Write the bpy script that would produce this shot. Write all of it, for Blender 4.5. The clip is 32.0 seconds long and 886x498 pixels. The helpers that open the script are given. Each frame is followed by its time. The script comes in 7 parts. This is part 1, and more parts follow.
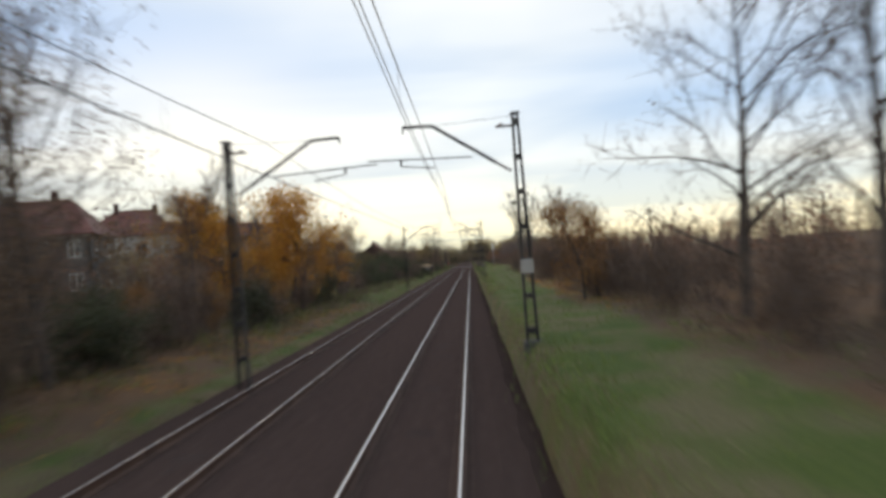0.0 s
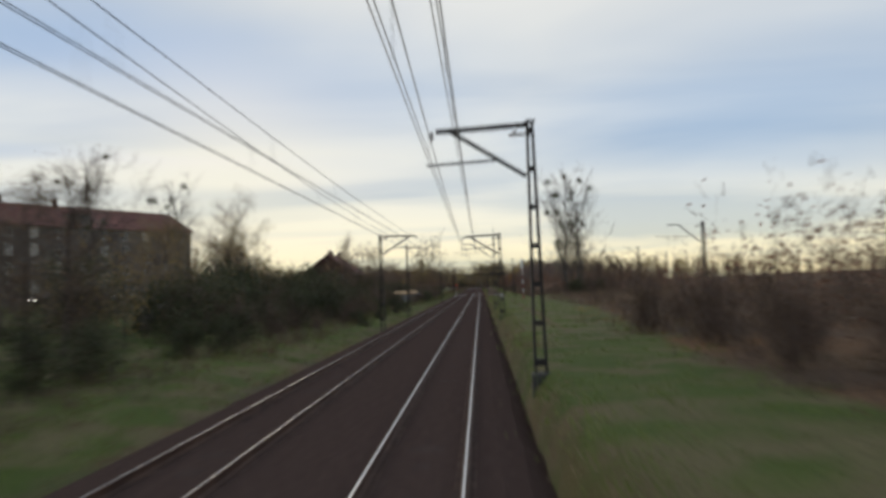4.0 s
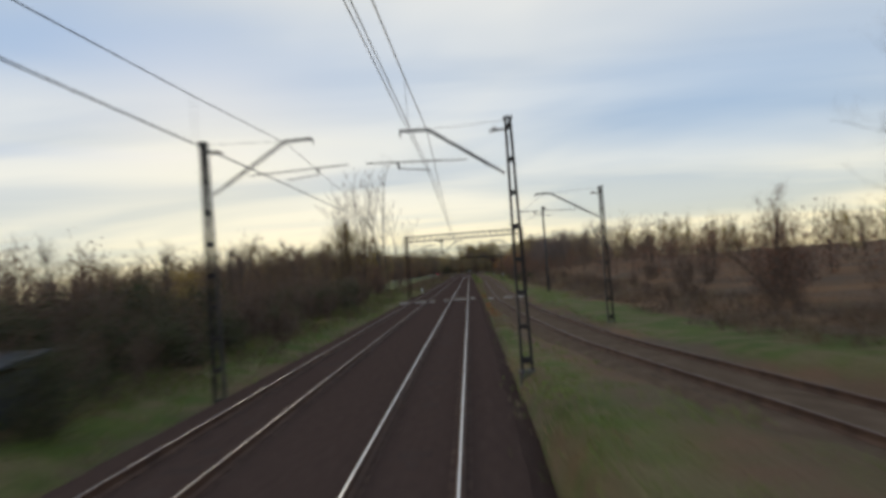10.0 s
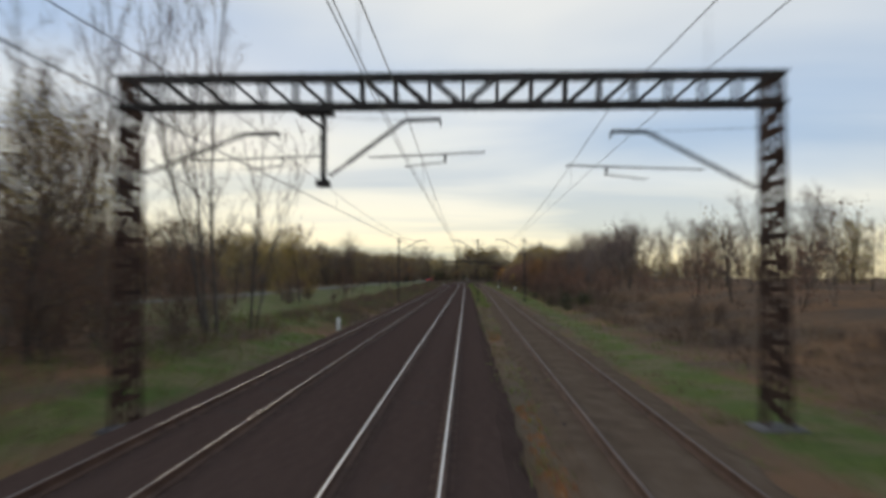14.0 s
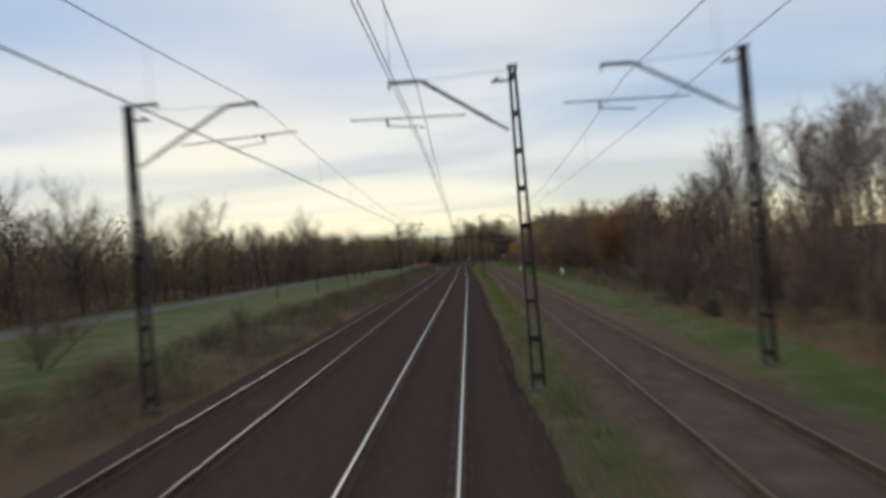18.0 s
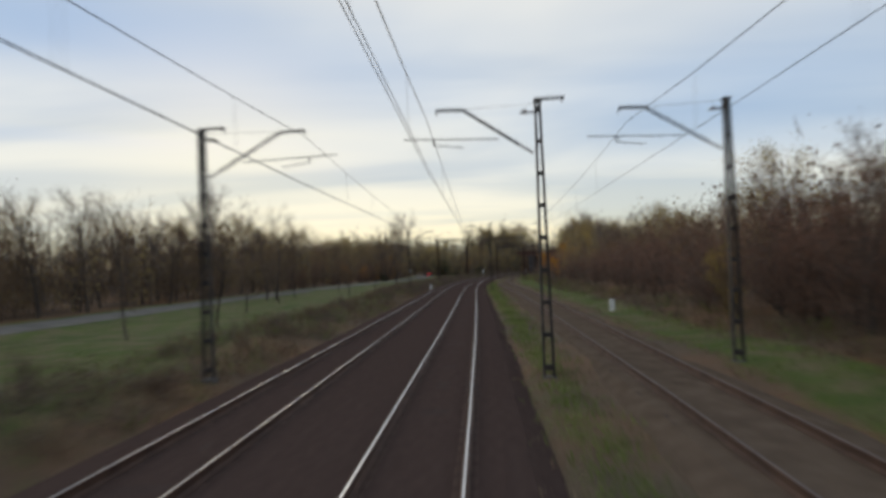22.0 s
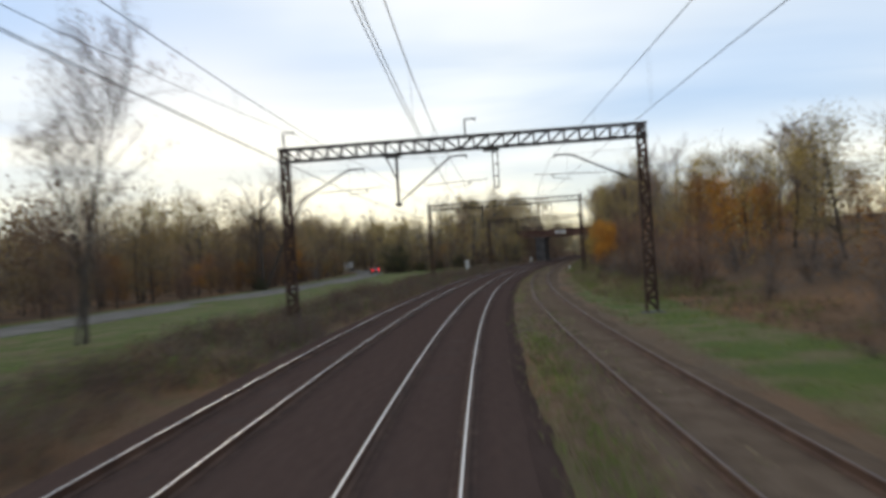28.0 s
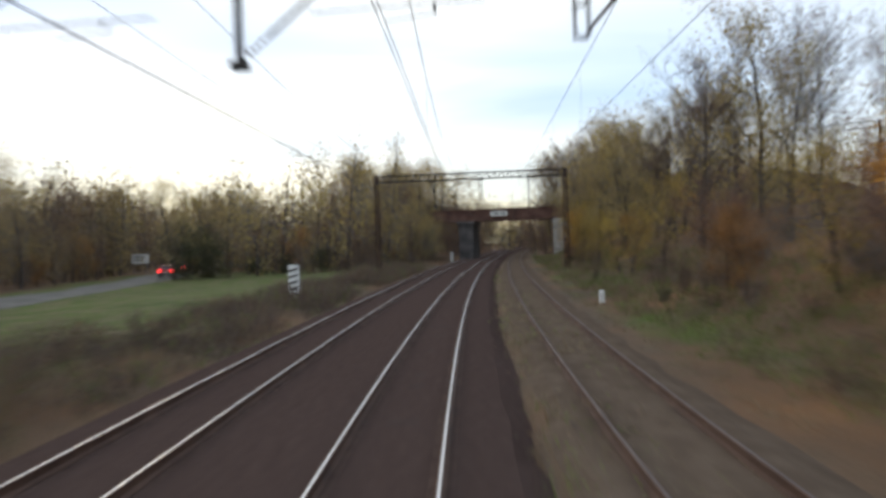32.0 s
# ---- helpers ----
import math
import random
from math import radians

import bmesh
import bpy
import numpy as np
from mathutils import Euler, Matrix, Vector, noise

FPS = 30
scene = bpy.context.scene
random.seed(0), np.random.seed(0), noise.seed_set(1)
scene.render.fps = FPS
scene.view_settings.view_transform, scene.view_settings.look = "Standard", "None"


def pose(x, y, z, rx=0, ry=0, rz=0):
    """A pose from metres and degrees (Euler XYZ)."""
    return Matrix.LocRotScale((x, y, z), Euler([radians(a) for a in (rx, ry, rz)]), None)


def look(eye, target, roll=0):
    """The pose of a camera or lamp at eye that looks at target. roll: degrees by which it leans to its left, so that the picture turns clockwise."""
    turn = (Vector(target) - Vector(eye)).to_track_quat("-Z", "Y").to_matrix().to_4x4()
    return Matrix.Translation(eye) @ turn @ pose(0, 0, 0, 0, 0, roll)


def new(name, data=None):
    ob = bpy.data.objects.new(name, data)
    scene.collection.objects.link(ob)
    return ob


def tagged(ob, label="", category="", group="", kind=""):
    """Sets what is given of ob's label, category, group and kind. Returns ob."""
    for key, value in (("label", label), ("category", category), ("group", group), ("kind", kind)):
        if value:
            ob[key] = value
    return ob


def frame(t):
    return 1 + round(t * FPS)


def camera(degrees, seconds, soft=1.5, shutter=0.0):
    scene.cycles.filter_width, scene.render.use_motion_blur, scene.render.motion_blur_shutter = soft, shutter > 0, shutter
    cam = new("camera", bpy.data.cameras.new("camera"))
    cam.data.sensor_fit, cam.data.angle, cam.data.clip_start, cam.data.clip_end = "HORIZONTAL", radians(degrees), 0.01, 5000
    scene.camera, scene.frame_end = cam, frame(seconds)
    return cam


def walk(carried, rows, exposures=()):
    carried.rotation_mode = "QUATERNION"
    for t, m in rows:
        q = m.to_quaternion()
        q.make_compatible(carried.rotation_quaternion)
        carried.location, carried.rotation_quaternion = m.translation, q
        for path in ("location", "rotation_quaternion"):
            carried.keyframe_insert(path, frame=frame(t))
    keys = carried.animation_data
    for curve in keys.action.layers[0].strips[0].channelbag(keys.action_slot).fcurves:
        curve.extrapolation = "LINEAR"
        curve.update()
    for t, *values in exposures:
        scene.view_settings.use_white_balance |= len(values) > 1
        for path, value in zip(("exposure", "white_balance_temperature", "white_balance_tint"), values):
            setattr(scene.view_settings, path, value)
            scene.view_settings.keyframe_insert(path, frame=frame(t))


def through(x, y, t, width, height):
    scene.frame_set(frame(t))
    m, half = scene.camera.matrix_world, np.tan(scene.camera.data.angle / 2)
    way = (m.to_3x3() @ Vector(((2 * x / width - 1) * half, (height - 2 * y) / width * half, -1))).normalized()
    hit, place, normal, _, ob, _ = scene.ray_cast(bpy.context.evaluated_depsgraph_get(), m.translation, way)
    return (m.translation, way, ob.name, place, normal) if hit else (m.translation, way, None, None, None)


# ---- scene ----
# ---------------------------------------------------------------- camera
cam = camera(63.78, 32.0, soft=3.6, shutter=0.8)
PATH = [
    (0.0, pose(1.100, 0.000, 2.760, 90.92, 4.54, 2.21)),
    (0.5, pose(1.100, 9.206, 2.760, 92.12, 3.24, 2.44)),
    (1.0, pose(1.100, 18.413, 2.760, 91.47, 3.09, 2.85)),
    (1.5, pose(1.100, 27.625, 2.760, 90.74, 2.88, 2.27)),
    (2.0, pose(1.100, 36.842, 2.760, 90.39, 2.53, 2.27)),
    (2.5, pose(1.100, 46.069, 2.760, 91.27, 3.49, 2.47)),
    (4.5, pose(1.100, 83.018, 2.760, 92.89, 2.11, 3.10)),
    (5.0, pose(1.100, 92.259, 2.760, 92.28, 2.34, 2.77)),
    (5.5, pose(1.100, 101.466, 2.760, 91.80, 2.30, 1.89)),
    (6.0, pose(1.100, 110.518, 2.760, 93.20, 3.75, 1.90)),
    (6.5, pose(1.100, 119.574, 2.760, 93.20, 4.77, 2.23)),
    (7.0, pose(1.100, 128.437, 2.760, 92.22, 2.59, 1.63)),
    (7.5, pose(1.100, 137.305, 2.760, 93.99, 4.75, 1.94)),
    (8.0, pose(1.100, 146.182, 2.760, 92.68, 2.64, 1.78)),
    (8.5, pose(1.100, 155.014, 2.760, 90.31, -1.74, 1.50)),
    (9.0, pose(1.100, 163.770, 2.760, 91.48, 1.16, 2.12)),
    (9.5, pose(1.100, 172.544, 2.760, 91.64, 4.05, 2.19)),
    (10.0, pose(1.100, 181.337, 2.760, 91.70, 4.35, 2.13)),
    (10.5, pose(1.100, 190.148, 2.760, 90.22, 3.89, 1.60)),
    (11.0, pose(1.100, 198.986, 2.760, 90.85, 6.45, 1.91)),
    (11.5, pose(1.100, 207.862, 2.760, 93.64, 10.05, 3.43)),
    (12.0, pose(1.100, 216.713, 2.760, 93.75, 9.00, 2.59)),
    (12.5, pose(1.100, 225.457, 2.760, 92.93, 7.51, 1.72)),
    (13.0, pose(1.100, 234.005, 2.760, 91.79, 6.13, 1.90)),
    (13.5, pose(1.100, 242.384, 2.760, 92.70, 3.36, 1.93)),
    (14.0, pose(1.100, 250.762, 2.760, 92.11, -0.05, 1.88)),
    (14.5, pose(1.100, 259.169, 2.760, 92.08, 0.71, 2.03)),
    (16.5, pose(1.100, 292.850, 2.760, 91.11, 3.72, 1.38)),
    (17.0, pose(1.100, 301.281, 2.760, 90.94, 4.37, 1.62)),
    (17.5, pose(1.100, 309.662, 2.760, 90.94, 4.64, 1.83)),
    (18.0, pose(1.100, 317.977, 2.760, 90.63, 4.77, 2.05)),
    (18.5, pose(1.100, 326.296, 2.760, 91.26, 5.64, 2.23)),
    (19.0, pose(1.100, 334.620, 2.760, 91.50, 5.97, 2.16)),
    (19.5, pose(1.100, 342.947, 2.760, 91.88, 6.33, 2.37)),
    (20.0, pose(1.100, 351.277, 2.760, 92.00, 5.35, 2.51)),
    (20.5, pose(1.100, 359.609, 2.760, 91.97, 4.54, 2.84)),
    (21.0, pose(1.100, 367.943, 2.760, 91.79, 4.13, 2.77)),
    (21.5, pose(1.100, 376.280, 2.760, 91.67, 3.23, 3.03)),
    (22.0, pose(1.099, 384.688, 2.760, 91.50, 2.33, 3.21)),
    (22.5, pose(1.092, 393.423, 2.760, 91.51, 2.36, 3.01)),
    (23.0, pose(1.074, 402.184, 2.760, 91.58, 2.26, 3.08)),
    (23.5, pose(1.040, 410.980, 2.760, 91.48, 1.54, 3.00)),
    (24.0, pose(0.988, 419.817, 2.760, 91.31, 0.83, 2.71)),
    (24.5, pose(0.919, 428.698, 2.760, 91.21, 1.30, 2.79)),
    (25.0, pose(0.838, 437.628, 2.760, 91.15, 2.19, 2.80)),
    (25.5, pose(0.749, 446.608, 2.760, 91.34, 2.34, 2.97)),
    (27.5, pose(0.557, 482.851, 2.760, 90.60, 4.14, 2.34)),
    (28.0, pose(0.633, 491.862, 2.760, 90.57, 3.49, 1.62)),
    (28.5, pose(0.797, 500.760, 2.760, 90.19, 3.95, 0.47)),
    (29.0, pose(1.060, 509.499, 2.760, 90.13, 3.27, -0.32)),
    (29.5, pose(1.438, 518.385, 2.760, 90.10, 3.19, -1.04)),
    (30.0, pose(1.942, 527.462, 2.760, 89.73, 2.18, -2.36)),
    (30.5, pose(2.585, 536.736, 2.760, 89.19, 0.94, -3.48)),
    (31.0, pose(3.370, 546.104, 2.760, 89.01, 1.80, -4.06)),
    (31.5, pose(4.295, 555.465, 2.760, 89.24, 1.84, -4.83)),
    (32.0, pose(5.364, 564.838, 2.760, 89.49, 2.01, -5.78)),
]
EXPOSURES = [(0.0, 0.38), (2.0, 0.15), (5.0, -0.1), (7.0, -0.16), (9.0, -0.08), (11.0, 0.0), (12.5, -0.1), (14.0, 0.04), (17.0, 0.06), (20.5, -0.06), (22.0, 0.0), (25.0, 0.12), (28.0, 0.40), (30.0, 0.52), (32.0, 0.70)]
walk(cam, PATH, exposures=EXPOSURES)

# ---------------------------------------------------------------- line of the railway
KNOTS = [380, 410, 440, 470, 500, 530, 560, 600, 660]
CURVATURE = [-0.051, -0.255, -0.093, 0.469, 1.348, 1.507, 1.632, 0.858, 0.494]
STEP = 2.0
_s = np.arange(-240.0, 1200.0, STEP)
_k = np.interp(_s, KNOTS, CURVATURE, left=0.0) * 1e-3
_h = np.concatenate([[0.0], np.cumsum((_k[1:] + _k[:-1]) / 2 * STEP)])
_x = np.concatenate([[0.0], np.cumsum((np.sin(_h[1:]) + np.sin(_h[:-1])) / 2 * STEP)])
_y = _s[0] + np.concatenate([[0.0], np.cumsum((np.cos(_h[1:]) + np.cos(_h[:-1])) / 2 * STEP)])


def place(s, side=0.0):
    """World x, y and heading (radians, to the right) at s metres along the line, side metres to its right."""
    a = float(np.interp(s, _s, _h))
    return (float(np.interp(s, _s, _x)) + side * math.cos(a), float(np.interp(s, _s, _y)) - side * math.sin(a), a)


def stand(s, side, z=0.0, turn=0.0, size=1.0):
    """Pose of a thing beside the line: its y axis along the line."""
    x, y, a = place(s, side)
    return pose(x, y, z, 0, 0, -math.degrees(a) + turn) @ Matrix.Scale(size, 4)

# ---------------------------------------------------------------- sky and sun
SUN_AZIMUTH = -20.0      # degrees to the right of the straight line's heading
SUN_HEIGHT = 7.0
world = bpy.data.worlds.new("sky")
scene.world = world
world.use_nodes = True
wt = world.node_tree
wt.nodes.clear()


def wn(kind, **kw):
    n = wt.nodes.new(kind)
    for k, v in kw.items():
        n.inputs[k].default_value = v
    return n


def wmath(op, a, b=None):
    n = wt.nodes.new("ShaderNodeMath")
    n.operation = op
    for i, v in enumerate((a, b)):
        if v is None:
            continue
        if isinstance(v, (int, float)):
            n.inputs[i].default_value = v
        else:
            wt.links.new(v, n.inputs[i])
    return n.outputs[0]


def wmix(fac, a, b):
    n = wt.nodes.new("ShaderNodeMix")
    n.data_type = "RGBA"
    for s, v in ((n.inputs["Factor"], fac), (n.inputs["A"], a), (n.inputs["B"], b)):
        if isinstance(v, tuple):
            s.default_value = (*v, 1)
        elif isinstance(v, (int, float)):
            s.default_value = v
        else:
            wt.links.new(v, s)
    return n.outputs["Result"]


def wramp(fac, stops):
    n = wt.nodes.new("ShaderNodeValToRGB")
    wt.links.new(fac, n.inputs[0])
    e = n.color_ramp.elements
    while len(e) < len(stops):
        e.new(0.5)
    for el, (p, c) in zip(e, stops):
        el.position, el.color = p, (*c, 1)
    return n.outputs[0]


sky = wt.nodes.new("ShaderNodeTexSky")
sky.sky_type = "NISHITA"
sky.sun_disc = False
sky.sun_elevation, sky.sun_rotation = radians(SUN_HEIGHT), radians(SUN_AZIMUTH)
sky.air_density, sky.dust_density = 1.0, 0.6
way = wt.nodes.new("ShaderNodeTexCoord").outputs["Generated"]
sep = wt.nodes.new("ShaderNodeSeparateXYZ")
wt.links.new(way, sep.inputs[0])
dx, dy, dz = sep.outputs
up = wmath("MAXIMUM", dz, 0.0)
lift = wmath("ADD", up, 0.13)
cloud_at = wt.nodes.new("ShaderNodeCombineXYZ")
wt.links.new(wmath("DIVIDE", dx, lift), cloud_at.inputs[0])
wt.links.new(wmath("DIVIDE", dy, lift), cloud_at.inputs[1])
turned = wt.nodes.new("ShaderNodeMapping")
turned.inputs["Rotation"].default_value = (0, 0, radians(14))
turned.inputs["Scale"].default_value = (0.42, 0.9, 1.0)
turned.inputs["Location"].default_value = (0.35, 1.62, 0)
wt.links.new(cloud_at.outputs[0], turned.inputs[0])
veil = wn("ShaderNodeTexNoise", Scale=1.05, Detail=5.0, Roughness=0.5, Distortion=0.35)
wt.links.new(turned.outputs[0], veil.inputs["Vector"])
puffs = wn("ShaderNodeTexNoise", Scale=0.95, Detail=4.0, Roughness=0.48, Distortion=0.5)
wt.links.new(turned.outputs[0], puffs.inputs["Vector"])
# the clear sky through the gaps
clear = wt.nodes.new("ShaderNodeVectorMath")
clear.operation = "SCALE"
wt.links.new(sky.outputs[0], clear.inputs[0])
clear.inputs["Scale"].default_value = 0.11
blue = wmix(0.72, clear.outputs[0], (0.29, 0.49, 0.82))
# cloud colour: warm and bright low down, grey white higher
cloud = wramp(up, [(0.0, (0.98, 0.84, 0.52)), (0.035, (1.0, 0.91, 0.64)), (0.075, (0.95, 0.91, 0.75)), (0.13, (0.82, 0.83, 0.79)), (0.22, (0.75, 0.78, 0.80)), (0.36, (0.78, 0.795, 0.80)), (0.6, (0.98, 0.975, 0.95)), (1.0, (1.05, 1.04, 1.0))])
shade = wramp(puffs.outputs["Fac"], [(0.38, (0.72, 0.785, 0.87)), (0.58, (1.08, 1.065, 1.02))])
tinted = wt.nodes.new("ShaderNodeMix")
tinted.data_type, tinted.blend_type = "RGBA", "MULTIPLY"
tinted.inputs["Factor"].default_value = 1.0
wt.links.new(cloud, tinted.inputs["A"])
wt.links.new(shade, tinted.inputs["B"])
# gaps in the cloud: noise all round, a long one over the left, a thin veil over the right
azimuth = wmath("ARCTAN2", dx, dy)
height = wmath("ADD", wmath("ARCSINE", dz), wmath("MULTIPLY", wmath("SUBTRACT", veil.outputs["Fac"], 0.5), 0.13))


def hump(value, middle, width):
    q = wmath("DIVIDE", wmath("SUBTRACT", value, middle), width)
    return wmath("POWER", 2.718, wmath("MULTIPLY", wmath("MULTIPLY", q, q), -1.0))


slant = wmath("ADD", height, wmath("MULTIPLY", azimuth, 0.07))
streak = wmath("MULTIPLY", hump(slant, 0.268, 0.075), hump(azimuth, -0.45, 0.42))
band = wmath("MULTIPLY", wmath("MULTIPLY", hump(slant, 0.145, 0.022), hump(azimuth, -0.5, 0.35)), 0.5)
thin = wmath("MULTIPLY", wmath("MULTIPLY", hump(height, 0.20, 0.11), hump(azimuth, 0.38, 0.34)), 0.62)
gap = wramp(veil.outputs["Fac"], [(0.46, (0.75, 0.75, 0.75)), (0.60, (0, 0, 0))])
high = wramp(up, [(0.36, (0, 0, 0)), (0.5, (1, 1, 1))])
open_sky = wmath("MAXIMUM", wmath("MAXIMUM", wmath("MAXIMUM", streak, band), thin), wmath("MULTIPLY", gap, high))
whole = wmix(wmath("MINIMUM", open_sky, 0.95), tinted.outputs["Result"], blue)
# the haze round the low sun
sun_dir = Vector((math.sin(radians(SUN_AZIMUTH)) * math.cos(radians(SUN_HEIGHT)), math.cos(radians(SUN_AZIMUTH)) * math.cos(radians(SUN_HEIGHT)), math.sin(radians(SUN_HEIGHT))))
dot = wt.nodes.new("ShaderNodeVectorMath")
dot.operation = "DOT_PRODUCT"
wt.links.new(way, dot.inputs[0])
dot.inputs[1].default_value = sun_dir
glow = wmath("POWER", wmath("MAXIMUM", dot.outputs["Value"], 0.0), 60.0)
whole = wmix(wmath("MULTIPLY", glow, 0.28), whole, (1.15, 1.04, 0.74))
bg = wt.nodes.new("ShaderNodeBackground")
bg.inputs["Strength"].default_value = 1.0
wt.links.new(whole, bg.inputs["Color"])
wt.links.new(bg.outputs[0], wt.nodes.new("ShaderNodeOutputWorld").inputs["Surface"])
sun = new("sun", bpy.data.lights.new("sun", "SUN"))
sun.data.energy, sun.data.angle, sun.data.color = 0.6, radians(14), (1.0, 0.86, 0.66)
sun.matrix_world = look(sun_dir * 50, (0, 0, 0))

# ---------------------------------------------------------------- materials


def material(name, stops, rough=0.9, metal=0.0, scale=6.0, fine=60.0, bump=0.3, depth=0.02, random=0.0, through=0.0, axes=(1, 1, 1), coat=0.0, gloss=0.3):
    """A worn surface: colours from a large and a fine noise, relief from the fine one. random: each piece's own tone."""
    m = bpy.data.materials.new(name)
    m.use_nodes = True
    nt = m.node_tree
    p = nt.nodes["Principled BSDF"]
    co = nt.nodes.new("ShaderNodeTexCoord")
    mp = nt.nodes.new("ShaderNodeMapping")
    mp.inputs["Scale"].default_value = axes
    nt.links.new(co.outputs["Object"], mp.inputs[0])
    big = nt.nodes.new("ShaderNodeTexNoise")
    big.inputs["Scale"].default_value, big.inputs["Detail"].default_value = scale, 5.0
    small = nt.nodes.new("ShaderNodeTexNoise")
    small.inputs["Scale"].default_value, small.inputs["Detail"].default_value = fine, 3.0
    nt.links.new(mp.outputs[0], big.inputs["Vector"])
    nt.links.new(mp.outputs[0], small.inputs["Vector"])
    mix = nt.nodes.new("ShaderNodeMath")
    mix.operation = "MULTIPLY_ADD"
    nt.links.new(small.outputs["Fac"], mix.inputs[0])
    mix.inputs[1].default_value = 0.45
    half = nt.nodes.new("ShaderNodeMath")
    half.operation = "MULTIPLY_ADD"
    nt.links.new(big.outputs["Fac"], half.inputs[0])
    half.inputs[1].default_value, half.inputs[2].default_value = 0.9, -0.17
    nt.links.new(half.outputs[0], mix.inputs[2])
    ramp = nt.nodes.new("ShaderNodeValToRGB")
    e = ramp.color_ramp.elements
    while len(e) < len(stops):
        e.new(0.5)
    for i, (el, c) in enumerate(zip(e, stops)):
        el.position, el.color = 0.28 + 0.44 * i / max(1, len(stops) - 1), (*c, 1)
    nt.links.new(mix.outputs[0], ramp.inputs[0])
    col = ramp.outputs[0]
    if random:
        info = nt.nodes.new("ShaderNodeObjectInfo")
        geo = nt.nodes.new("ShaderNodeNewGeometry")
        add = nt.nodes.new("ShaderNodeMath")
        add.operation = "ADD"
        nt.links.new(info.outputs["Random"], add.inputs[0])
        nt.links.new(geo.outputs["Random Per Island"], add.inputs[1])
        hsv = nt.nodes.new("ShaderNodeHueSaturation")
        val = nt.nodes.new("ShaderNodeMapRange")
        val.inputs["From Max"].default_value = 2.0
        val.inputs["To Min"].default_value, val.inputs["To Max"].default_value = 1 - random, 1 + random
        nt.links.new(add.outputs[0], val.inputs["Value"])
        nt.links.new(val.outputs[0], hsv.inputs["Value"])
        nt.links.new(col, hsv.inputs["Color"])
        col = hsv.outputs[0]
    nt.links.new(col, p.inputs["Base Color"])
    p.inputs["Roughness"].default_value, p.inputs["Metallic"].default_value = rough, metal
    p.inputs["Coat Weight"].default_value = coat
    p.inputs["Specular IOR Level"].default_value = gloss
    if bump:
        b = nt.nodes.new("ShaderNodeBump")
        b.inputs["Strength"].default_value, b.inputs["Distance"].default_value = bump, depth
        nt.links.new(small.outputs["Fac"], b.inputs["Height"])
        nt.links.new(b.outputs[0], p.inputs["Normal"])
    if through:
        tr = nt.nodes.new("ShaderNodeBsdfTranslucent")
        nt.links.new(col, tr.inputs["Color"])
        ms = nt.nodes.new("ShaderNodeMixShader")
        ms.inputs[0].default_value = through
        nt.links.new(p.outputs[0], ms.inputs[1])
        nt.links.new(tr.outputs[0], ms.inputs[2])
        nt.links.new(ms.outputs[0], nt.nodes["Material Output"].inputs["Surface"])
    return m


def lamp_material(name, colour, strength):
    m = bpy.data.materials.new(name)
    m.use_nodes = True
    p = m.node_tree.nodes["Principled BSDF"]
    p.inputs["Base Color"].default_value = (*colour, 1)
    p.inputs["Emission Color"].default_value = (*colour, 1)
    p.inputs["Emission Strength"].default_value = strength
    return m


BALLAST = material("ballast", [(0.062, 0.041, 0.0340), (0.075, 0.0495, 0.0405), (0.090, 0.061, 0.0505)], 1.0, scale=5.0, fine=24.0, bump=0.9, depth=0.05, gloss=0.0)
OLD_BED = material("old_bed", [(0.088, 0.062, 0.044), (0.118, 0.084, 0.059), (0.155, 0.113, 0.081)], 1.0, scale=2.2, fine=18.0, bump=0.8, depth=0.05, gloss=0.0)
SLEEPER = material("sleeper_wood", [(0.03, 0.02, 0.017), (0.05, 0.034, 0.029), (0.075, 0.054, 0.046)], 0.95, scale=3.0, fine=30.0, random=0.2, axes=(0.4, 3, 3), gloss=0.05)
STEEL = material("rail_head_steel", [(0.50, 0.48, 0.47), (0.64, 0.62, 0.61)], 0.38, metal=1.0, scale=0.4, fine=30.0, bump=0.05, axes=(8, 0.3, 8))
RUST = material("rusty_rail_side", [(0.035, 0.02, 0.015), (0.085, 0.045, 0.03), (0.13, 0.075, 0.05)], 0.85, scale=3.0, fine=40.0)
DULL_STEEL = material("dull_rail_head", [(0.085, 0.062, 0.05), (0.15, 0.115, 0.098)], 0.65, metal=0.4, scale=1.0, fine=30.0, bump=0.1)
WORN_SHEEN_STEEL = material("worn_rail_head_sheen", [(0.20, 0.18, 0.17), (0.33, 0.30, 0.285)], 0.5, metal=0.9, scale=0.3, fine=30.0, bump=0.05, axes=(8, 0.2, 8))


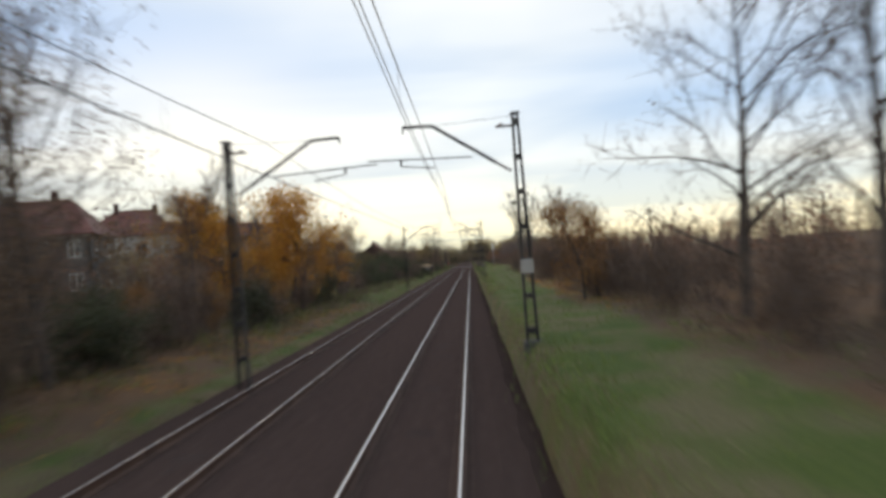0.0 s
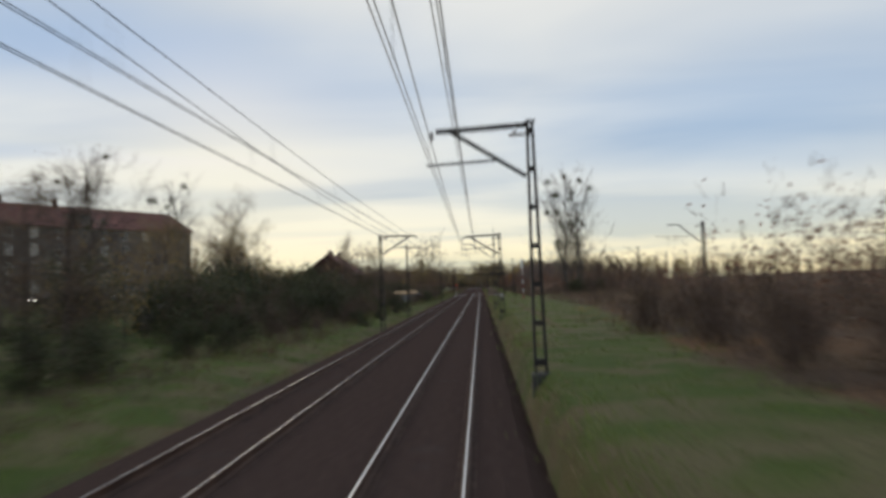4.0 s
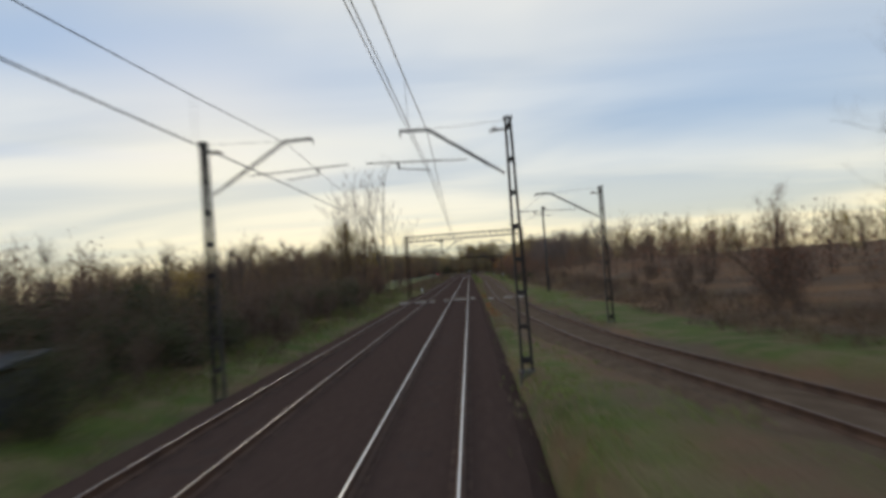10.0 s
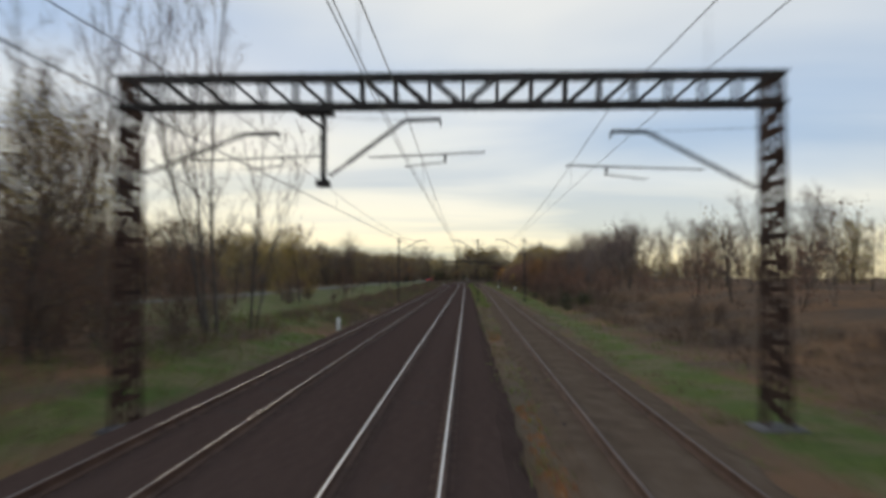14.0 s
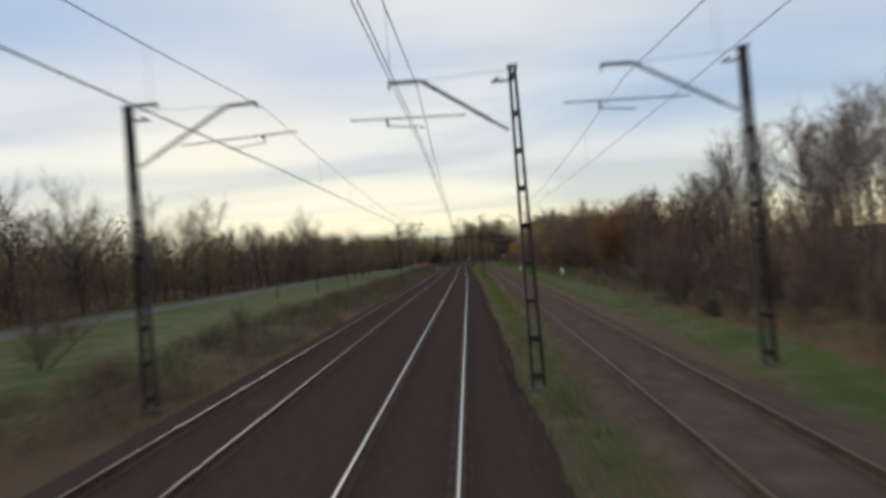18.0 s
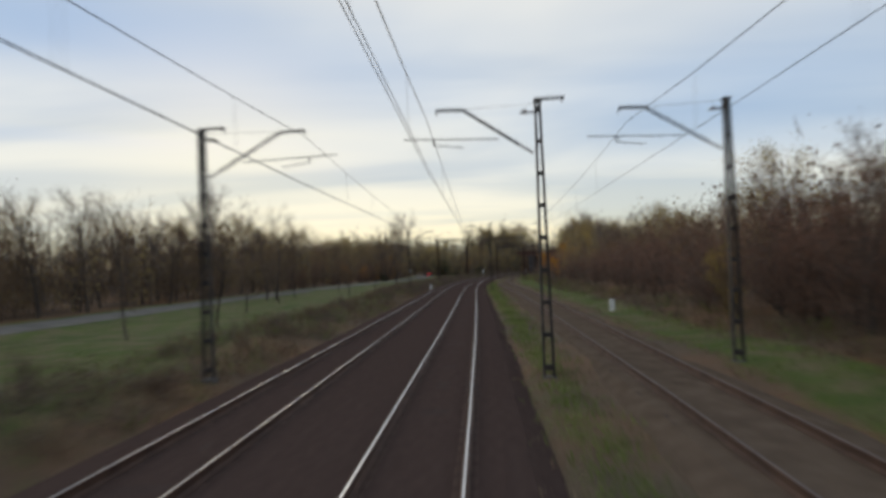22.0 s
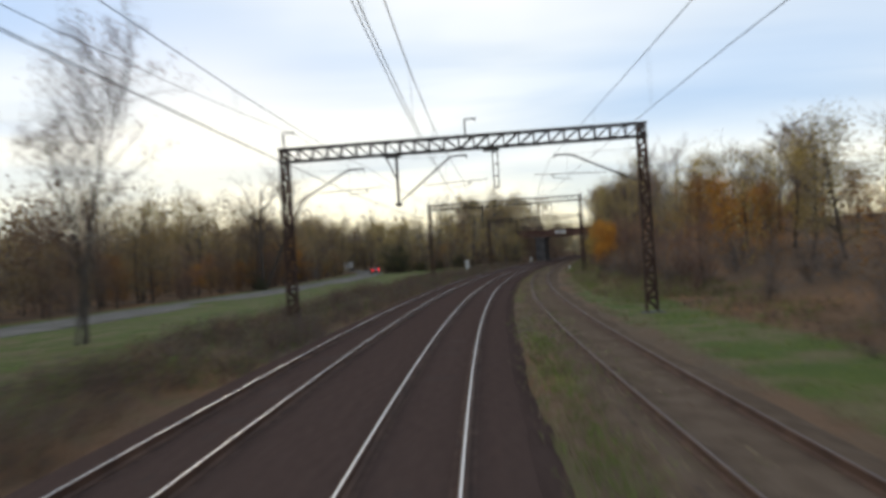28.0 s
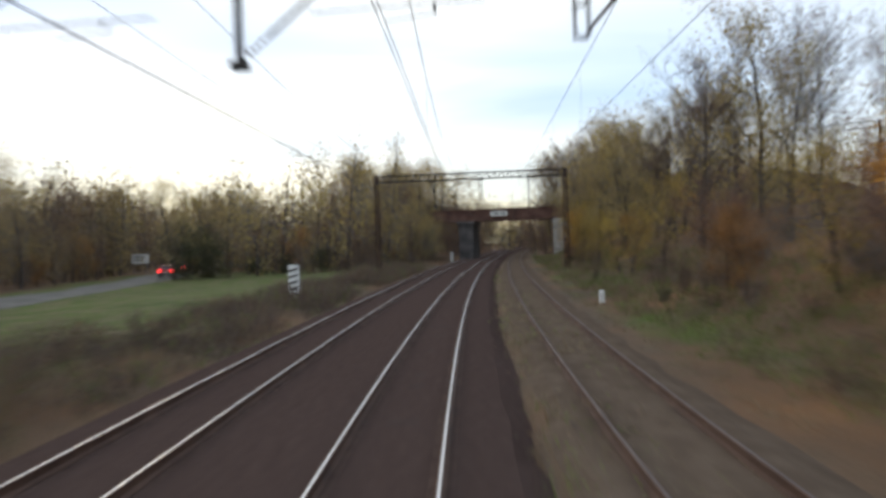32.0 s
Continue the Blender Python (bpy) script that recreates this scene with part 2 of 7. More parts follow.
def rail_sheen(mat, bright, dull, stretches):
    """Paints a changing sky sheen into the worn band's colour along the line; stretches: (metres, share of bright) in
    order.
    """
    nt = mat.node_tree
    p = nt.nodes["Principled BSDF"]
    sep_ = nt.nodes.new("ShaderNodeSeparateXYZ")
    nt.links.new(nt.nodes.new("ShaderNodeTexCoord").outputs["Object"], sep_.inputs[0])
    far = nt.nodes.new("ShaderNodeMapRange")
    far.inputs["From Min"].default_value, far.inputs["From Max"].default_value = stretches[0][0], stretches[-1][0]
    nt.links.new(sep_.outputs[1], far.inputs["Value"])
    r = nt.nodes.new("ShaderNodeValToRGB")
    nt.links.new(far.outputs[0], r.inputs[0])
    e = r.color_ramp.elements
    while len(e) < len(stretches):
        e.new(0.5)
    span = stretches[-1][0] - stretches[0][0]
    for el, (y, k) in zip(e, stretches):
        el.position, el.color = (y - stretches[0][0]) / span, (k, k, k, 1)
    x = nt.nodes.new("ShaderNodeMix")
    x.data_type = "RGBA"
    nt.links.new(r.outputs[0], x.inputs["Factor"])
    x.inputs["A"].default_value, x.inputs["B"].default_value = (*dull, 1), (*bright, 1)
    nt.links.new(x.outputs["Result"], p.inputs["Base Color"])
    return mat


# how strongly the rails mirror the sky ahead, put into their colour by distance
rail_sheen(WORN_SHEEN_STEEL, (0.52, 0.50, 0.485), (0.10, 0.082, 0.07), ((0, 0.45), (110, 0.28), (200, 0.15), (350, 0.1), (420, 0.65), (480, 1.0)))
MAST = material("painted_mast_steel", [(0.014, 0.013, 0.013), (0.03, 0.027, 0.026), (0.055, 0.043, 0.037)], 0.75, scale=2.0, fine=30.0, bump=0.15)
MAST_RUST = material("rusty_mast_steel", [(0.02, 0.013, 0.011), (0.05, 0.028, 0.02), (0.085, 0.05, 0.036)], 0.85, scale=2.0, fine=30.0, bump=0.2)
WIRE = material("copper_wire", [(0.018, 0.017, 0.018), (0.04, 0.036, 0.036)], 0.6, metal=0.4, bump=0)
INSULATOR = material("glazed_insulator", [(0.035, 0.018, 0.012), (0.07, 0.035, 0.022)], 0.3, scale=8, coat=0.4)
CONCRETE = material("weathered_concrete", [(0.16, 0.15, 0.14), (0.30, 0.285, 0.26), (0.42, 0.40, 0.37)], 0.9, scale=2.0, fine=40.0)
DARK_CONCRETE = material("sooty_concrete", [(0.035, 0.034, 0.036), (0.075, 0.07, 0.07), (0.13, 0.12, 0.115)], 0.9, scale=0.8, fine=25.0)
SLAB = material("crossing_slab_concrete", [(0.075, 0.053, 0.038), (0.115, 0.084, 0.062), (0.165, 0.124, 0.094)], 0.95, scale=2.0, fine=30.0, random=0.15, gloss=0.1)
SLAB_EDGE = material("pale_slab_edge", [(0.32, 0.29, 0.265), (0.5, 0.47, 0.44)], 0.85, scale=4.0, fine=40.0)
WHITE = material("white_paint", [(0.55, 0.55, 0.53), (0.76, 0.76, 0.74)], 0.6, scale=4.0, fine=30.0, bump=0.1)
BLACK = material("black_paint", [(0.02, 0.02, 0.02), (0.045, 0.043, 0.042)], 0.6, scale=4.0)
RED = material("red_paint", [(0.16, 0.025, 0.02), (0.26, 0.04, 0.032)], 0.6, scale=4.0, bump=0.1)
BRICK = material("dark_red_brick", [(0.034, 0.02, 0.018), (0.062, 0.034, 0.029), (0.095, 0.052, 0.043)], 0.9, scale=1.5, fine=26.0, random=0.22)
PALE_WALL = material("pale_render", [(0.30, 0.29, 0.28), (0.44, 0.42, 0.40), (0.52, 0.50, 0.47)], 0.9, scale=0.5, fine=20.0, bump=0.1)
GREY_WALL = material("grey_render", [(0.07, 0.064, 0.058), (0.115, 0.104, 0.093), (0.16, 0.146, 0.13)], 0.9, scale=0.5, fine=20.0, bump=0.1)
ROOF = material("red_roof_tile", [(0.085, 0.036, 0.029), (0.15, 0.062, 0.048), (0.21, 0.095, 0.072)], 0.8, scale=0.8, fine=14.0, random=0.2)
GLASS = material("window_glass", [(0.02, 0.024, 0.03), (0.04, 0.045, 0.05)], 0.08, scale=1.0, bump=0, coat=0.5)
FRAME_WHITE = material("window_frame_white", [(0.55, 0.55, 0.53), (0.68, 0.68, 0.66)], 0.5, scale=3.0, bump=0)
CURTAIN = material("net_curtain", [(0.35, 0.34, 0.31), (0.5, 0.48, 0.44)], 0.9, scale=3.0, bump=0)
ASPHALT = material("worn_asphalt", [(0.10, 0.09, 0.076), (0.14, 0.126, 0.107), (0.18, 0.163, 0.14)], 0.9, scale=0.5, fine=30.0, bump=0.2, gloss=0.06)
GIRDER = material("rust_brown_girder", [(0.05, 0.026, 0.02), (0.10, 0.052, 0.04), (0.15, 0.085, 0.066)], 0.8, scale=0.6, fine=18.0)
BARK = material("bark", [(0.03, 0.024, 0.02), (0.065, 0.052, 0.044), (0.11, 0.09, 0.075)], 0.95, scale=3.0, fine=22.0, bump=0.5, axes=(3, 3, 0.6))
PALE_BARK = material("grey_bark", [(0.05, 0.043, 0.038), (0.088, 0.076, 0.066), (0.135, 0.12, 0.105)], 0.95, scale=3.0, fine=22.0, bump=0.4, axes=(3, 3, 0.6))
TWIG = material("brown_twigs", [(0.078, 0.055, 0.044), (0.13, 0.095, 0.077), (0.19, 0.146, 0.12)], 0.95, scale=0.7, fine=9.0, bump=0, random=0.35, through=0.25)
TWIG_GREY = material("grey_twigs", [(0.11, 0.095, 0.087), (0.165, 0.147, 0.136), (0.23, 0.21, 0.195)], 0.95, scale=0.7, fine=9.0, bump=0, random=0.3, through=0.25)
LEAF_ORANGE = material("orange_leaves", [(0.28, 0.11, 0.018), (0.46, 0.205, 0.03), (0.58, 0.33, 0.06)], 0.8, scale=0.6, fine=7.0, bump=0, random=0.3, through=0.5)
LEAF_BROWN = material("brown_leaves", [(0.105, 0.066, 0.041), (0.17, 0.108, 0.066), (0.25, 0.165, 0.095)], 0.85, scale=0.5, fine=7.0, bump=0, random=0.35, through=0.3)
LEAF_AMBER = material("amber_leaves", [(0.19, 0.095, 0.035), (0.30, 0.15, 0.052), (0.40, 0.22, 0.08)], 0.85, scale=0.5, fine=7.0, bump=0, random=0.3, through=0.4)
LEAF_HAZEL = material("hazel_brown_leaves", [(0.17, 0.115, 0.05), (0.27, 0.185, 0.08), (0.37, 0.265, 0.12)], 0.85, scale=0.5, fine=7.0, bump=0, random=0.35, through=0.4)
LEAF_MAUVE = material("faded_mauve_leaves", [(0.14, 0.088, 0.074), (0.21, 0.135, 0.115), (0.29, 0.20, 0.17)], 0.85, scale=0.5, fine=7.0, bump=0, random=0.3, through=0.35)
LEAF_RUST = material("rust_red_leaves", [(0.13, 0.068, 0.047), (0.205, 0.108, 0.074), (0.29, 0.165, 0.105)], 0.85, scale=0.5, fine=7.0, bump=0, random=0.35, through=0.3)
LEAF_OLIVE = material("olive_leaves", [(0.20, 0.148, 0.055), (0.32, 0.24, 0.09), (0.44, 0.335, 0.14)], 0.8, scale=0.5, fine=7.0, bump=0, random=0.35, through=0.45)
LEAF_YELLOW = material("yellow_green_leaves", [(0.26, 0.18, 0.04), (0.40, 0.28, 0.06), (0.52, 0.37, 0.10)], 0.8, scale=0.5, fine=7.0, bump=0, random=0.3, through=0.45)
LEAF_DARK = material("dark_evergreen_leaves", [(0.035, 0.040, 0.020), (0.060, 0.064, 0.030), (0.09, 0.092, 0.043)], 0.7, scale=0.8, fine=7.0, bump=0, random=0.35, through=0.25)
GRASS_BLADE = material("grass_blades", [(0.09, 0.12, 0.032), (0.15, 0.19, 0.05), (0.22, 0.25, 0.08)], 0.85, scale=0.3, fine=3.0, bump=0, random=0.3, through=0.4)
DRY_BLADE = material("dry_grass_blades", [(0.13, 0.10, 0.062), (0.21, 0.165, 0.10), (0.30, 0.24, 0.155)], 0.9, scale=0.4, fine=3.0, bump=0, random=0.3, through=0.35)
CAR_DARK = material("dark_car_paint", [(0.018, 0.02, 0.024), (0.03, 0.032, 0.038)], 0.3, scale=1.0, bump=0, coat=0.8)
CAR_RED = material("red_car_paint", [(0.20, 0.012, 0.012), (0.28, 0.02, 0.018)], 0.3, scale=1.0, bump=0, coat=0.8)
CAR_PALE = material("pale_car_paint", [(0.38, 0.39, 0.40), (0.48, 0.49, 0.50)], 0.3, scale=1.0, bump=0, coat=0.8)
RUBBER = material("tyre_rubber", [(0.012, 0.012, 0.012), (0.025, 0.025, 0.025)], 0.85, scale=8.0)
TAIL = lamp_material("lit_tail_lamp", (1.0, 0.03, 0.03), 3.0)
HEAD = lamp_material("lit_head_lamp", (1.0, 0.9, 0.72), 4.0)
TARP = material("rust_orange_sheet", [(0.22, 0.12, 0.055), (0.36, 0.22, 0.10), (0.46, 0.31, 0.17)], 0.8, scale=1.0, fine=12.0)
SHEET = material("grey_metal_sheet", [(0.07, 0.072, 0.07), (0.14, 0.142, 0.136), (0.22, 0.222, 0.212)], 0.65, metal=0.2, scale=1.2, fine=20.0)
TIN_DARK = material("tarred_board_and_doorway_shade", [(0.015, 0.016, 0.02), (0.03, 0.032, 0.038)], 0.8, scale=2.0)

# ---------------------------------------------------------------- shaping


class Shape:
    """Vertices and faces of one mesh, gathered from simple solids."""

    def __init__(self):
        self.v, self.f, self.k = [], [], []

    def add(self, vs, fs, k=0):
        n = len(self.v)
        self.v.extend(vs)
        self.f.extend([tuple(i + n for i in f) for f in fs])
        self.k.extend([k] * len(fs))
        return self

    def box(self, x0, x1, y0, y1, z0, z1, k=0):
        vs = [(x, y, z) for z in (z0, z1) for y in (y0, y1) for x in (x0, x1)]
        return self.add(vs, [(0, 2, 3, 1), (4, 5, 7, 6), (0, 1, 5, 4), (2, 6, 7, 3), (0, 4, 6, 2), (1, 3, 7, 5)], k)

    def block(self, x0, x1, y0, y1, z0, z1, e=0.02, k=0):
        """A box whose upright and top edges are cut off by e."""
        ring = [(x0 + e, y0), (x1 - e, y0), (x1, y0 + e), (x1, y1 - e), (x1 - e, y1), (x0 + e, y1), (x0, y1 - e), (x0, y0 + e)]
        cx, cy = (x0 + x1) / 2, (y0 + y1) / 2
        vs = [(x, y, z0) for x, y in ring] + [(x, y, z1 - e) for x, y in ring]
        vs += [(x + (e if x < cx else -e) * (abs(x - cx) > (x1 - x0) / 2 - e * 1.5), y + (e if y < cy else -e) * (abs(y - cy) > (y1 - y0) / 2 - e * 1.5), z1) for x, y in ring]
        fs = [tuple(range(7, -1, -1)), tuple(range(16, 24))]
        for a in (0, 8):
            fs += [(a + i, a + (i + 1) % 8, a + 8 + (i + 1) % 8, a + 8 + i) for i in range(8)]
        return self.add(vs, fs, k)

    def tube(self, p, q, r, r2=None, n=6, k=0, cap=True):
        p, q = Vector(p), Vector(q)
        r2 = r if r2 is None else r2
        d = q - p
        if d.length < 1e-6:
            return self
        d.normalize()
        a = d.orthogonal().normalized()
        b = d.cross(a)
        vs = []
        for c, rr in ((p, r), (q, r2)):
            for i in range(n):
                w = 2 * math.pi * i / n
                vs.append(tuple(c + (a * math.cos(w) + b * math.sin(w)) * rr))
        fs = [(i, (i + 1) % n, n + (i + 1) % n, n + i) for i in range(n)]
        if cap:
            fs += [tuple(range(n - 1, -1, -1)), tuple(range(n, 2 * n))]
        return self.add(vs, fs, k)

    def beam(self, p, q, w, h, k=0):
        """A bar of rectangular section from p to q, h along the world's upright where it can be."""
        p, q = Vector(p), Vector(q)
        d = (q - p).normalized()
        up_ = Vector((0, 0, 1)) if abs(d.z) < 0.95 else Vector((0, 1, 0))
        a = d.cross(up_).normalized() * (w / 2)
        b = a.cross(d).normalized() * (h / 2)
        vs = [tuple(c + s * a + t * b) for c in (p, q) for s, t in ((-1, -1), (1, -1), (1, 1), (-1, 1))]
        return self.add(vs, [(3, 2, 1, 0), (4, 5, 6, 7), (0, 1, 5, 4), (1, 2, 6, 5), (2, 3, 7, 6), (3, 0, 4, 7)], k)

    def pipe(self, pts, r, n=4, k=0):
        """One unbroken tube through the points."""
        base = len(self.v)
        for i, c in enumerate(pts):
            d = (Vector(pts[min(i + 1, len(pts) - 1)]) - Vector(pts[max(i - 1, 0)])).normalized()
            a = d.cross(Vector((0, 0, 1))).normalized()
            b = a.cross(d)
            for j in range(n):
                w = 2 * math.pi * j / n
                self.v.append(tuple(Vector(c) + (a * math.cos(w) + b * math.sin(w)) * r))
        for i in range(len(pts) - 1):
            for j in range(n):
                q = base + i * n
                self.f.append((q + j, q + (j + 1) % n, q + n + (j + 1) % n, q + n + j))
                self.k.append(k)
        return self

    def weld(self):
        """Join pieces that touch at their corners into one body."""
        seen, to = {}, []
        for c in self.v:
            to.append(seen.setdefault(tuple(round(q, 4) for q in c), len(seen)))
        self.v = list(seen)
        self.f = [tuple(to[i] for i in f) for f in self.f]
        return self

    def mesh(self, name, *mats, smooth=False):
        me = bpy.data.meshes.new(name)
        me.from_pydata(self.v, [], self.f)
        for m in mats:
            me.materials.append(m)
        if len(mats) > 1:
            me.polygons.foreach_set("material_index", self.k)
        if smooth:
            me.polygons.foreach_set("use_smooth", [True] * len(me.polygons))
        me.update()
        return me


def thing(name, label, category, group="", kind=""):
    return tagged(new(name), label, category, group, kind)


def part(name, shape, mat, parent, label="", m=None, smooth=False):
    """One mesh object under a thing or a part. shape: a Shape or a mesh."""
    me = shape if isinstance(shape, bpy.types.Mesh) else shape.mesh(name, *(mat if isinstance(mat, tuple) else (mat,)), smooth=smooth)
    ob = new(name, me)
    ob.parent = parent
    if m is not None:
        ob.matrix_basis = m
    if label:
        ob["label"] = label
    return ob


def solid(name, shape, mat, label, category, m=None, group="", kind="", smooth=False):
    ob = new(name, shape.mesh(name, *(mat if isinstance(mat, tuple) else (mat,)), smooth=smooth))
    if m is not None:
        ob.matrix_basis = m
    return tagged(ob, label, category, group, kind)


def along(s0, s1, step, section, name, *mats, z=None, close=True):
    """Sweep a section [(side, height, slot)] along the line. z: height to add at s; section may be a function of s."""
    ss = np.arange(s0, s1 + step / 2, step)
    sh = Shape()
    first = section(ss[0]) if callable(section) else section
    n = len(first)
    for s in ss:
        sec = section(s) if callable(section) else section
        for side, h, *_ in sec:
            x, y, a = place(s, side)
            sh.v.append((x, y, h + (z(s) if z else 0.0)))
    for i in range(len(ss) - 1):
        for j in range(n if close else n - 1):
            a, b = i * n + j, i * n + (j + 1) % n
            sh.f.append((a, b, b + n, a + n))
            sh.k.append(first[j][2] if len(first[j]) > 2 else 0)
    return sh.mesh(name, *mats)


# ---------------------------------------------------------------- ground
ROAD_S = [230, 300, 350, 425, 500, 540, 575, 600, 620, 640, 660, 690, 760, 860]
ROAD_L = [-56.0, -40.0, -34.0, -32.2, -31.2, -29.4, -28.4, -30.0, -33.4, -37.0, -44.0, -57.0, -92.0, -150.0]


def road_side(s):
    return float(np.interp(s, ROAD_S, ROAD_L))


def siding_side(s):
    """Centre of the siding, metres to the right of the main line's centre."""
    return float(np.interp(s, [120, 165, 180, 195, 207, 222, 240, 262, 300, 342, 400, 460, 500, 535, 575, 620, 800], [17.5, 10.6, 9.0, 7.3, 5.7, 4.75, 4.2, 4.25, 4.6, 5.1, 5.75, 5.9, 4.85, 4.25, 4.0, 4.05, 4.1]))


def smooth_step(a, b, x):
    t = min(1.0, max(0.0, (x - a) / (b - a)))
    return t * t * (3 - 2 * t)


def ground_z(s, side):
    """Height of the ground; the rail tops are at 0."""
    n = noise.noise(Vector((s * 0.09, side * 0.09, 3.0))) * 0.16 + noise.noise(Vector((s * 0.4, side * 0.4, 8.0))) * 0.05
    if -6.4 < side < 2.3:
        return -0.62
    edge = min(1.0, (abs(side + 2.05) - 4.35) / 1.5)
    if side > 0:
        bank = 0.55 * (1 - smooth_step(182, 214, s)) - 0.40 * smooth_step(182, 214, s)
        z = -0.5 + (bank + 0.5) * smooth_step(2.0, 2.5, side)
        if s > 150:
            far = smooth_step(9, 30, side) * 2.2 * smooth_step(220, 330, s) * (1 - smooth_step(46, 90, side))
            z += far
            d = abs(side - siding_side(s))
            if s > 165:
                z = min(z, -0.42) if d < 1.6 else z + (min(z, -0.42) - z) * (1 - smooth_step(1.6, 2.6, d))
        z += smooth_step(10, 40, side) * 0.6 * (1 - smooth_step(150, 220, s))
    else:
        d = -side
        z = -0.55 + 0.45 * smooth_step(6.4, 9.0, d)
        z += smooth_step(14, 38, d) * 2.3 * (1 - smooth_step(190, 240, s))
        r = -road_side(s)
        if s > 225:
            z -= 0.25 * smooth_step(12, 28, d) * smooth_step(300, 360, s)
            if abs(d - r) < 5:
                z = z + (-0.36 - z) * (1 - smooth_step(3.4, 5, abs(d - r)))
    # the embankments that carry the bridge
    hill = 1 - smooth_step(5.5, 17, abs(s - 692))
    if hill > 0:
        open_ = smooth_step(10.6, 20, side) if side > 0 else smooth_step(10.0, 19, -side)
        z += hill * open_ * 8.0 * (1 - (smooth_step(46, 82, side) if side > 0 else smooth_step(26, 42, -side)))
    # the slopes of the cutting beyond the last masts
    cut = smooth_step(520, 600, s) * (1 - smooth_step(760, 800, s))
    if side > 0:
        z += cut * smooth_step(7.5, 22, side) * 3.2 * (1 - smooth_step(46, 90, side))
    else:
        z += smooth_step(655, 692, s) * smooth_step(9, 18, -side) * (1 - smooth_step(24, 40, -side)) * 2.0
    return z + n * edge


def ground_kind(s, side):
    """How much of dry litter and of bare earth lies on the grass, 0 to 1 each."""
    n = noise.noise(Vector((s * 0.07, side * 0.16, 20.0))) * 0.5 + noise.noise(Vector((s * 0.35, side * 0.5, 30.0))) * 0.35
    litter = earth = 0.0
    if side > 0:
        lawn = float(np.interp(s, [-60, 60, 100, 150, 190, 240, 300, 400, 480, 560, 600, 700], [6.6, 6.2, 7.5, 11.0, 13.5, 10.0, 8.8, 11.0, 12.0, 9.6, 8.2, 7.6]))
        litter = smooth_step(-0.8, 0.8, side - lawn + n * 1.6)
        if s > 530:
            litter = max(litter, smooth_step(526, 560, s) * (0.62 + n * 1.5))
        if s > 160:
            d = abs(side - siding_side(s))
            w = float(np.interp(s, [160, 200, 215, 300, 800], [1.7, 2.0, 2.2, 2.2, 2.2]))
            earth = 1 - smooth_step(w - 0.3, w + 0.7, d + n * 1.0)
            between = smooth_step(178, 190, s) * smooth_step(2.7, 3.9, side + n + 1.6 * smooth_step(215, 240, s)) * (1 - smooth_step(0.0, 0.8, side - siding_side(s)))
            earth = max(earth, between * (0.62 + 0.25 * (1 - smooth_step(225, 260, s)) + 1.2 * n))
        else:
            d = abs(side - 4.87)
            earth = 0.7 * smooth_step(90, 115, s) * (1 - smooth_step(0.12, 0.5, d + n * 0.3))
            litter = max(litter, 0.7 * (1 - smooth_step(0.3, 0.9, abs(side - 6.0) + n)) * (1 - smooth_step(60, 80, s)))
        earth = max(earth, 0.5 * (1 - smooth_step(2.3, 3.0, side + n * 0.8)))
    else:
        d = -side
        earth = 0.6 * (1 - smooth_step(6.5, 7.4, d + n * 0.8))
        if s < 62:
            litter = smooth_step(7.0, 7.9, d + n * 0.8)
        elif s < 290:
            litter = (1 - 0.75 * smooth_step(62, 84, s) * (1 - smooth_step(160, 190, s))) * smooth_step(8.4 - 0.9 * smooth_step(180, 215, s), 11.5 - 2.0 * smooth_step(180, 215, s), d + n * 2.0) * 0.9
        else:
            litter = max((1 - smooth_step(7.4, 10.4, d + n * 2.2)) * 0.75, smooth_step(0.0, 3.0, d + road_side(s) - 4.5 + n * 2), smooth_step(648, 672, s))
    return min(1, max(0, litter)), min(1, max(0, earth))


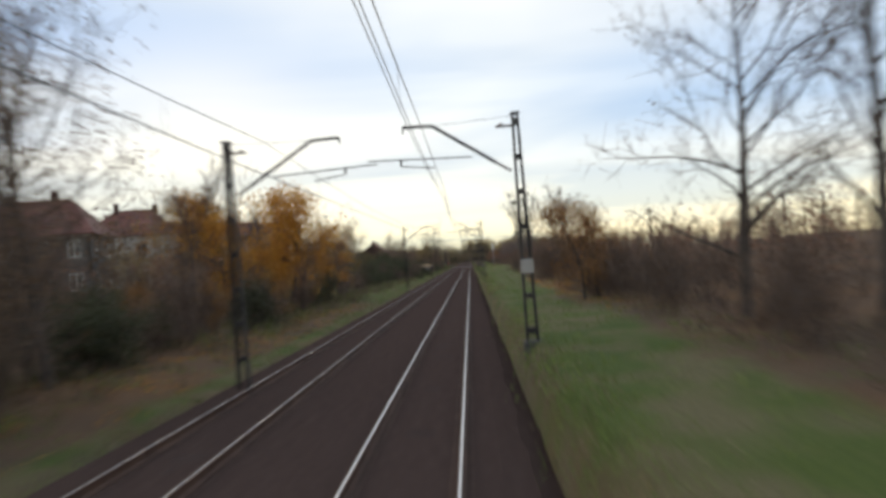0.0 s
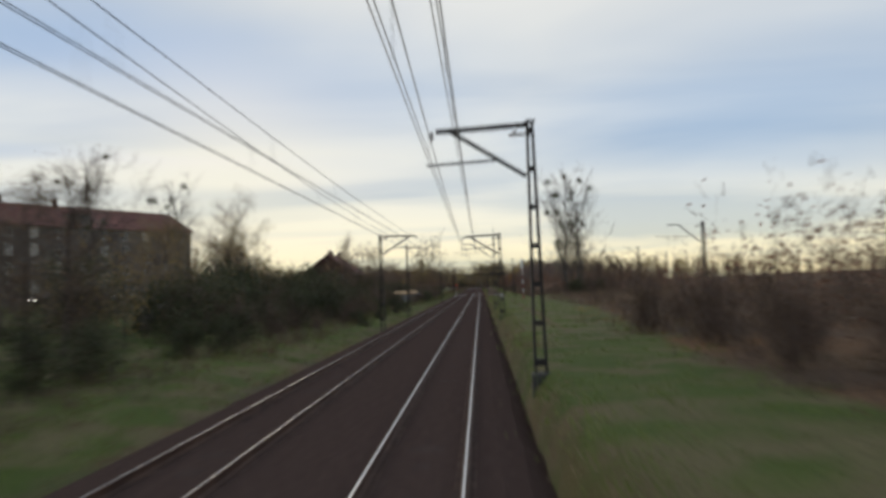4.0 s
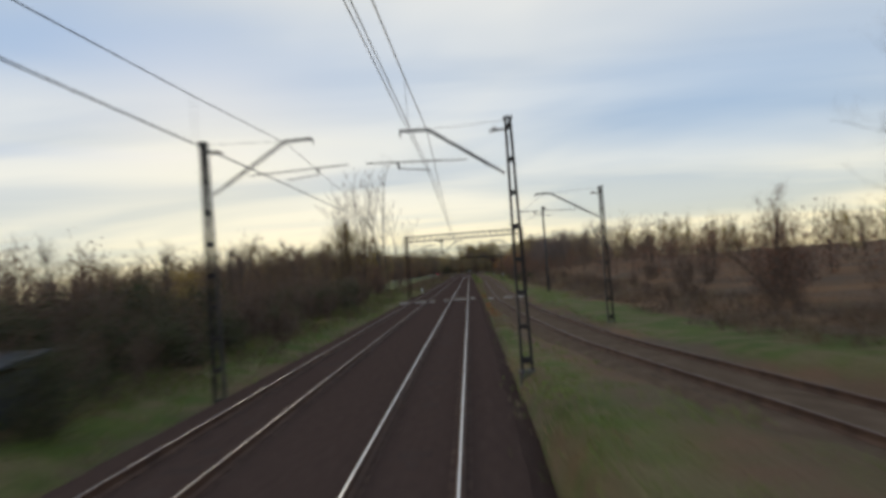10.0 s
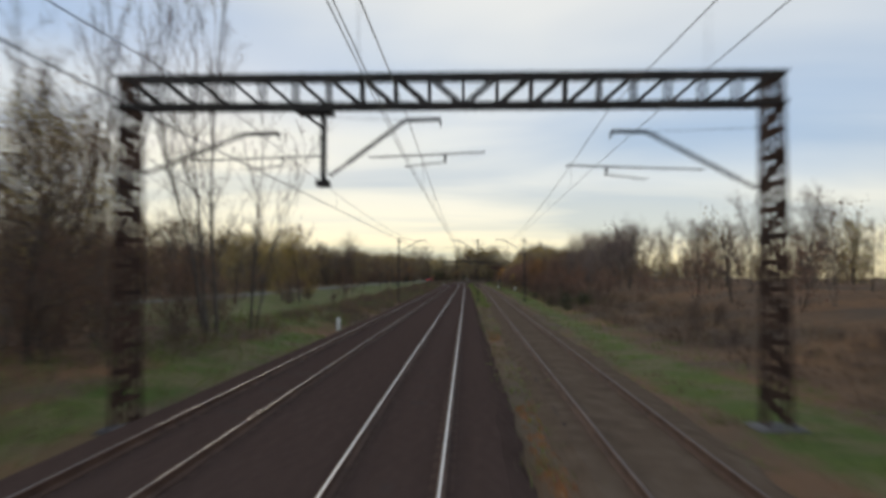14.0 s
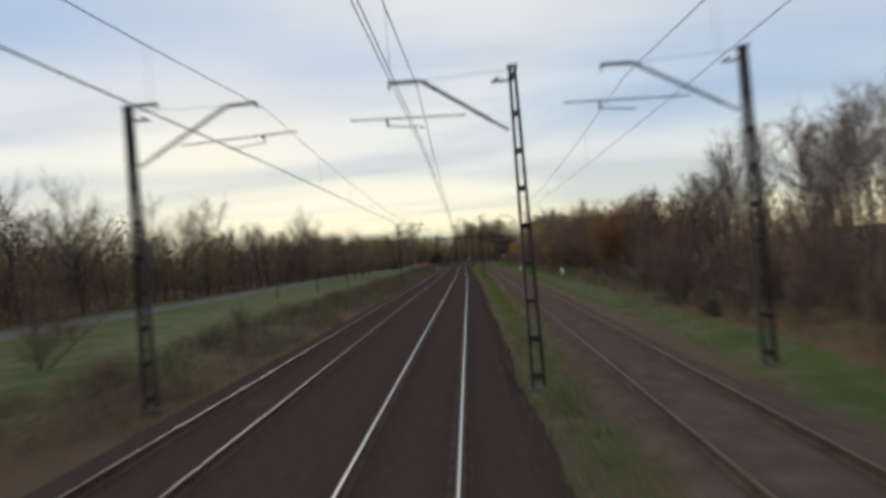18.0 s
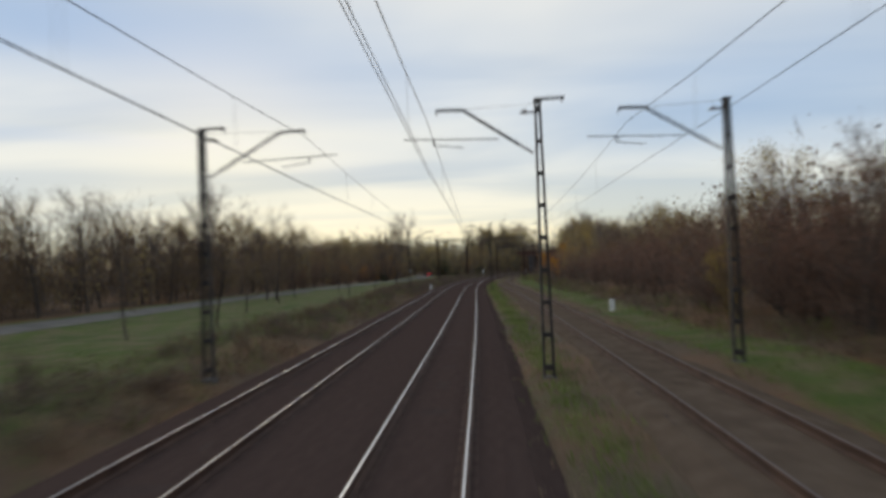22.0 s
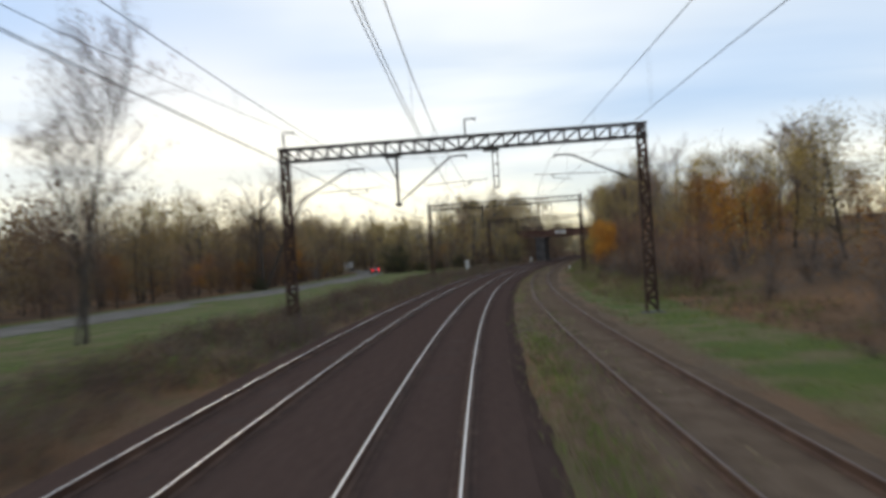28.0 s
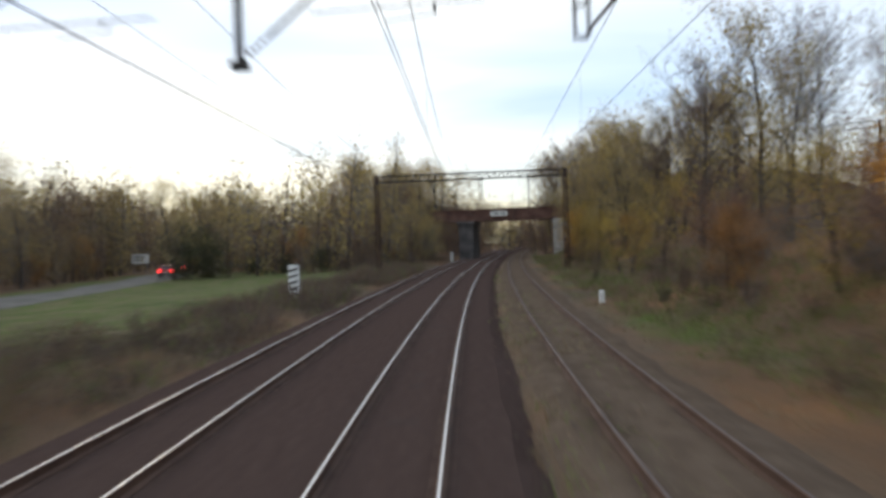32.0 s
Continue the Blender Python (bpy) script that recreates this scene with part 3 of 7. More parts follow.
def make_ground():
    ss = np.concatenate([np.linspace(-236, -30, 14), np.arange(-20, 300, 2.0), np.arange(300, 730, 2.5), np.linspace(735, 1195, 40)])
    near = np.concatenate([np.arange(2.6, 14, 0.7), np.arange(14, 40, 2.2), np.linspace(42, 110, 14)])
    right = np.concatenate([[2.05, 2.3], near, [160, 300, 700, 1500]])
    left = -np.concatenate([[6.2], near[6:], [160, 300, 700, 1500]])[::-1]
    sides = np.concatenate([left, [-5.0, -2.0, 0.5], right])
    verts, cov = [], []
    for s in ss:
        for side in sides:
            x, y, a = place(s, side)
            if abs(side) > 120:       # far out the rows run straight across, so that they do not cross in the bend
                x0, y0, _ = place(s, math.copysign(120, side))
                x, y = x0 + (side - math.copysign(120, side)), y0
            verts.append((x, y, ground_z(s, side)))
            cov.append(ground_kind(s, side))
    n = len(sides)
    faces = [(i * n + j, i * n + j + 1, (i + 1) * n + j + 1, (i + 1) * n + j) for i in range(len(ss) - 1) for j in range(n - 1)]
    me = bpy.data.meshes.new("ground")
    me.from_pydata(verts, [], faces)
    for c, nm in ((0, "litter"), (1, "earth")):
        at_ = me.attributes.new(nm, "FLOAT", "POINT")
        at_.data.foreach_set("value", [v[c] for v in cov])
    me.polygons.foreach_set("use_smooth", [True] * len(me.polygons))
    m = bpy.data.materials.new("meadow")
    m.use_nodes = True
    nt = m.node_tree
    p = nt.nodes["Principled BSDF"]
    p.inputs["Roughness"].default_value = 0.95
    p.inputs["Specular IOR Level"].default_value = 0.15
    co = nt.nodes.new("ShaderNodeTexCoord").outputs["Object"]

    def tex(scale, detail):
        t = nt.nodes.new("ShaderNodeTexNoise")
        t.inputs["Scale"].default_value, t.inputs["Detail"].default_value = scale, detail
        nt.links.new(co, t.inputs["Vector"])
        return t.outputs["Fac"]

    def ramp(fac, *stops):
        r = nt.nodes.new("ShaderNodeValToRGB")
        nt.links.new(fac, r.inputs[0])
        e = r.color_ramp.elements
        while len(e) < len(stops):
            e.new(0.5)
        for el, (q, c) in zip(e, stops):
            el.position, el.color = q, (*c, 1)
        return r.outputs[0]

    def mix(fac, a, b):
        x = nt.nodes.new("ShaderNodeMix")
        x.data_type = "RGBA"
        nt.links.new(fac, x.inputs["Factor"])
        nt.links.new(a, x.inputs["A"])
        nt.links.new(b, x.inputs["B"])
        return x.outputs["Result"]

    def edge(name, grain):
        a = nt.nodes.new("ShaderNodeAttribute")
        a.attribute_name = name
        add = nt.nodes.new("ShaderNodeMath")
        add.operation = "MULTIPLY_ADD"
        nt.links.new(grain, add.inputs[0])
        add.inputs[1].default_value = 0.7
        nt.links.new(a.outputs["Fac"], add.inputs[2])
        st = nt.nodes.new("ShaderNodeMapRange")
        st.inputs["From Min"].default_value, st.inputs["From Max"].default_value = 0.6, 1.1
        nt.links.new(add.outputs[0], st.inputs["Value"])
        return st.outputs[0]

    wide, mid, fine = tex(0.12, 4.0), tex(1.4, 5.0), tex(14.0, 4.0)
    patch = tex(0.55, 6.0)
    grass = mix(mid, ramp(wide, (0.35, (0.042, 0.068, 0.012)), (0.65, (0.092, 0.108, 0.022))), ramp(fine, (0.3, (0.036, 0.060, 0.011)), (0.7, (0.118, 0.138, 0.031))))
    straw = ramp(fine, (0.3, (0.085, 0.068, 0.032)), (0.7, (0.19, 0.15, 0.075)))
    grass = mix(ramp(patch, (0.44, (0, 0, 0)), (0.60, (0.85, 0.85, 0.85))), grass, straw)
    litter = mix(mid, ramp(fine, (0.3, (0.05, 0.033, 0.021)), (0.7, (0.15, 0.095, 0.056))), ramp(wide, (0.4, (0.085, 0.058, 0.038)), (0.66, (0.24, 0.112, 0.042))))
    earth = mix(mid, ramp(fine, (0.3, (0.06, 0.042, 0.026)), (0.7, (0.15, 0.108, 0.068))), ramp(wide, (0.38, (0.095, 0.07, 0.045)), (0.66, (0.20, 0.095, 0.045))))
    col = mix(edge("earth", mid), mix(edge("litter", mid), grass, litter), earth)
    nt.links.new(col, p.inputs["Base Color"])
    b = nt.nodes.new("ShaderNodeBump")
    b.inputs["Strength"].default_value, b.inputs["Distance"].default_value = 0.8, 0.08
    nt.links.new(fine, b.inputs["Height"])
    nt.links.new(b.outputs[0], p.inputs["Normal"])
    me.materials.append(m)
    return tagged(new("ground", me), "rough grass, leaf litter and bare earth beside the railway", "ground", kind="structure")


make_ground()

# ---------------------------------------------------------------- tracks
S_START, S_END = -60.0, 860.0
rng = np.random.default_rng(5)
bed = along(S_START, S_END, 1.0, lambda s: [(-6.5 + 0.3 * noise.noise(Vector((s * 0.9, 0, 5))) + 0.35 * noise.noise(Vector((s * 0.13, 0, 6))), -0.66), (-5.75, -0.25), (-5.1, -0.178), (-3.83, -0.184), (-2.6, -0.178), (-1.95, -0.20), (-1.3, -0.178), (0.0, -0.184), (1.3, -0.178), (1.72 + 0.16 * noise.noise(Vector((s * 0.8, 0, 1))), -0.25), (2.4 + 0.32 * noise.noise(Vector((s * 0.9, 0, 2))) + 0.4 * noise.noise(Vector((s * 0.15, 0, 3))), -0.66)], "ballast_bed", BALLAST, close=False)
tagged(new("ballast_bed", bed), "dark brown crushed-stone ballast bed under two tracks", "ballast", kind="structure")
obed = along(170, S_END, 2.0, lambda s: [(siding_side(s) - 1.75 + 0.5 * noise.noise(Vector((s * 0.3, 0, 11))), -0.5), (siding_side(s) - 1.25 + 0.25 * noise.noise(Vector((s * 0.5, 0, 12))), -0.285), (siding_side(s) - 0.3, -0.262), (siding_side(s) + 1.25 + 0.25 * noise.noise(Vector((s * 0.5, 0, 13))), -0.28), (siding_side(s) + 2.0 + 0.6 * noise.noise(Vector((s * 0.3, 0, 14))), -0.5)], "siding_bed", OLD_BED, close=False)
tagged(new("siding_bed", obed), "sandy brown overgrown ballast of a siding", "ballast", kind="structure")

HEAD_W = 0.037


def rail_section(side, lift=0.0):
    w = HEAD_W
    pts = [(-0.07, -0.172, 1), (-0.07, -0.16, 1), (-0.01, -0.13, 1), (-0.01, -0.05, 1), (-w, -0.035, 1), (-w, -0.008, 1), (-w + 0.02, 0.0, 0), (w - 0.02, 0.0, 1), (w, -0.008, 1), (w, -0.035, 1), (0.01, -0.05, 1), (0.01, -0.13, 1), (0.07, -0.16, 1), (0.07, -0.172, 1)]
    return lambda s: [((side(s) if callable(side) else side) + x, z + lift, k) for x, z, k in pts]


def sleeper_shape():
    sh = Shape()
    vs = [(x, y, z) for z, i in ((-0.16, 0.0), (0.0, 0.012)) for y in (-0.13 + i, 0.13 - i) for x in (-1.25 + i, 1.25 - i)]
    sh.add(vs, [(0, 2, 3, 1), (4, 5, 7, 6), (0, 1, 5, 4), (2, 6, 7, 3), (0, 4, 6, 2), (1, 3, 7, 5)])
    for x in (-0.7525, 0.7525):       # base plates
        sh.box(x - 0.17, x + 0.17, -0.09, 0.09, 0.0, 0.014, 1)
    return sh


SLEEPER_MESH = sleeper_shape().mesh("sleeper", SLEEPER, RUST)


def make_track(name, side, s0, s1, own, lift, head, label):
    t = thing(name, label, "railway track", kind="structure")
    for o in (-0.7525, 0.7525):
        part("rail", along(s0, s1, 2.0, rail_section((lambda s, o=o: side(s) + o), lift), "rail", head, RUST), None, t)
    joined = Shape()
    base = sleeper_shape()
    for s in np.arange(s0 + 0.3, s1, 0.6):
        x, y, a = place(s, side(s))
        z = -0.186 + lift + rng.uniform(-0.006, 0.004)
        turn = -math.degrees(a) + rng.uniform(-0.6, 0.6)
        if own[0] <= s < own[1]:
            part("sleeper", SLEEPER_MESH, None, t, m=pose(x, y, z, 0, 0, turn))
        else:
            m = pose(x, y, z, 0, 0, turn)
            joined.add([tuple(m @ Vector(v)) for v in base.v], base.f)
            joined.k[-len(base.f):] = base.k
    ob = part("sleepers", joined, (SLEEPER, RUST), t)
    ob["kind"] = "stuff"
    return t


make_track("track_1", lambda s: 0.0, S_START, S_END, (240, 400), 0.0, STEEL, "straight main track with two bright worn steel rails")
make_track("track_2", lambda s: -3.83, S_START, S_END, (240, 330), 0.0, WORN_SHEEN_STEEL, "second main track with rusty-sided worn rails")
make_track("siding", siding_side, 150, S_END, (200, 290), -0.1, DULL_STEEL, "brown rusty siding track sunk in sandy ballast")

# ---------------------------------------------------------------- overhead line
# masts: place along the line, side, top height; arms reach towards the track
MAIN_MASTS = [(18.0, 2.5, 6.3), (75.5, 2.5, 6.6), (91.0, 2.45, 6.6), (120.8, 2.45, 5.95), (139.7, 2.45, 6.5), (200.0, 2.4, 6.6), (334.3, 2.45, 6.95), (404.7, 2.85, 7.3), (474.0, 2.7, 8.0)]
LEFT_MASTS = [(18.6, -5.1, 6.3), (75.5, -5.75, 6.6), (122.6, -5.7, 6.3), (141.4, -5.8, 6.6), (200.5, -5.9, 6.7), (335.2, -6.95, 7.0), (406.0, -7.3, 7.2), (475.5, -7.7, 7.6)]
SIDING_MASTS = [(217.0, 7.9, 6.3), (335.0, 7.95, 7.1), (406.0, 8.5, 7.4), (474.1, 8.8, 8.1)]


def insulator(sh, p, q, r=0.05):
    """A string of glazed discs between p and q."""
    p, q = Vector(p), Vector(q)
    sh.tube(p, q, r * 0.45, n=6)
    for i in range(5):
        a, b = p.lerp(q, (i + 0.25) / 5), p.lerp(q, (i + 0.75) / 5)
        sh.tube(a, b, r, r * 0.6, n=8)


def cantilever(owner, root, reach, rise, out, mat=MAST):
    """Bracket arm: strut from root up to the corner, head piece, registration tube with its droop. out: +1 or -1 across."""
    x, z = root
    corner = (x + out * (reach - 0.75), 0, z + rise)
    tip = (x + out * reach, 0, z + rise + 0.02)
    ins = Shape()
    insulator(ins, (x + out * 0.08, 0, z + 0.03), (x + out * 0.5, 0, z + 0.03 + rise * 0.42 / (reach - 0.75)))
    part("insulator", ins, INSULATOR, owner)
    strut = Shape().tube((x + out * 0.48, 0, z + 0.03 + rise * 0.4 / (reach - 0.75)), corner, 0.042, n=8)
    part("strut", strut, mat, owner)
    part("head_arm", Shape().beam(corner, tip, 0.07, 0.07).tube((tip[0], 0, tip[2]), (tip[0], 0, tip[2] - 0.16), 0.02), mat, owner)
    mid = Vector((x + out * 0.5, 0, z)).lerp(Vector(corner), 0.35)
    reg = Shape().tube(mid, (x + out * (reach + 0.95), 0, mid.z + 0.10), 0.017, n=6)
    reg.tube((x + out * (reach + 0.1), 0, mid.z + 0.06), (x + out * (reach + 0.1), 0, mid.z - 0.12), 0.035, 0.02)
    reg.tube((x + out * (reach + 0.1), 0, mid.z - 0.1), (x + out * (reach - 0.75), 0, mid.z - 0.2), 0.014)
    part("registration_arm", reg, mat, owner)
    tie = Shape().tube((x, 0, z + rise + 0.08), corner, 0.006, n=5)
    part("tie_rod", tie, mat, owner)
    return corner, mid.z - 0.2


def flat_bracket(owner, x, z_top, z_low, reach, out):
    """Bracket with a level top beam and a strut under it, as where two wire lengths overlap."""
    tip = (x + out * reach, 0, z_top - 0.12)
    part("top_beam", Shape().beam((x, 0, z_top - 0.05), tip, 0.09, 0.11).tube((tip[0] + out * 0.1, 0, tip[2]), (tip[0] + out * 0.1, 0, tip[2] - 0.2), 0.04), MAST, owner)
    part("strut", Shape().tube((x + out * 0.05, 0, z_low), (x + out * reach * 0.82, 0, z_top - 0.15), 0.05, n=8), MAST, owner)
    part("registration_arm", Shape().tube((x + out * 0.75, 0, z_low + 0.42), (x + out * (reach + 0.25), 0, z_low + 0.36), 0.028, n=6), MAST, owner)
    ins = Shape()
    insulator(ins, (x + out * 0.1, 0, z_top - 0.05), (x + out * 0.45, 0, z_top - 0.06), 0.07)
    part("insulator", ins, INSULATOR, owner)


def lattice_mast(m, top, foot, out, arm_z, reach, label, group, cap=False, plate=False, heavy=False, flat=False):
    """Two channel legs joined by batten plates. out: the side on which the bracket arm stands out."""
    t = thing("catenary_mast", label, "mast", group)
    t.matrix_basis = m
    wb, wt_, dp = (0.165, 0.09, 0.09) if not heavy else (0.21, 0.09, 0.11)
    h = top - foot

    def w_at(z):
        return wb + (wt_ - wb) * (z - foot) / h
    for sx in (-1, 1):
        leg = Shape()
        ring = [(0.0, -dp), (0.0, dp), (0.06, dp), (0.06, dp - 0.012), (0.012, dp - 0.012), (0.012, -dp + 0.012), (0.06, -dp + 0.012), (0.06, -dp)]
        vs = [(sx * (w - i), y, z) for z, w in ((foot, wb), (top, wt_)) for i, y in ring]
        leg.add(vs, [(i, (i + 1) % 8, 8 + (i + 1) % 8, 8 + i) for i in range(8)] + [(0, 5, 4, 1), (1, 4, 3, 2), (0, 7, 6, 5), (8, 9, 12, 13), (9, 10, 11, 12), (8, 13, 14, 15)])
        part("leg", leg, MAST, t)
    n = max(5, round(h / 0.95))
    for i in range(n + 1):
        z = foot + 0.25 + (h - 0.45) * (i / n) ** 1.0
        w = w_at(z) - 0.015
        bh = 0.12 if 0 < i < n else 0.16
        part("batten_plate", Shape().box(-w, w, -dp + 0.014, dp - 0.014, z - bh / 2, z + bh / 2), MAST, t)
    part("foundation", Shape().block(-0.22, 0.22, -0.18, 0.18, foot - 1.1, foot + 0.0, 0.03), DARK_CONCRETE, t)
    part("mast_cap", Shape().block(-wt_ - 0.03, wt_ + 0.03, -dp - 0.02, dp + 0.02, top, top + 0.05, 0.012), MAST, t)
    if cap:
        part("top_arm", Shape().beam((-0.1, 0, top + 0.08), (0.75, 0, top + 0.1), 0.06, 0.07).tube((0.7, 0, top + 0.1), (0.7, 0, top - 0.02), 0.03), MAST, t)
    peg = Shape().tube((out * wt_, 0, top - 0.28), (out * (wt_ + 0.42), 0, top - 0.28), 0.03, n=6).tube((out * (wt_ + 0.28), 0, top - 0.28), (out * (wt_ + 0.28), 0, top - 0.20), 0.05)
    part("side_insulator", peg, INSULATOR, t)
    if heavy:
        part("spike", Shape().tube((0, 0, top), (0, 0, top + 1.5), 0.035, 0.012, n=6), MAST, t)
    if plate:
        part("number_plate", Shape().block(-0.16, 0.16, -dp - 0.03, -dp - 0.014, foot + 1.7, foot + 2.05, 0.006), CONCRETE, t, "dull grey enamel plate")
    if flat:
        flat_bracket(t, out * wt_, top, arm_z + 0.15, reach - 0.55, out)
    else:
        cantilever(t, (out * w_at(arm_z) * 1.0, arm_z), reach, top - 0.12 - arm_z, out)
    return t


def foot_of(s, side):
    return max(ground_z(s, side + d) for d in (-0.4, 0.0, 0.4)) + 0.03


for i, (s, side, top) in enumerate(MAIN_MASTS):
    lattice_mast(stand(s, side), top, foot_of(s, side), -1, top - 1.45, 2.75, "dark lattice steel catenary mast with a bracket arm over the track", "catenary masts", cap=i in (7, 8), plate=i == 0, heavy=i == 4, flat=i in (2, 3))
for i, (s, side, top) in enumerate(LEFT_MASTS):
    lattice_mast(stand(s, side), top, foot_of(s, side), 1, top - 1.45, 2.9 if side > -6.5 else 3.1, "dark lattice steel catenary mast with a bracket arm over the track", "catenary masts", cap=i in (5, 6), flat=i == 2)
for i, (s, side, top) in enumerate(SIDING_MASTS):
    lattice_mast(stand(s, side), top, foot_of(s, side), -1, top - 1.5, side - siding_side(s) + 0.3, "dark lattice steel catenary mast beside the siding", "catenary masts")


def portal(s, left, right, top, deep, hangers, label):
    """A lattice gantry over all tracks; hangers: (side, bottom height, reach, kind)."""
    t = thing("catenary_gantry", label, "gantry", "catenary gantries")
    t.matrix_basis = stand(s, 0.0)
    for side, sx in ((left, 1), (right, -1)):
        foot = foot_of(s, side)
        w0, w1 = 0.24, 0.17
        leg = thing("portal_leg", "", "")
        leg.parent = t
        h = top - foot
        for ax in (-1, 1):
            for ay in (-1, 1):
                part("corner_angle", Shape().beam((side + ax * w0, ay * 0.18, foot), (side + ax * w1, ay * 0.15, top), 0.07, 0.07), MAST_RUST, leg)
        n = int(h / 0.55)
        for ay in (-1, 1):
            for i in range(n):
                za, zb = foot + 0.1 + (h - 0.2) * i / n, foot + 0.1 + (h - 0.2) * (i + 1) / n
                wa, wb = (w0 + (w1 - w0) * (z - foot) / h for z in (za, zb))
                ya = 0.18 - 0.03 * i / n
                a, b = (-1, 1) if i % 2 else (1, -1)
                part("lacing_bar", Shape().beam((side + a * wa, ay * ya, za), (side + b * wb, ay * ya, zb), 0.012, 0.085), MAST_RUST, leg)
                part("cross_bar", Shape().beam((side - wb, ay * ya, zb), (side + wb, ay * ya, zb), 0.012, 0.10), MAST_RUST, leg)
        part("foundation", Shape().block(side - 0.5, side + 0.5, -0.4, 0.4, foot - 0.8, foot + 0.04, 0.05), DARK_CONCRETE, leg)
    zb, zt = top - deep, top
    for y in (-0.2, 0.2):
        for z in (zb, zt):
            part("beam_chord", Shape().beam((left - 0.25, y, z), (right + 0.25, y, z), 0.06, 0.10), MAST, t)
        n = int(round((right - left) / 0.72))
        for i in range(n):
            xa, xb = left + (right - left) * i / n, left + (right - left) * (i + 1) / n
            lo, hi = (zb, zt) if i < n / 2 else (zt, zb)
            part("beam_web", Shape().beam((xa, y, hi), (xb, y, lo), 0.02, 0.06).beam((xb, y, zb), (xb, y, zt), 0.06, 0.02), MAST, t)
    for i in range(n):
        xa, xb = left + (right - left) * i / n, left + (right - left) * (i + 1) / n
        for z in (zb, zt):
            part("lacing_bar", Shape().beam((xa, -0.2 if i % 2 else 0.2, z), (xb, 0.2 if i % 2 else -0.2, z), 0.03, 0.012), MAST, t)
    for side, bottom, reach, kind in hangers:
        if kind == "leg_left" or kind == "leg_right":
            o = 1 if kind == "leg_left" else -1
            cantilever(t, (side + o * 0.25, bottom), reach, top - 1.2 - bottom, o)
            continue
        hg = Shape()
        hg.block(side - 0.55, side + 0.2, -0.24, 0.24, zb - 0.16, zb - 0.04, 0.01)
        if kind == "bracket":
            hg.beam((side, 0, zb), (side, 0, bottom), 0.11, 0.11)
            hg.beam((side - 0.5, 0, zb - 0.1), (side - 0.03, 0, bottom + 1.2), 0.06, 0.06)
            hg.block(side - 0.14, side + 0.14, -0.12, 0.12, bottom - 0.08, bottom + 0.06, 0.01)
        else:
            for dx_ in (-0.13, 0.13):
                hg.beam((side + dx_, 0, zb), (side + dx_ * 0.85, 0, bottom), 0.05, 0.07)
            for z in np.arange(bottom, zb, 0.55):
                hg.beam((side - 0.12, 0, z), (side + 0.12, 0, z), 0.04, 0.05)
        part("hanger", hg, MAST, t)
        if reach:
            cantilever(t, (side + (0.05 if reach > 0 else -0.05), bottom + 0.12), abs(reach), zb - 0.42 - bottom, 1 if reach > 0 else -1)
    return t


portal(265.8, -6.15, 7.5, 6.98, 0.62, [(-1.95, 4.72, 2.45, "bracket"), (-6.15, 4.9, 3.0, "leg_left"), (7.5, 4.55, 3.1, "leg_right")], "dark riveted lattice gantry spanning three tracks at the crossing")
portal(525.6, -8.45, 8.5, 8.35, 0.6, [(-3.0, 5.35, 3.3, "bracket"), (1.7, 5.85, 0, "ladder"), (-8.45, 5.6, 3.6, "leg_left"), (8.5, 5.7, 3.8, "leg_right")], "dark riveted lattice gantry spanning three tracks on the bend")
portal(577.2, -9.05, 8.95, 8.95, 0.6, [(-2.6, 5.9, 3.2, "bracket"), (3.2, 6.1, 2.4, "ladder"), (-9.05, 6.1, 3.8, "leg_left")], "dark riveted lattice gantry spanning three tracks before the bridge")
portal(634.0, -9.3, 8.9, 9.4, 0.6, [(-3.6, 6.3, 2.8, "bracket"), (0.9, 6.5, 0, "ladder")], "dark riveted lattice gantry close to the railway bridge")

for s, side, top in ((577.2, -9.05, 8.95), (577.2, -1.6, 8.95), (525.6, -8.45, 8.35), (525.6, 0.35, 8.35)):
    solid("wire_horn", Shape().beam((0, 0, 0), (0, 0, 0.75), 0.07, 0.07).beam((-0.03, 0, 0.75), (0.55, 0, 0.78), 0.05, 0.06).tube((0.5, 0, 0.78), (0.5, 0, 0.66), 0.03), MAST, "small steel horn carrying a feeder wire on a gantry", "bracket", stand(s, side, top + 0.05), "feeder horns")


def wire_run(name, label, supports, contact, sag, lat, feeder=False, twin=True):
    """Messenger and contact wires hung between supports [(s, height of the messenger)]; lat(s): side of the wire."""
    t = thing(name, label, "overhead wire", "overhead wires")
    line = []
    for (s0, z0), (s1, z1) in zip(supports, supports[1:]):
        n = max(6, int((s1 - s0) / 6))
        pts = []
        for i in range(n + 1):
            u = i / n
            s = s0 + (s1 - s0) * u
            x, y, a = place(s, lat(s))
            z = z0 + (z1 - z0) * u - sag * 4 * u * (1 - u) * min(1.2, ((s1 - s0) / 68.0) ** 2)
            pts.append((x, y, z))
        line.extend(pts if not line else pts[1:])
        if not feeder:
            for p in pts[1:-1]:
                part("dropper", Shape().tube(p, (p[0], p[1], contact((p[1]))), 0.004, n=3, cap=False), WIRE, t)
    part("messenger_wire", Shape().pipe(line, 0.0105), WIRE, t)
    if feeder:
        return t
    s0, s1 = supports[0][0], supports[-1][0]
    for o in ((-0.03, 0.03) if twin else (0.0,)):
        pts = []
        for s in np.arange(s0, s1 + 1, 5.0):
            x, y, a = place(s, lat(s) + o)
            pts.append((x, y, contact(y)))
        part("contact_wire", Shape().pipe(pts, 0.0075), WIRE, t)
    return t


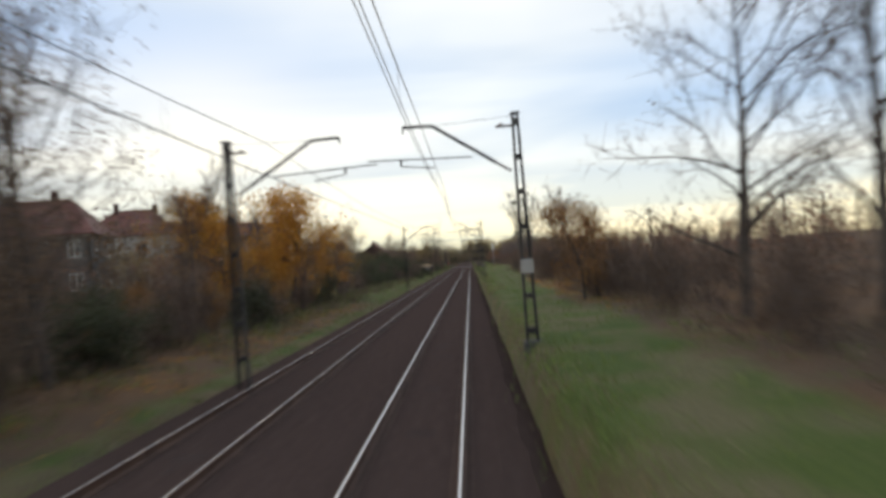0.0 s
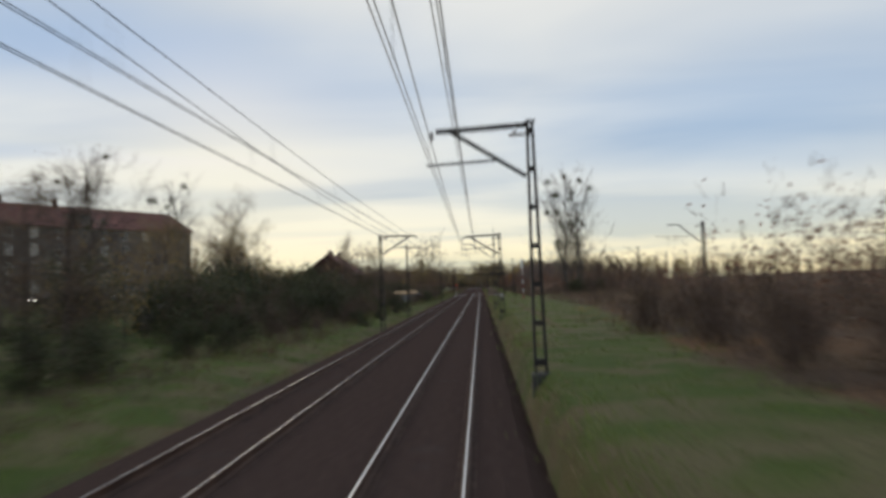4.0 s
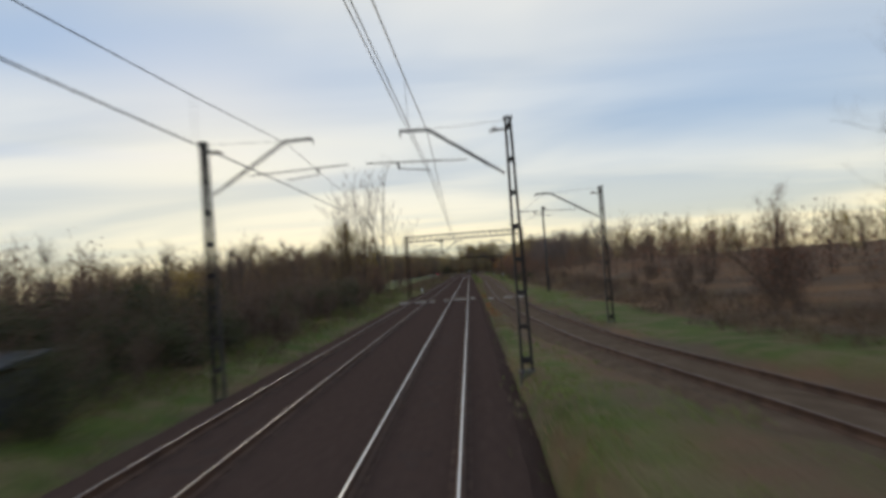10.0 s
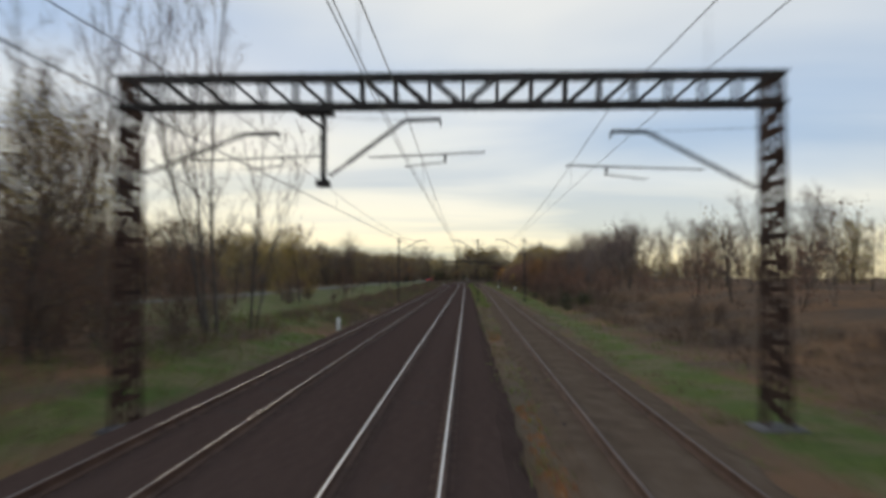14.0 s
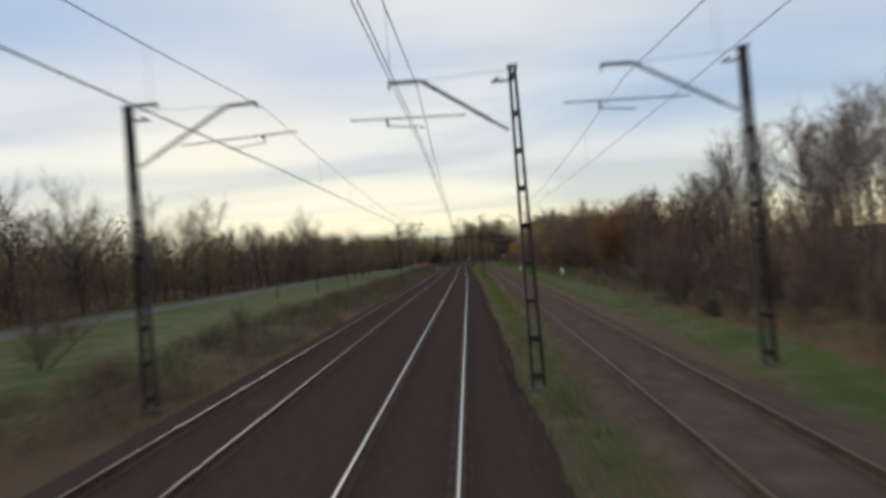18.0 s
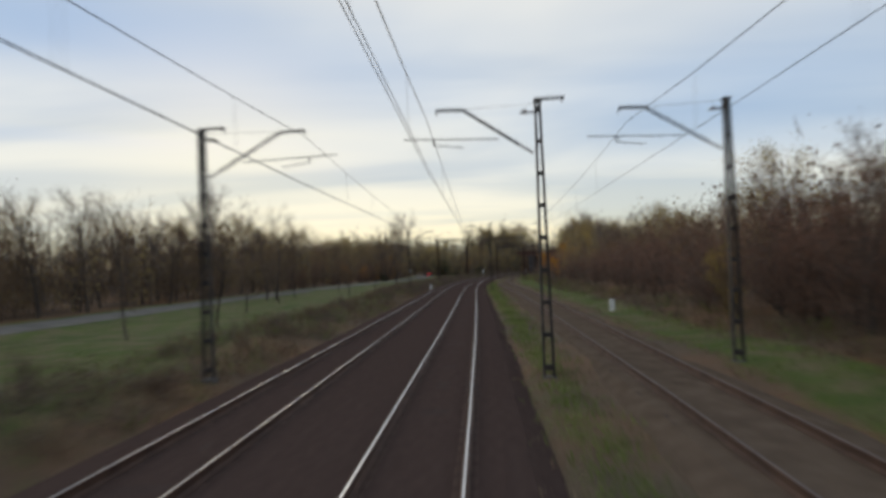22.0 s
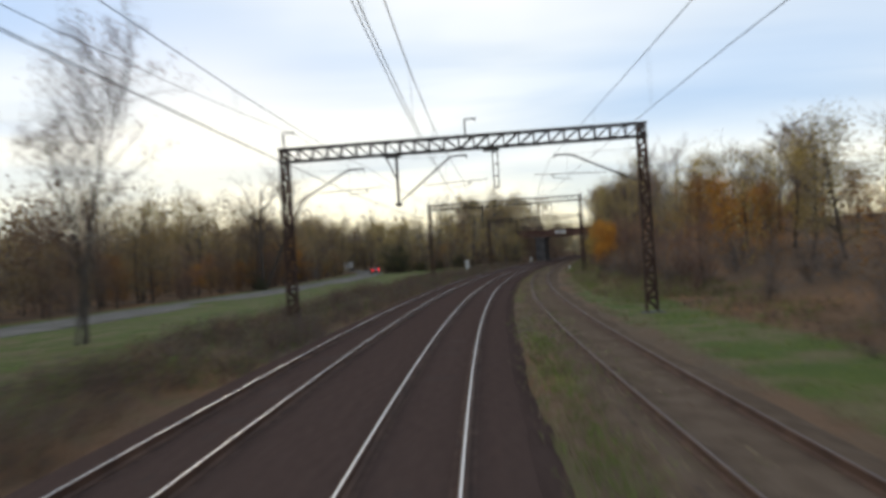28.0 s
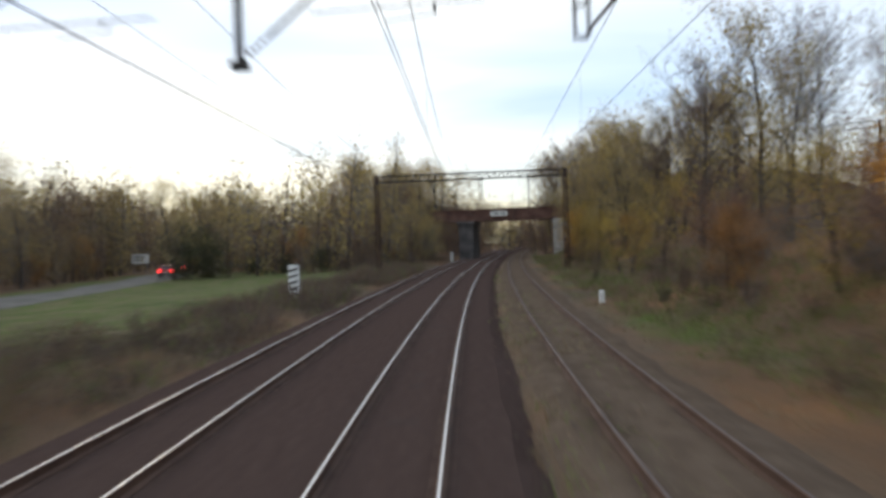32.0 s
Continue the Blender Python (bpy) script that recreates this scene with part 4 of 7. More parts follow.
def zigzag(centre_, masts, amount=0.25):
    ms = [m[0] for m in masts]
    return lambda s: (centre_(s) if callable(centre_) else centre_) + float(np.interp(s, ms, [amount * (-1) ** i for i in range(len(ms))]))


def level(y):
    return float(np.interp(y, [0, 300, 460, 580], [5.35, 5.35, 5.45, 5.5]))


SUP_1 = [(-45, 6.5), (18.0, 6.25), (75.5, 6.4), (139.7, 6.4), (200.0, 6.5), (265.8, 6.4), (334.3, 6.7), (404.7, 6.85), (474.0, 7.0), (525.6, 7.0), (577.2, 7.3), (634.0, 7.4), (690, 6.1), (760, 6.6)]
SUP_2 = [(-45, 6.5), (18.6, 6.25), (75.5, 6.4), (141.4, 6.4), (200.5, 6.5), (265.8, 6.4), (335.2, 6.75), (406.0, 6.9), (475.5, 7.0), (525.6, 7.0), (577.2, 7.3), (634.0, 7.4), (690, 6.1), (760, 6.6)]
SUP_3 = [(217.0, 6.3), (265.8, 6.3), (335.0, 6.7), (406.0, 6.9), (474.1, 7.2), (525.6, 7.0), (577.2, 7.3), (634.0, 7.4), (690, 6.1), (760, 6.6)]
wire_run("overhead_wires", "thin dark messenger and twin contact wires over a track", SUP_1, level, 0.85, zigzag(lambda s: 0.35 * (1 - smooth_step(28, 50, s)), SUP_1))
wire_run("overhead_wires", "thin dark messenger and twin contact wires over a track", SUP_2, level, 0.85, zigzag(-3.83, SUP_2))
wire_run("overhead_wires", "thin dark messenger and contact wires over the siding", SUP_3, level, 0.85, zigzag(siding_side, SUP_3, 0.15), twin=False)
OVERLAP = [(75.5, 6.4), (91.0, 6.1), (120.8, 6.0), (139.7, 6.4)]
wire_run("overlap_wires", "second pair of wires where two wire lengths overlap", OVERLAP, lambda y: level(y) + 0.25, 0.5, lambda s: 0.75)
wire_run("overlap_wires", "second pair of wires where two wire lengths overlap", [(75.5, 6.4), (122.6, 6.1), (141.4, 6.5)], lambda y: level(y) + 0.25, 0.5, lambda s: -3.3)
wire_run("feeder_wire", "single thin feeder wire along the mast tops", [(475.5, 7.6), (525.6, 9.1), (577.2, 9.7), (634.0, 9.6), (700, 9.6)], level, 0.8, lambda s: float(np.interp(s, [475, 526, 577, 634], [-7.4, -7.9, -8.5, -8.8])), feeder=True)

# single pole beyond the siding by the crossing, with the wire that it carries
pole = thing("concrete_pole", "slim dark concrete pole with a small box lamp on top", "pole")
pole.matrix_basis = stand(258.9, 9.5)
gz = ground_z(258.9, 9.5)
part("shaft", Shape().tube((0, 0, gz - 0.6), (0, 0, 8.85), 0.15, 0.09, n=12), DARK_CONCRETE, pole, smooth=True)
part("lamp_box", Shape().block(-0.05, 0.32, -0.12, 0.12, 8.5, 8.75, 0.03), BLACK, pole)
part("bracket", Shape().beam((0.05, 0, 8.85), (0.38, 0, 8.45), 0.05, 0.05), MAST, pole)

# masts of the yard far to the right
for s, side, h in ((126.7, 17.5, 5.75), (75.8, 20.3, 5.7), (205.0, 30.0, 7.4), (240.0, 44.0, 7.6), (262.0, 55.0, 7.6), (290.0, 75.0, 8.0), (90.0, 36.0, 7.8), (105.0, 47.0, 7.6), (120.0, 60.0, 8.2)):
    lattice_mast(stand(s, side), h + 0.8, foot_of(s, side), -1, h - 0.7, 2.4, "distant dark catenary mast in the old yard", "yard masts")

# ---------------------------------------------------------------- level crossing
CROSS_S = 248.1
cross = thing("crossing_deck", "worn concrete slabs laid between and beside the rails at a foot crossing", "crossing", kind="structure")


def slab(s, side, width, length, z):
    m = stand(s, side, z)
    sh = Shape().block(-width / 2, width / 2, 0, length, -0.14, 0.0, 0.02)
    ob = part("slab", sh, SLAB, cross, m=m)
    part("slab_edge", Shape().block(-width / 2 + 0.01, width / 2 - 0.01, -0.05, -0.004, -0.15, -0.012, 0.012), SLAB_EDGE, ob, "chipped pale leading edge")


for side, width in ((-5.35, 0.85), (-4.1, 0.5), (-3.58, 0.5), (-2.62, 0.45), (-1.3, 0.4), (-0.27, 0.52), (0.27, 0.52), (1.2, 0.42)):
    slab(CROSS_S + (0.9 if side < -3 else 0.3), side, width, 3.0, -0.05)
c3 = siding_side(CROSS_S)
for o, width in ((-1.35, 0.5), (0.28, 0.85), (1.35, 0.75)):
    slab(CROSS_S, c3 + o, width, 3.0, -0.16)

# ---------------------------------------------------------------- signs and posts by the line


def marker_post(s, side, h, w, striped, label):
    t = thing("marker_post", label, "post", "marker posts")
    gz_ = ground_z(s, side)
    t.matrix_basis = stand(s, side, gz_)
    part("post", Shape().block(-w / 2, w / 2, -w * 0.35, w * 0.35, -0.3, h, 0.02), WHITE, t)
    if striped:
        n = 5
        for i in range(n):
            z = 0.12 * h + i * 0.17 * h
            sh = Shape()
            y = -w * 0.35 - 0.004
            sh.add([(-w / 2 + 0.02, y, z), (w / 2 - 0.02, y, z + 0.06 * h), (w / 2 - 0.02, y, z + 0.13 * h), (-w / 2 + 0.02, y, z + 0.07 * h), (-w / 2 + 0.02, y + 0.003, z), (w / 2 - 0.02, y + 0.003, z + 0.06 * h), (w / 2 - 0.02, y + 0.003, z + 0.13 * h), (-w / 2 + 0.02, y + 0.003, z + 0.07 * h)], [(0, 1, 2, 3), (7, 6, 5, 4), (0, 4, 5, 1), (1, 5, 6, 2), (2, 6, 7, 3), (3, 7, 4, 0)])
            part("stripe", sh, BLACK, t)


marker_post(603.0, -8.7, 1.95, 0.5, True, "tall white trackside board with slanting black stripes")
marker_post(293.5, -6.6, 0.75, 0.22, False, "small whitewashed kilometre post at the ballast edge")
marker_post(489.6, -6.2, 0.9, 0.26, False, "small whitewashed kilometre post in dry weeds")
marker_post(430.0, 9.3, 0.7, 0.28, False, "small whitewashed stone in the grass beside the siding")
marker_post(395.0, 11.0, 0.9, 0.32, False, "small whitewashed stone in the grass beside the siding")
marker_post(600.0, 7.2, 0.6, 0.25, False, "small whitewashed stone in the grass beside the siding")
marker_post(686.0, -6.9, 1.6, 0.4, False, "white board standing beside the bridge pier")

sig = thing("signal_post", "red and white banded signal post with a pale board on top", "signal")
sg = ground_z(165.7, 6.5)
sig.matrix_basis = stand(165.7, 6.5, 0.0)
part("base", Shape().block(-0.16, 0.16, -0.16, 0.16, sg - 0.4, sg + 0.14, 0.03), RED, sig)
z = sg + 0.1
for i in range(6):
    hgt = 0.58
    part("band", Shape().tube((0, 0, z), (0, 0, z + hgt), 0.06, n=12), WHITE if i % 2 else RED, sig, smooth=False)
    z += hgt
part("collar", Shape().block(-0.15, 0.15, -0.1, 0.1, z, z + 0.2, 0.03), RED, sig)
part("board", Shape().block(-0.2, 0.12, -0.06, 0.0, z + 0.2, z + 1.4, 0.03), WHITE, sig, "pale weathered board")
part("back_housing", Shape().block(-0.06, 0.2, 0.02, 0.22, z + 0.35, z + 1.2, 0.03), BLACK, sig)

wb = thing("relay_box", "small pale concrete block on two feet in the lawn", "box")
wg = ground_z(178.0, 4.1)
wb.matrix_basis = stand(178.0, 4.1, wg)
part("body", Shape().block(-0.24, 0.24, -0.13, 0.13, 0.2, 0.5, 0.025), PALE_WALL, wb)
for sx in (-1, 1):
    part("foot", Shape().block(sx * 0.17 - 0.07, sx * 0.17 + 0.07, -0.11, 0.11, -0.2, 0.2, 0.02), PALE_WALL, wb)

hut = thing("cable_cabinet", "low dark cabinet standing by the siding", "cabinet")
hg_ = ground_z(187, 6.2)
hut.matrix_basis = stand(187.0, 6.1, hg_)
part("body", Shape().block(-0.55, 0.55, -0.4, 0.4, -0.2, 0.62, 0.03), DARK_CONCRETE, hut)
part("lid", Shape().block(-0.62, 0.62, -0.46, 0.46, 0.625, 0.72, 0.03), TIN_DARK, hut)

# ---------------------------------------------------------------- road
me = along(240, 860, 4.0, lambda s: [(road_side(s) - 3.2, -0.40), (road_side(s) - 3.1, -0.31), (road_side(s), -0.25), (road_side(s) + 3.1, -0.31), (road_side(s) + 3.2, -0.40)], "road", ASPHALT, close=False)
tagged(new("road", me), "pale grey asphalt road across the meadow", "road", kind="structure")


def car(m, paint, facing_away, label):
    t = thing("car", label, "car", "cars on the road")
    t.matrix_basis = m
    # y runs backwards to forwards; the rear is at y = -2.1
    prof = [(-2.1, 0.35), (-2.12, 0.75), (-2.0, 0.95), (-1.75, 1.0), (-1.35, 1.42), (-0.2, 1.47), (0.35, 1.4), (1.0, 0.98), (1.9, 0.86), (2.1, 0.7), (2.1, 0.35)]
    body = Shape()
    n = len(prof)
    for x, k in ((-0.86, 0.0), (-0.74, 0.0), (0.74, 0.0), (0.86, 0.0)):
        inner = abs(x) < 0.8
        for y, z in prof:
            body.v.append((x * (0.84 if z > 1.1 else 1.0), y, z if inner or z < 0.9 else z - 0.05))
    for a in range(3):
        for i in range(n):
            j = (i + 1) % n
            body.f.append((a * n + i, a * n + j, (a + 1) * n + j, (a + 1) * n + i))
            body.k.append(0)
    body.f += [tuple(range(n - 1, -1, -1)), tuple(range(3 * n, 4 * n))]
    body.k += [0, 0]
    part("body", body, paint, t)
    part("rear_window", Shape().add([(-0.58, -1.76, 1.05), (0.58, -1.76, 1.05), (0.52, -1.42, 1.38), (-0.52, -1.42, 1.38), (-0.58, -1.72, 1.03), (0.58, -1.72, 1.03), (0.52, -1.38, 1.36), (-0.52, -1.38, 1.36)], [(0, 1, 2, 3), (7, 6, 5, 4), (0, 4, 5, 1), (2, 6, 7, 3), (1, 5, 6, 2), (0, 3, 7, 4)]), GLASS, t)
    part("windscreen", Shape().add([(-0.6, 0.98, 1.02), (0.6, 0.98, 1.02), (0.52, 0.38, 1.42), (-0.52, 0.38, 1.42), (-0.6, 1.02, 1.03), (0.6, 1.02, 1.03), (0.52, 0.42, 1.43), (-0.52, 0.42, 1.43)], [(0, 3, 2, 1), (4, 5, 6, 7), (0, 1, 5, 4), (2, 3, 7, 6), (1, 2, 6, 5), (0, 4, 7, 3)]), GLASS, t)
    for sx in (-1, 1):
        part("side_window", Shape().add([(sx * 0.80, -1.2, 1.02), (sx * 0.80, 0.6, 1.02), (sx * 0.75, 0.2, 1.34), (sx * 0.75, -1.1, 1.34), (sx * 0.83, -1.2, 1.02), (sx * 0.83, 0.6, 1.02), (sx * 0.78, 0.2, 1.34), (sx * 0.78, -1.1, 1.34)], [(0, 1, 2, 3), (7, 6, 5, 4), (0, 4, 5, 1), (1, 5, 6, 2), (2, 6, 7, 3), (3, 7, 4, 0)]), GLASS, t)
        part("rear_lamp", Shape().block(sx * 0.66 - 0.16, sx * 0.66 + 0.16, -2.16, -2.08, 0.72, 0.93, 0.02), TAIL if facing_away else RED, t, "glowing red tail lamp" if facing_away else "")
        part("head_lamp", Shape().block(sx * 0.62 - 0.17, sx * 0.62 + 0.17, 2.04, 2.13, 0.62, 0.78, 0.02), WHITE if facing_away else HEAD, t)
        for y in (-1.3, 1.3):
            w = part("wheel", Shape().tube((sx * 0.66, y, 0.31), (sx * 0.87, y, 0.31), 0.31, n=18), RUBBER, t)
            part("rim", Shape().tube((sx * 0.872, y, 0.31), (sx * 0.885, y, 0.31), 0.19, 0.17, n=14), SHEET, w)
    part("bumper", Shape().block(-0.84, 0.84, -2.2, -2.1, 0.36, 0.56, 0.03), BLACK, t)
    part("registration_plate", Shape().block(-0.26, 0.26, -2.225, -2.205, 0.58, 0.69, 0.004), WHITE, t)
    return t


def on_road(s, off=0.0):
    a, b = place(s - 1, road_side(s - 1)), place(s + 1, road_side(s + 1))
    x, y, h = place(s, road_side(s) + off)
    return pose(x, y, -0.29, 0, 0, -math.degrees(math.atan2(b[0] - a[0], b[1] - a[1])))


car(on_road(650, 1.6), CAR_RED, True, "red car with glowing tail lamps driving away")
car(on_road(660, 1.6), CAR_DARK, True, "dark car with glowing tail lamps driving away")

rs = thing("road_sign", "pale rectangular road sign on two grey posts", "road sign")
rx_, ry_, _ = place(668, -52.6)
rs.matrix_basis = pose(rx_, ry_, ground_z(668, -52.6), 0, 0, 14)
part("panel", Shape().block(-1.2, 1.2, -0.04, 0.04, 1.5, 2.9, 0.02), WHITE, rs)
for sx in (-0.9, 0.9):
    part("post", Shape().tube((sx, 0.08, -0.4), (sx, 0.08, 2.8), 0.05, n=8), SHEET, rs)
part("lettering_bar", Shape().box(-0.9, 0.7, -0.05, -0.044, 2.4, 2.6), BLACK, rs)
part("lettering_bar", Shape().box(-0.9, 0.4, -0.05, -0.044, 1.9, 2.1), BLACK, rs)

# ---------------------------------------------------------------- railway bridge over the line
BR = 690.0
br = thing("railway_bridge", "rust-brown steel girder bridge on a dark masonry pier", "bridge")
br.matrix_basis = stand(BR, 0.0, 0.0, -4.0)
for y in (-3.2, 3.2):
    g = part("girder", Shape().box(-14.5, 12.5, y - 0.02, y + 0.02, 6.3, 8.25), GIRDER, br)
    for z in (6.25, 8.25):
        part("flange", Shape().box(-14.5, 12.5, y - 0.24, y + 0.24, z - 0.03, z + 0.03), GIRDER, g)
    for x in np.arange(-14.0, 12.6, 1.35):
        part("stiffener", Shape().box(x - 0.02, x + 0.02, y - 0.2, y + 0.2, 6.285, 8.215), GIRDER, g)
part("deck", Shape().box(-14.5, 12.5, -2.9, 2.9, 6.5, 6.9), DARK_CONCRETE, br)
for x in np.arange(-14.0, 12.6, 2.7):
    part("cross_beam", Shape().box(x - 0.12, x + 0.12, -2.95, 2.95, 6.22, 6.5), GIRDER, br)
part("pier", Shape().block(-5.4, -2.9, -3.6, 3.6, -0.8, 6.2, 0.12), DARK_CONCRETE, br)
part("pier_cap", Shape().block(-5.7, -2.6, -3.9, 3.9, 5.75, 6.215, 0.06), DARK_CONCRETE, br)
for x0, x1, mat in ((-15.5, -11.2, DARK_CONCRETE), (10.6, 14.5, CONCRETE)):
    part("abutment", Shape().block(x0, x1, -4.2, 4.2, -0.8, 6.2, 0.1), mat, br)
for y in (-3.3, 3.3):
    for z in (8.8, 9.25):
        part("hand_rail", Shape().tube((-14.5, y, z), (12.5, y, z), 0.025), MAST, br)
    for x in np.arange(-14.0, 12.6, 1.8):
        part("rail_post", Shape().beam((x, y, 8.28), (x, y, 9.28), 0.05, 0.05), MAST, br)
bn = thing("bridge_banner", "small weathered white board fixed to the bridge girder", "board")
bn.matrix_basis = stand(BR, 0.0, 0.0, -4.0)
part("panel", Shape().block(0.2, 3.0, -3.5, -3.45, 7.0, 7.75, 0.01), WHITE, bn)
for i, (a, b) in enumerate(((0.5, 1.5), (1.7, 2.7))):
    part("lettering_bar", Shape().box(a, b, -3.512, -3.506, 7.25, 7.5), BLACK, bn)
for x, top in ((-9.0, 14.2), (6.5, 14.2)):
    mb = thing("bridge_mast", "thin catenary mast on the railway embankment above", "mast", "bridge masts")
    mb.matrix_basis = stand(BR + 3, x, 0.0)
    part("mast_shaft", Shape().tube((0, 0, 6.9), (0, 0, top), 0.12, 0.08, n=8), MAST, mb)
    part("cross_arm", Shape().beam((-0.2, 0, top - 0.5), (2.6, 0, top - 0.3), 0.06, 0.07), MAST, mb)
# the portal of the upper line, seen over the trees
up_ = thing("upper_gantry", "distant dark lattice gantry of the upper railway line", "gantry")
up_.matrix_basis = stand(655.0, 40.0, 0.0, -30)
for x in (-7.0, 7.0):
    part("leg", Shape().beam((x, 0, 3.0), (x, 0, 15.0), 0.35, 0.35), MAST, up_)
for z in (14.3, 15.0):
    part("beam_chord", Shape().beam((-7.4, 0, z), (7.4, 0, z), 0.1, 0.1), MAST, up_)
for i in range(16):
    x = -7 + i * 14 / 16
    part("beam_web", Shape().beam((x, 0, 14.3 if i % 2 else 15.0), (x + 14 / 16, 0, 15.0 if i % 2 else 14.3), 0.05, 0.05), MAST, up_)

# ---------------------------------------------------------------- houses


def window(parent, x, y, z, w, h, d=0.10, curtain=False):
    """A window let into a wall whose face looks towards -y at y."""
    fr = Shape()
    t_ = 0.07
    fr.box(x - w / 2, x + w / 2, y + 0.02, y + d, z, z + t_).box(x - w / 2, x + w / 2, y + 0.02, y + d, z + h - t_, z + h)
    fr.box(x - w / 2, x - w / 2 + t_, y + 0.02, y + d, z + t_, z + h - t_).box(x + w / 2 - t_, x + w / 2, y + 0.02, y + d, z + t_, z + h - t_)
    fr.box(x - t_ / 2, x + t_ / 2, y + 0.02, y + d, z + t_, z + h - t_)
    win = part("window", fr, FRAME_WHITE, parent)
    for a, b in ((x - w / 2 + t_, x - t_ / 2), (x + t_ / 2, x + w / 2 - t_)):
        part("pane", Shape().box(a, b, y + d * 0.5, y + d * 0.6, z + t_, z + h - t_), GLASS if not curtain else CURTAIN, win)
    part("sill", Shape().block(x - w / 2 - 0.08, x + w / 2 + 0.08, y - 0.08, y + 0.02, z - 0.07, z - 0.004, 0.01), CONCRETE, win)


def pierced_wall(x0, x1, y, z0, z1, thick, holes):
    """A wall looking to -y, with rectangular holes (x, z, w, h) cut through it."""
    sh = Shape()
    xs = sorted({x0, x1, *[h[0] - h[2] / 2 for h in holes], *[h[0] + h[2] / 2 for h in holes]})
    zs = sorted({z0, z1, *[h[1] for h in holes], *[h[1] + h[3] for h in holes]})
    for a, b in zip(xs, xs[1:]):
        for c, d in zip(zs, zs[1:]):
            inside = any(h[0] - h[2] / 2 - 1e-6 <= a and b <= h[0] + h[2] / 2 + 1e-6 and h[1] - 1e-6 <= c and d <= h[1] + h[3] + 1e-6 for h in holes)
            if not inside:
                sh.box(a, b, y, y + thick, c, d)
    return sh.weld()


def gable_roof(owner, x0, x1, y0, y1, z, ridge, hip=0.0, over=0.5, mat=ROOF, rows=9):
    """Tiled roof with its ridge along x; hip: how far the ridge ends stand back."""
    yc = (y0 + y1) / 2
    for sy, ye in ((-1, y0 - over), (1, y1 + over)):
        slope = thing("roof_slope", "", "")
        slope.parent = owner
        for i in range(rows):       # courses of tiles, each a little proud of the one above
            a, b = i / rows, (i + 1) / rows
            ya, yb = ye + (yc - ye) * a, ye + (yc - ye) * b
            za, zb = z + (ridge - z) * a, z + (ridge - z) * b
            xa0, xb0 = x0 - over + (hip + over) * a * (hip > 0), x0 - over + (hip + over) * b * (hip > 0)
            xa1, xb1 = x1 + over - (hip + over) * a * (hip > 0), x1 + over - (hip + over) * b * (hip > 0)
            vs = [(xa0, ya, za + 0.06), (xa1, ya, za + 0.06), (xb1, yb, zb), (xb0, yb, zb), (xa0, ya, za - 0.08), (xa1, ya, za - 0.08), (xb1, yb, zb - 0.1), (xb0, yb, zb - 0.1)]
            fs = [(0, 1, 2, 3), (7, 6, 5, 4), (0, 4, 5, 1), (1, 5, 6, 2), (2, 6, 7, 3), (3, 7, 4, 0)]
            part("tile_course", Shape().add(vs, fs), mat, slope)
    if hip:
        for sx, xe in ((-1, x0 - over), (1, x1 + over)):
            xr = x0 + hip if sx < 0 else x1 - hip
            part("roof_hip", Shape().add([(xe, y0 - over, z), (xe, y1 + over, z), (xr, yc, ridge), (xe, y0 - over, z - 0.1), (xe, y1 + over, z - 0.1), (xr, yc, ridge - 0.1)], [(0, 1, 2), (5, 4, 3), (0, 3, 4, 1), (1, 4, 5, 2), (2, 5, 3, 0)]), mat, owner)
    part("ridge_cap", Shape().beam((x0 + hip - (0 if hip else over), yc, ridge + 0.03), (x1 - hip + (0 if hip else over), yc, ridge + 0.03), 0.3, 0.14), mat, owner)


def chimney(owner, x, y, z0, z1, w=0.55):
    c = part("chimney", Shape().block(x - w / 2, x + w / 2, y - w / 2, y + w / 2, z0, z1, 0.02), BRICK, owner)
    part("chimney_pot", Shape().block(x - w / 2 - 0.06, x + w / 2 + 0.06, y - w / 2 - 0.06, y + w / 2 + 0.06, z1 + 0.004, z1 + 0.14, 0.02), CONCRETE, c)


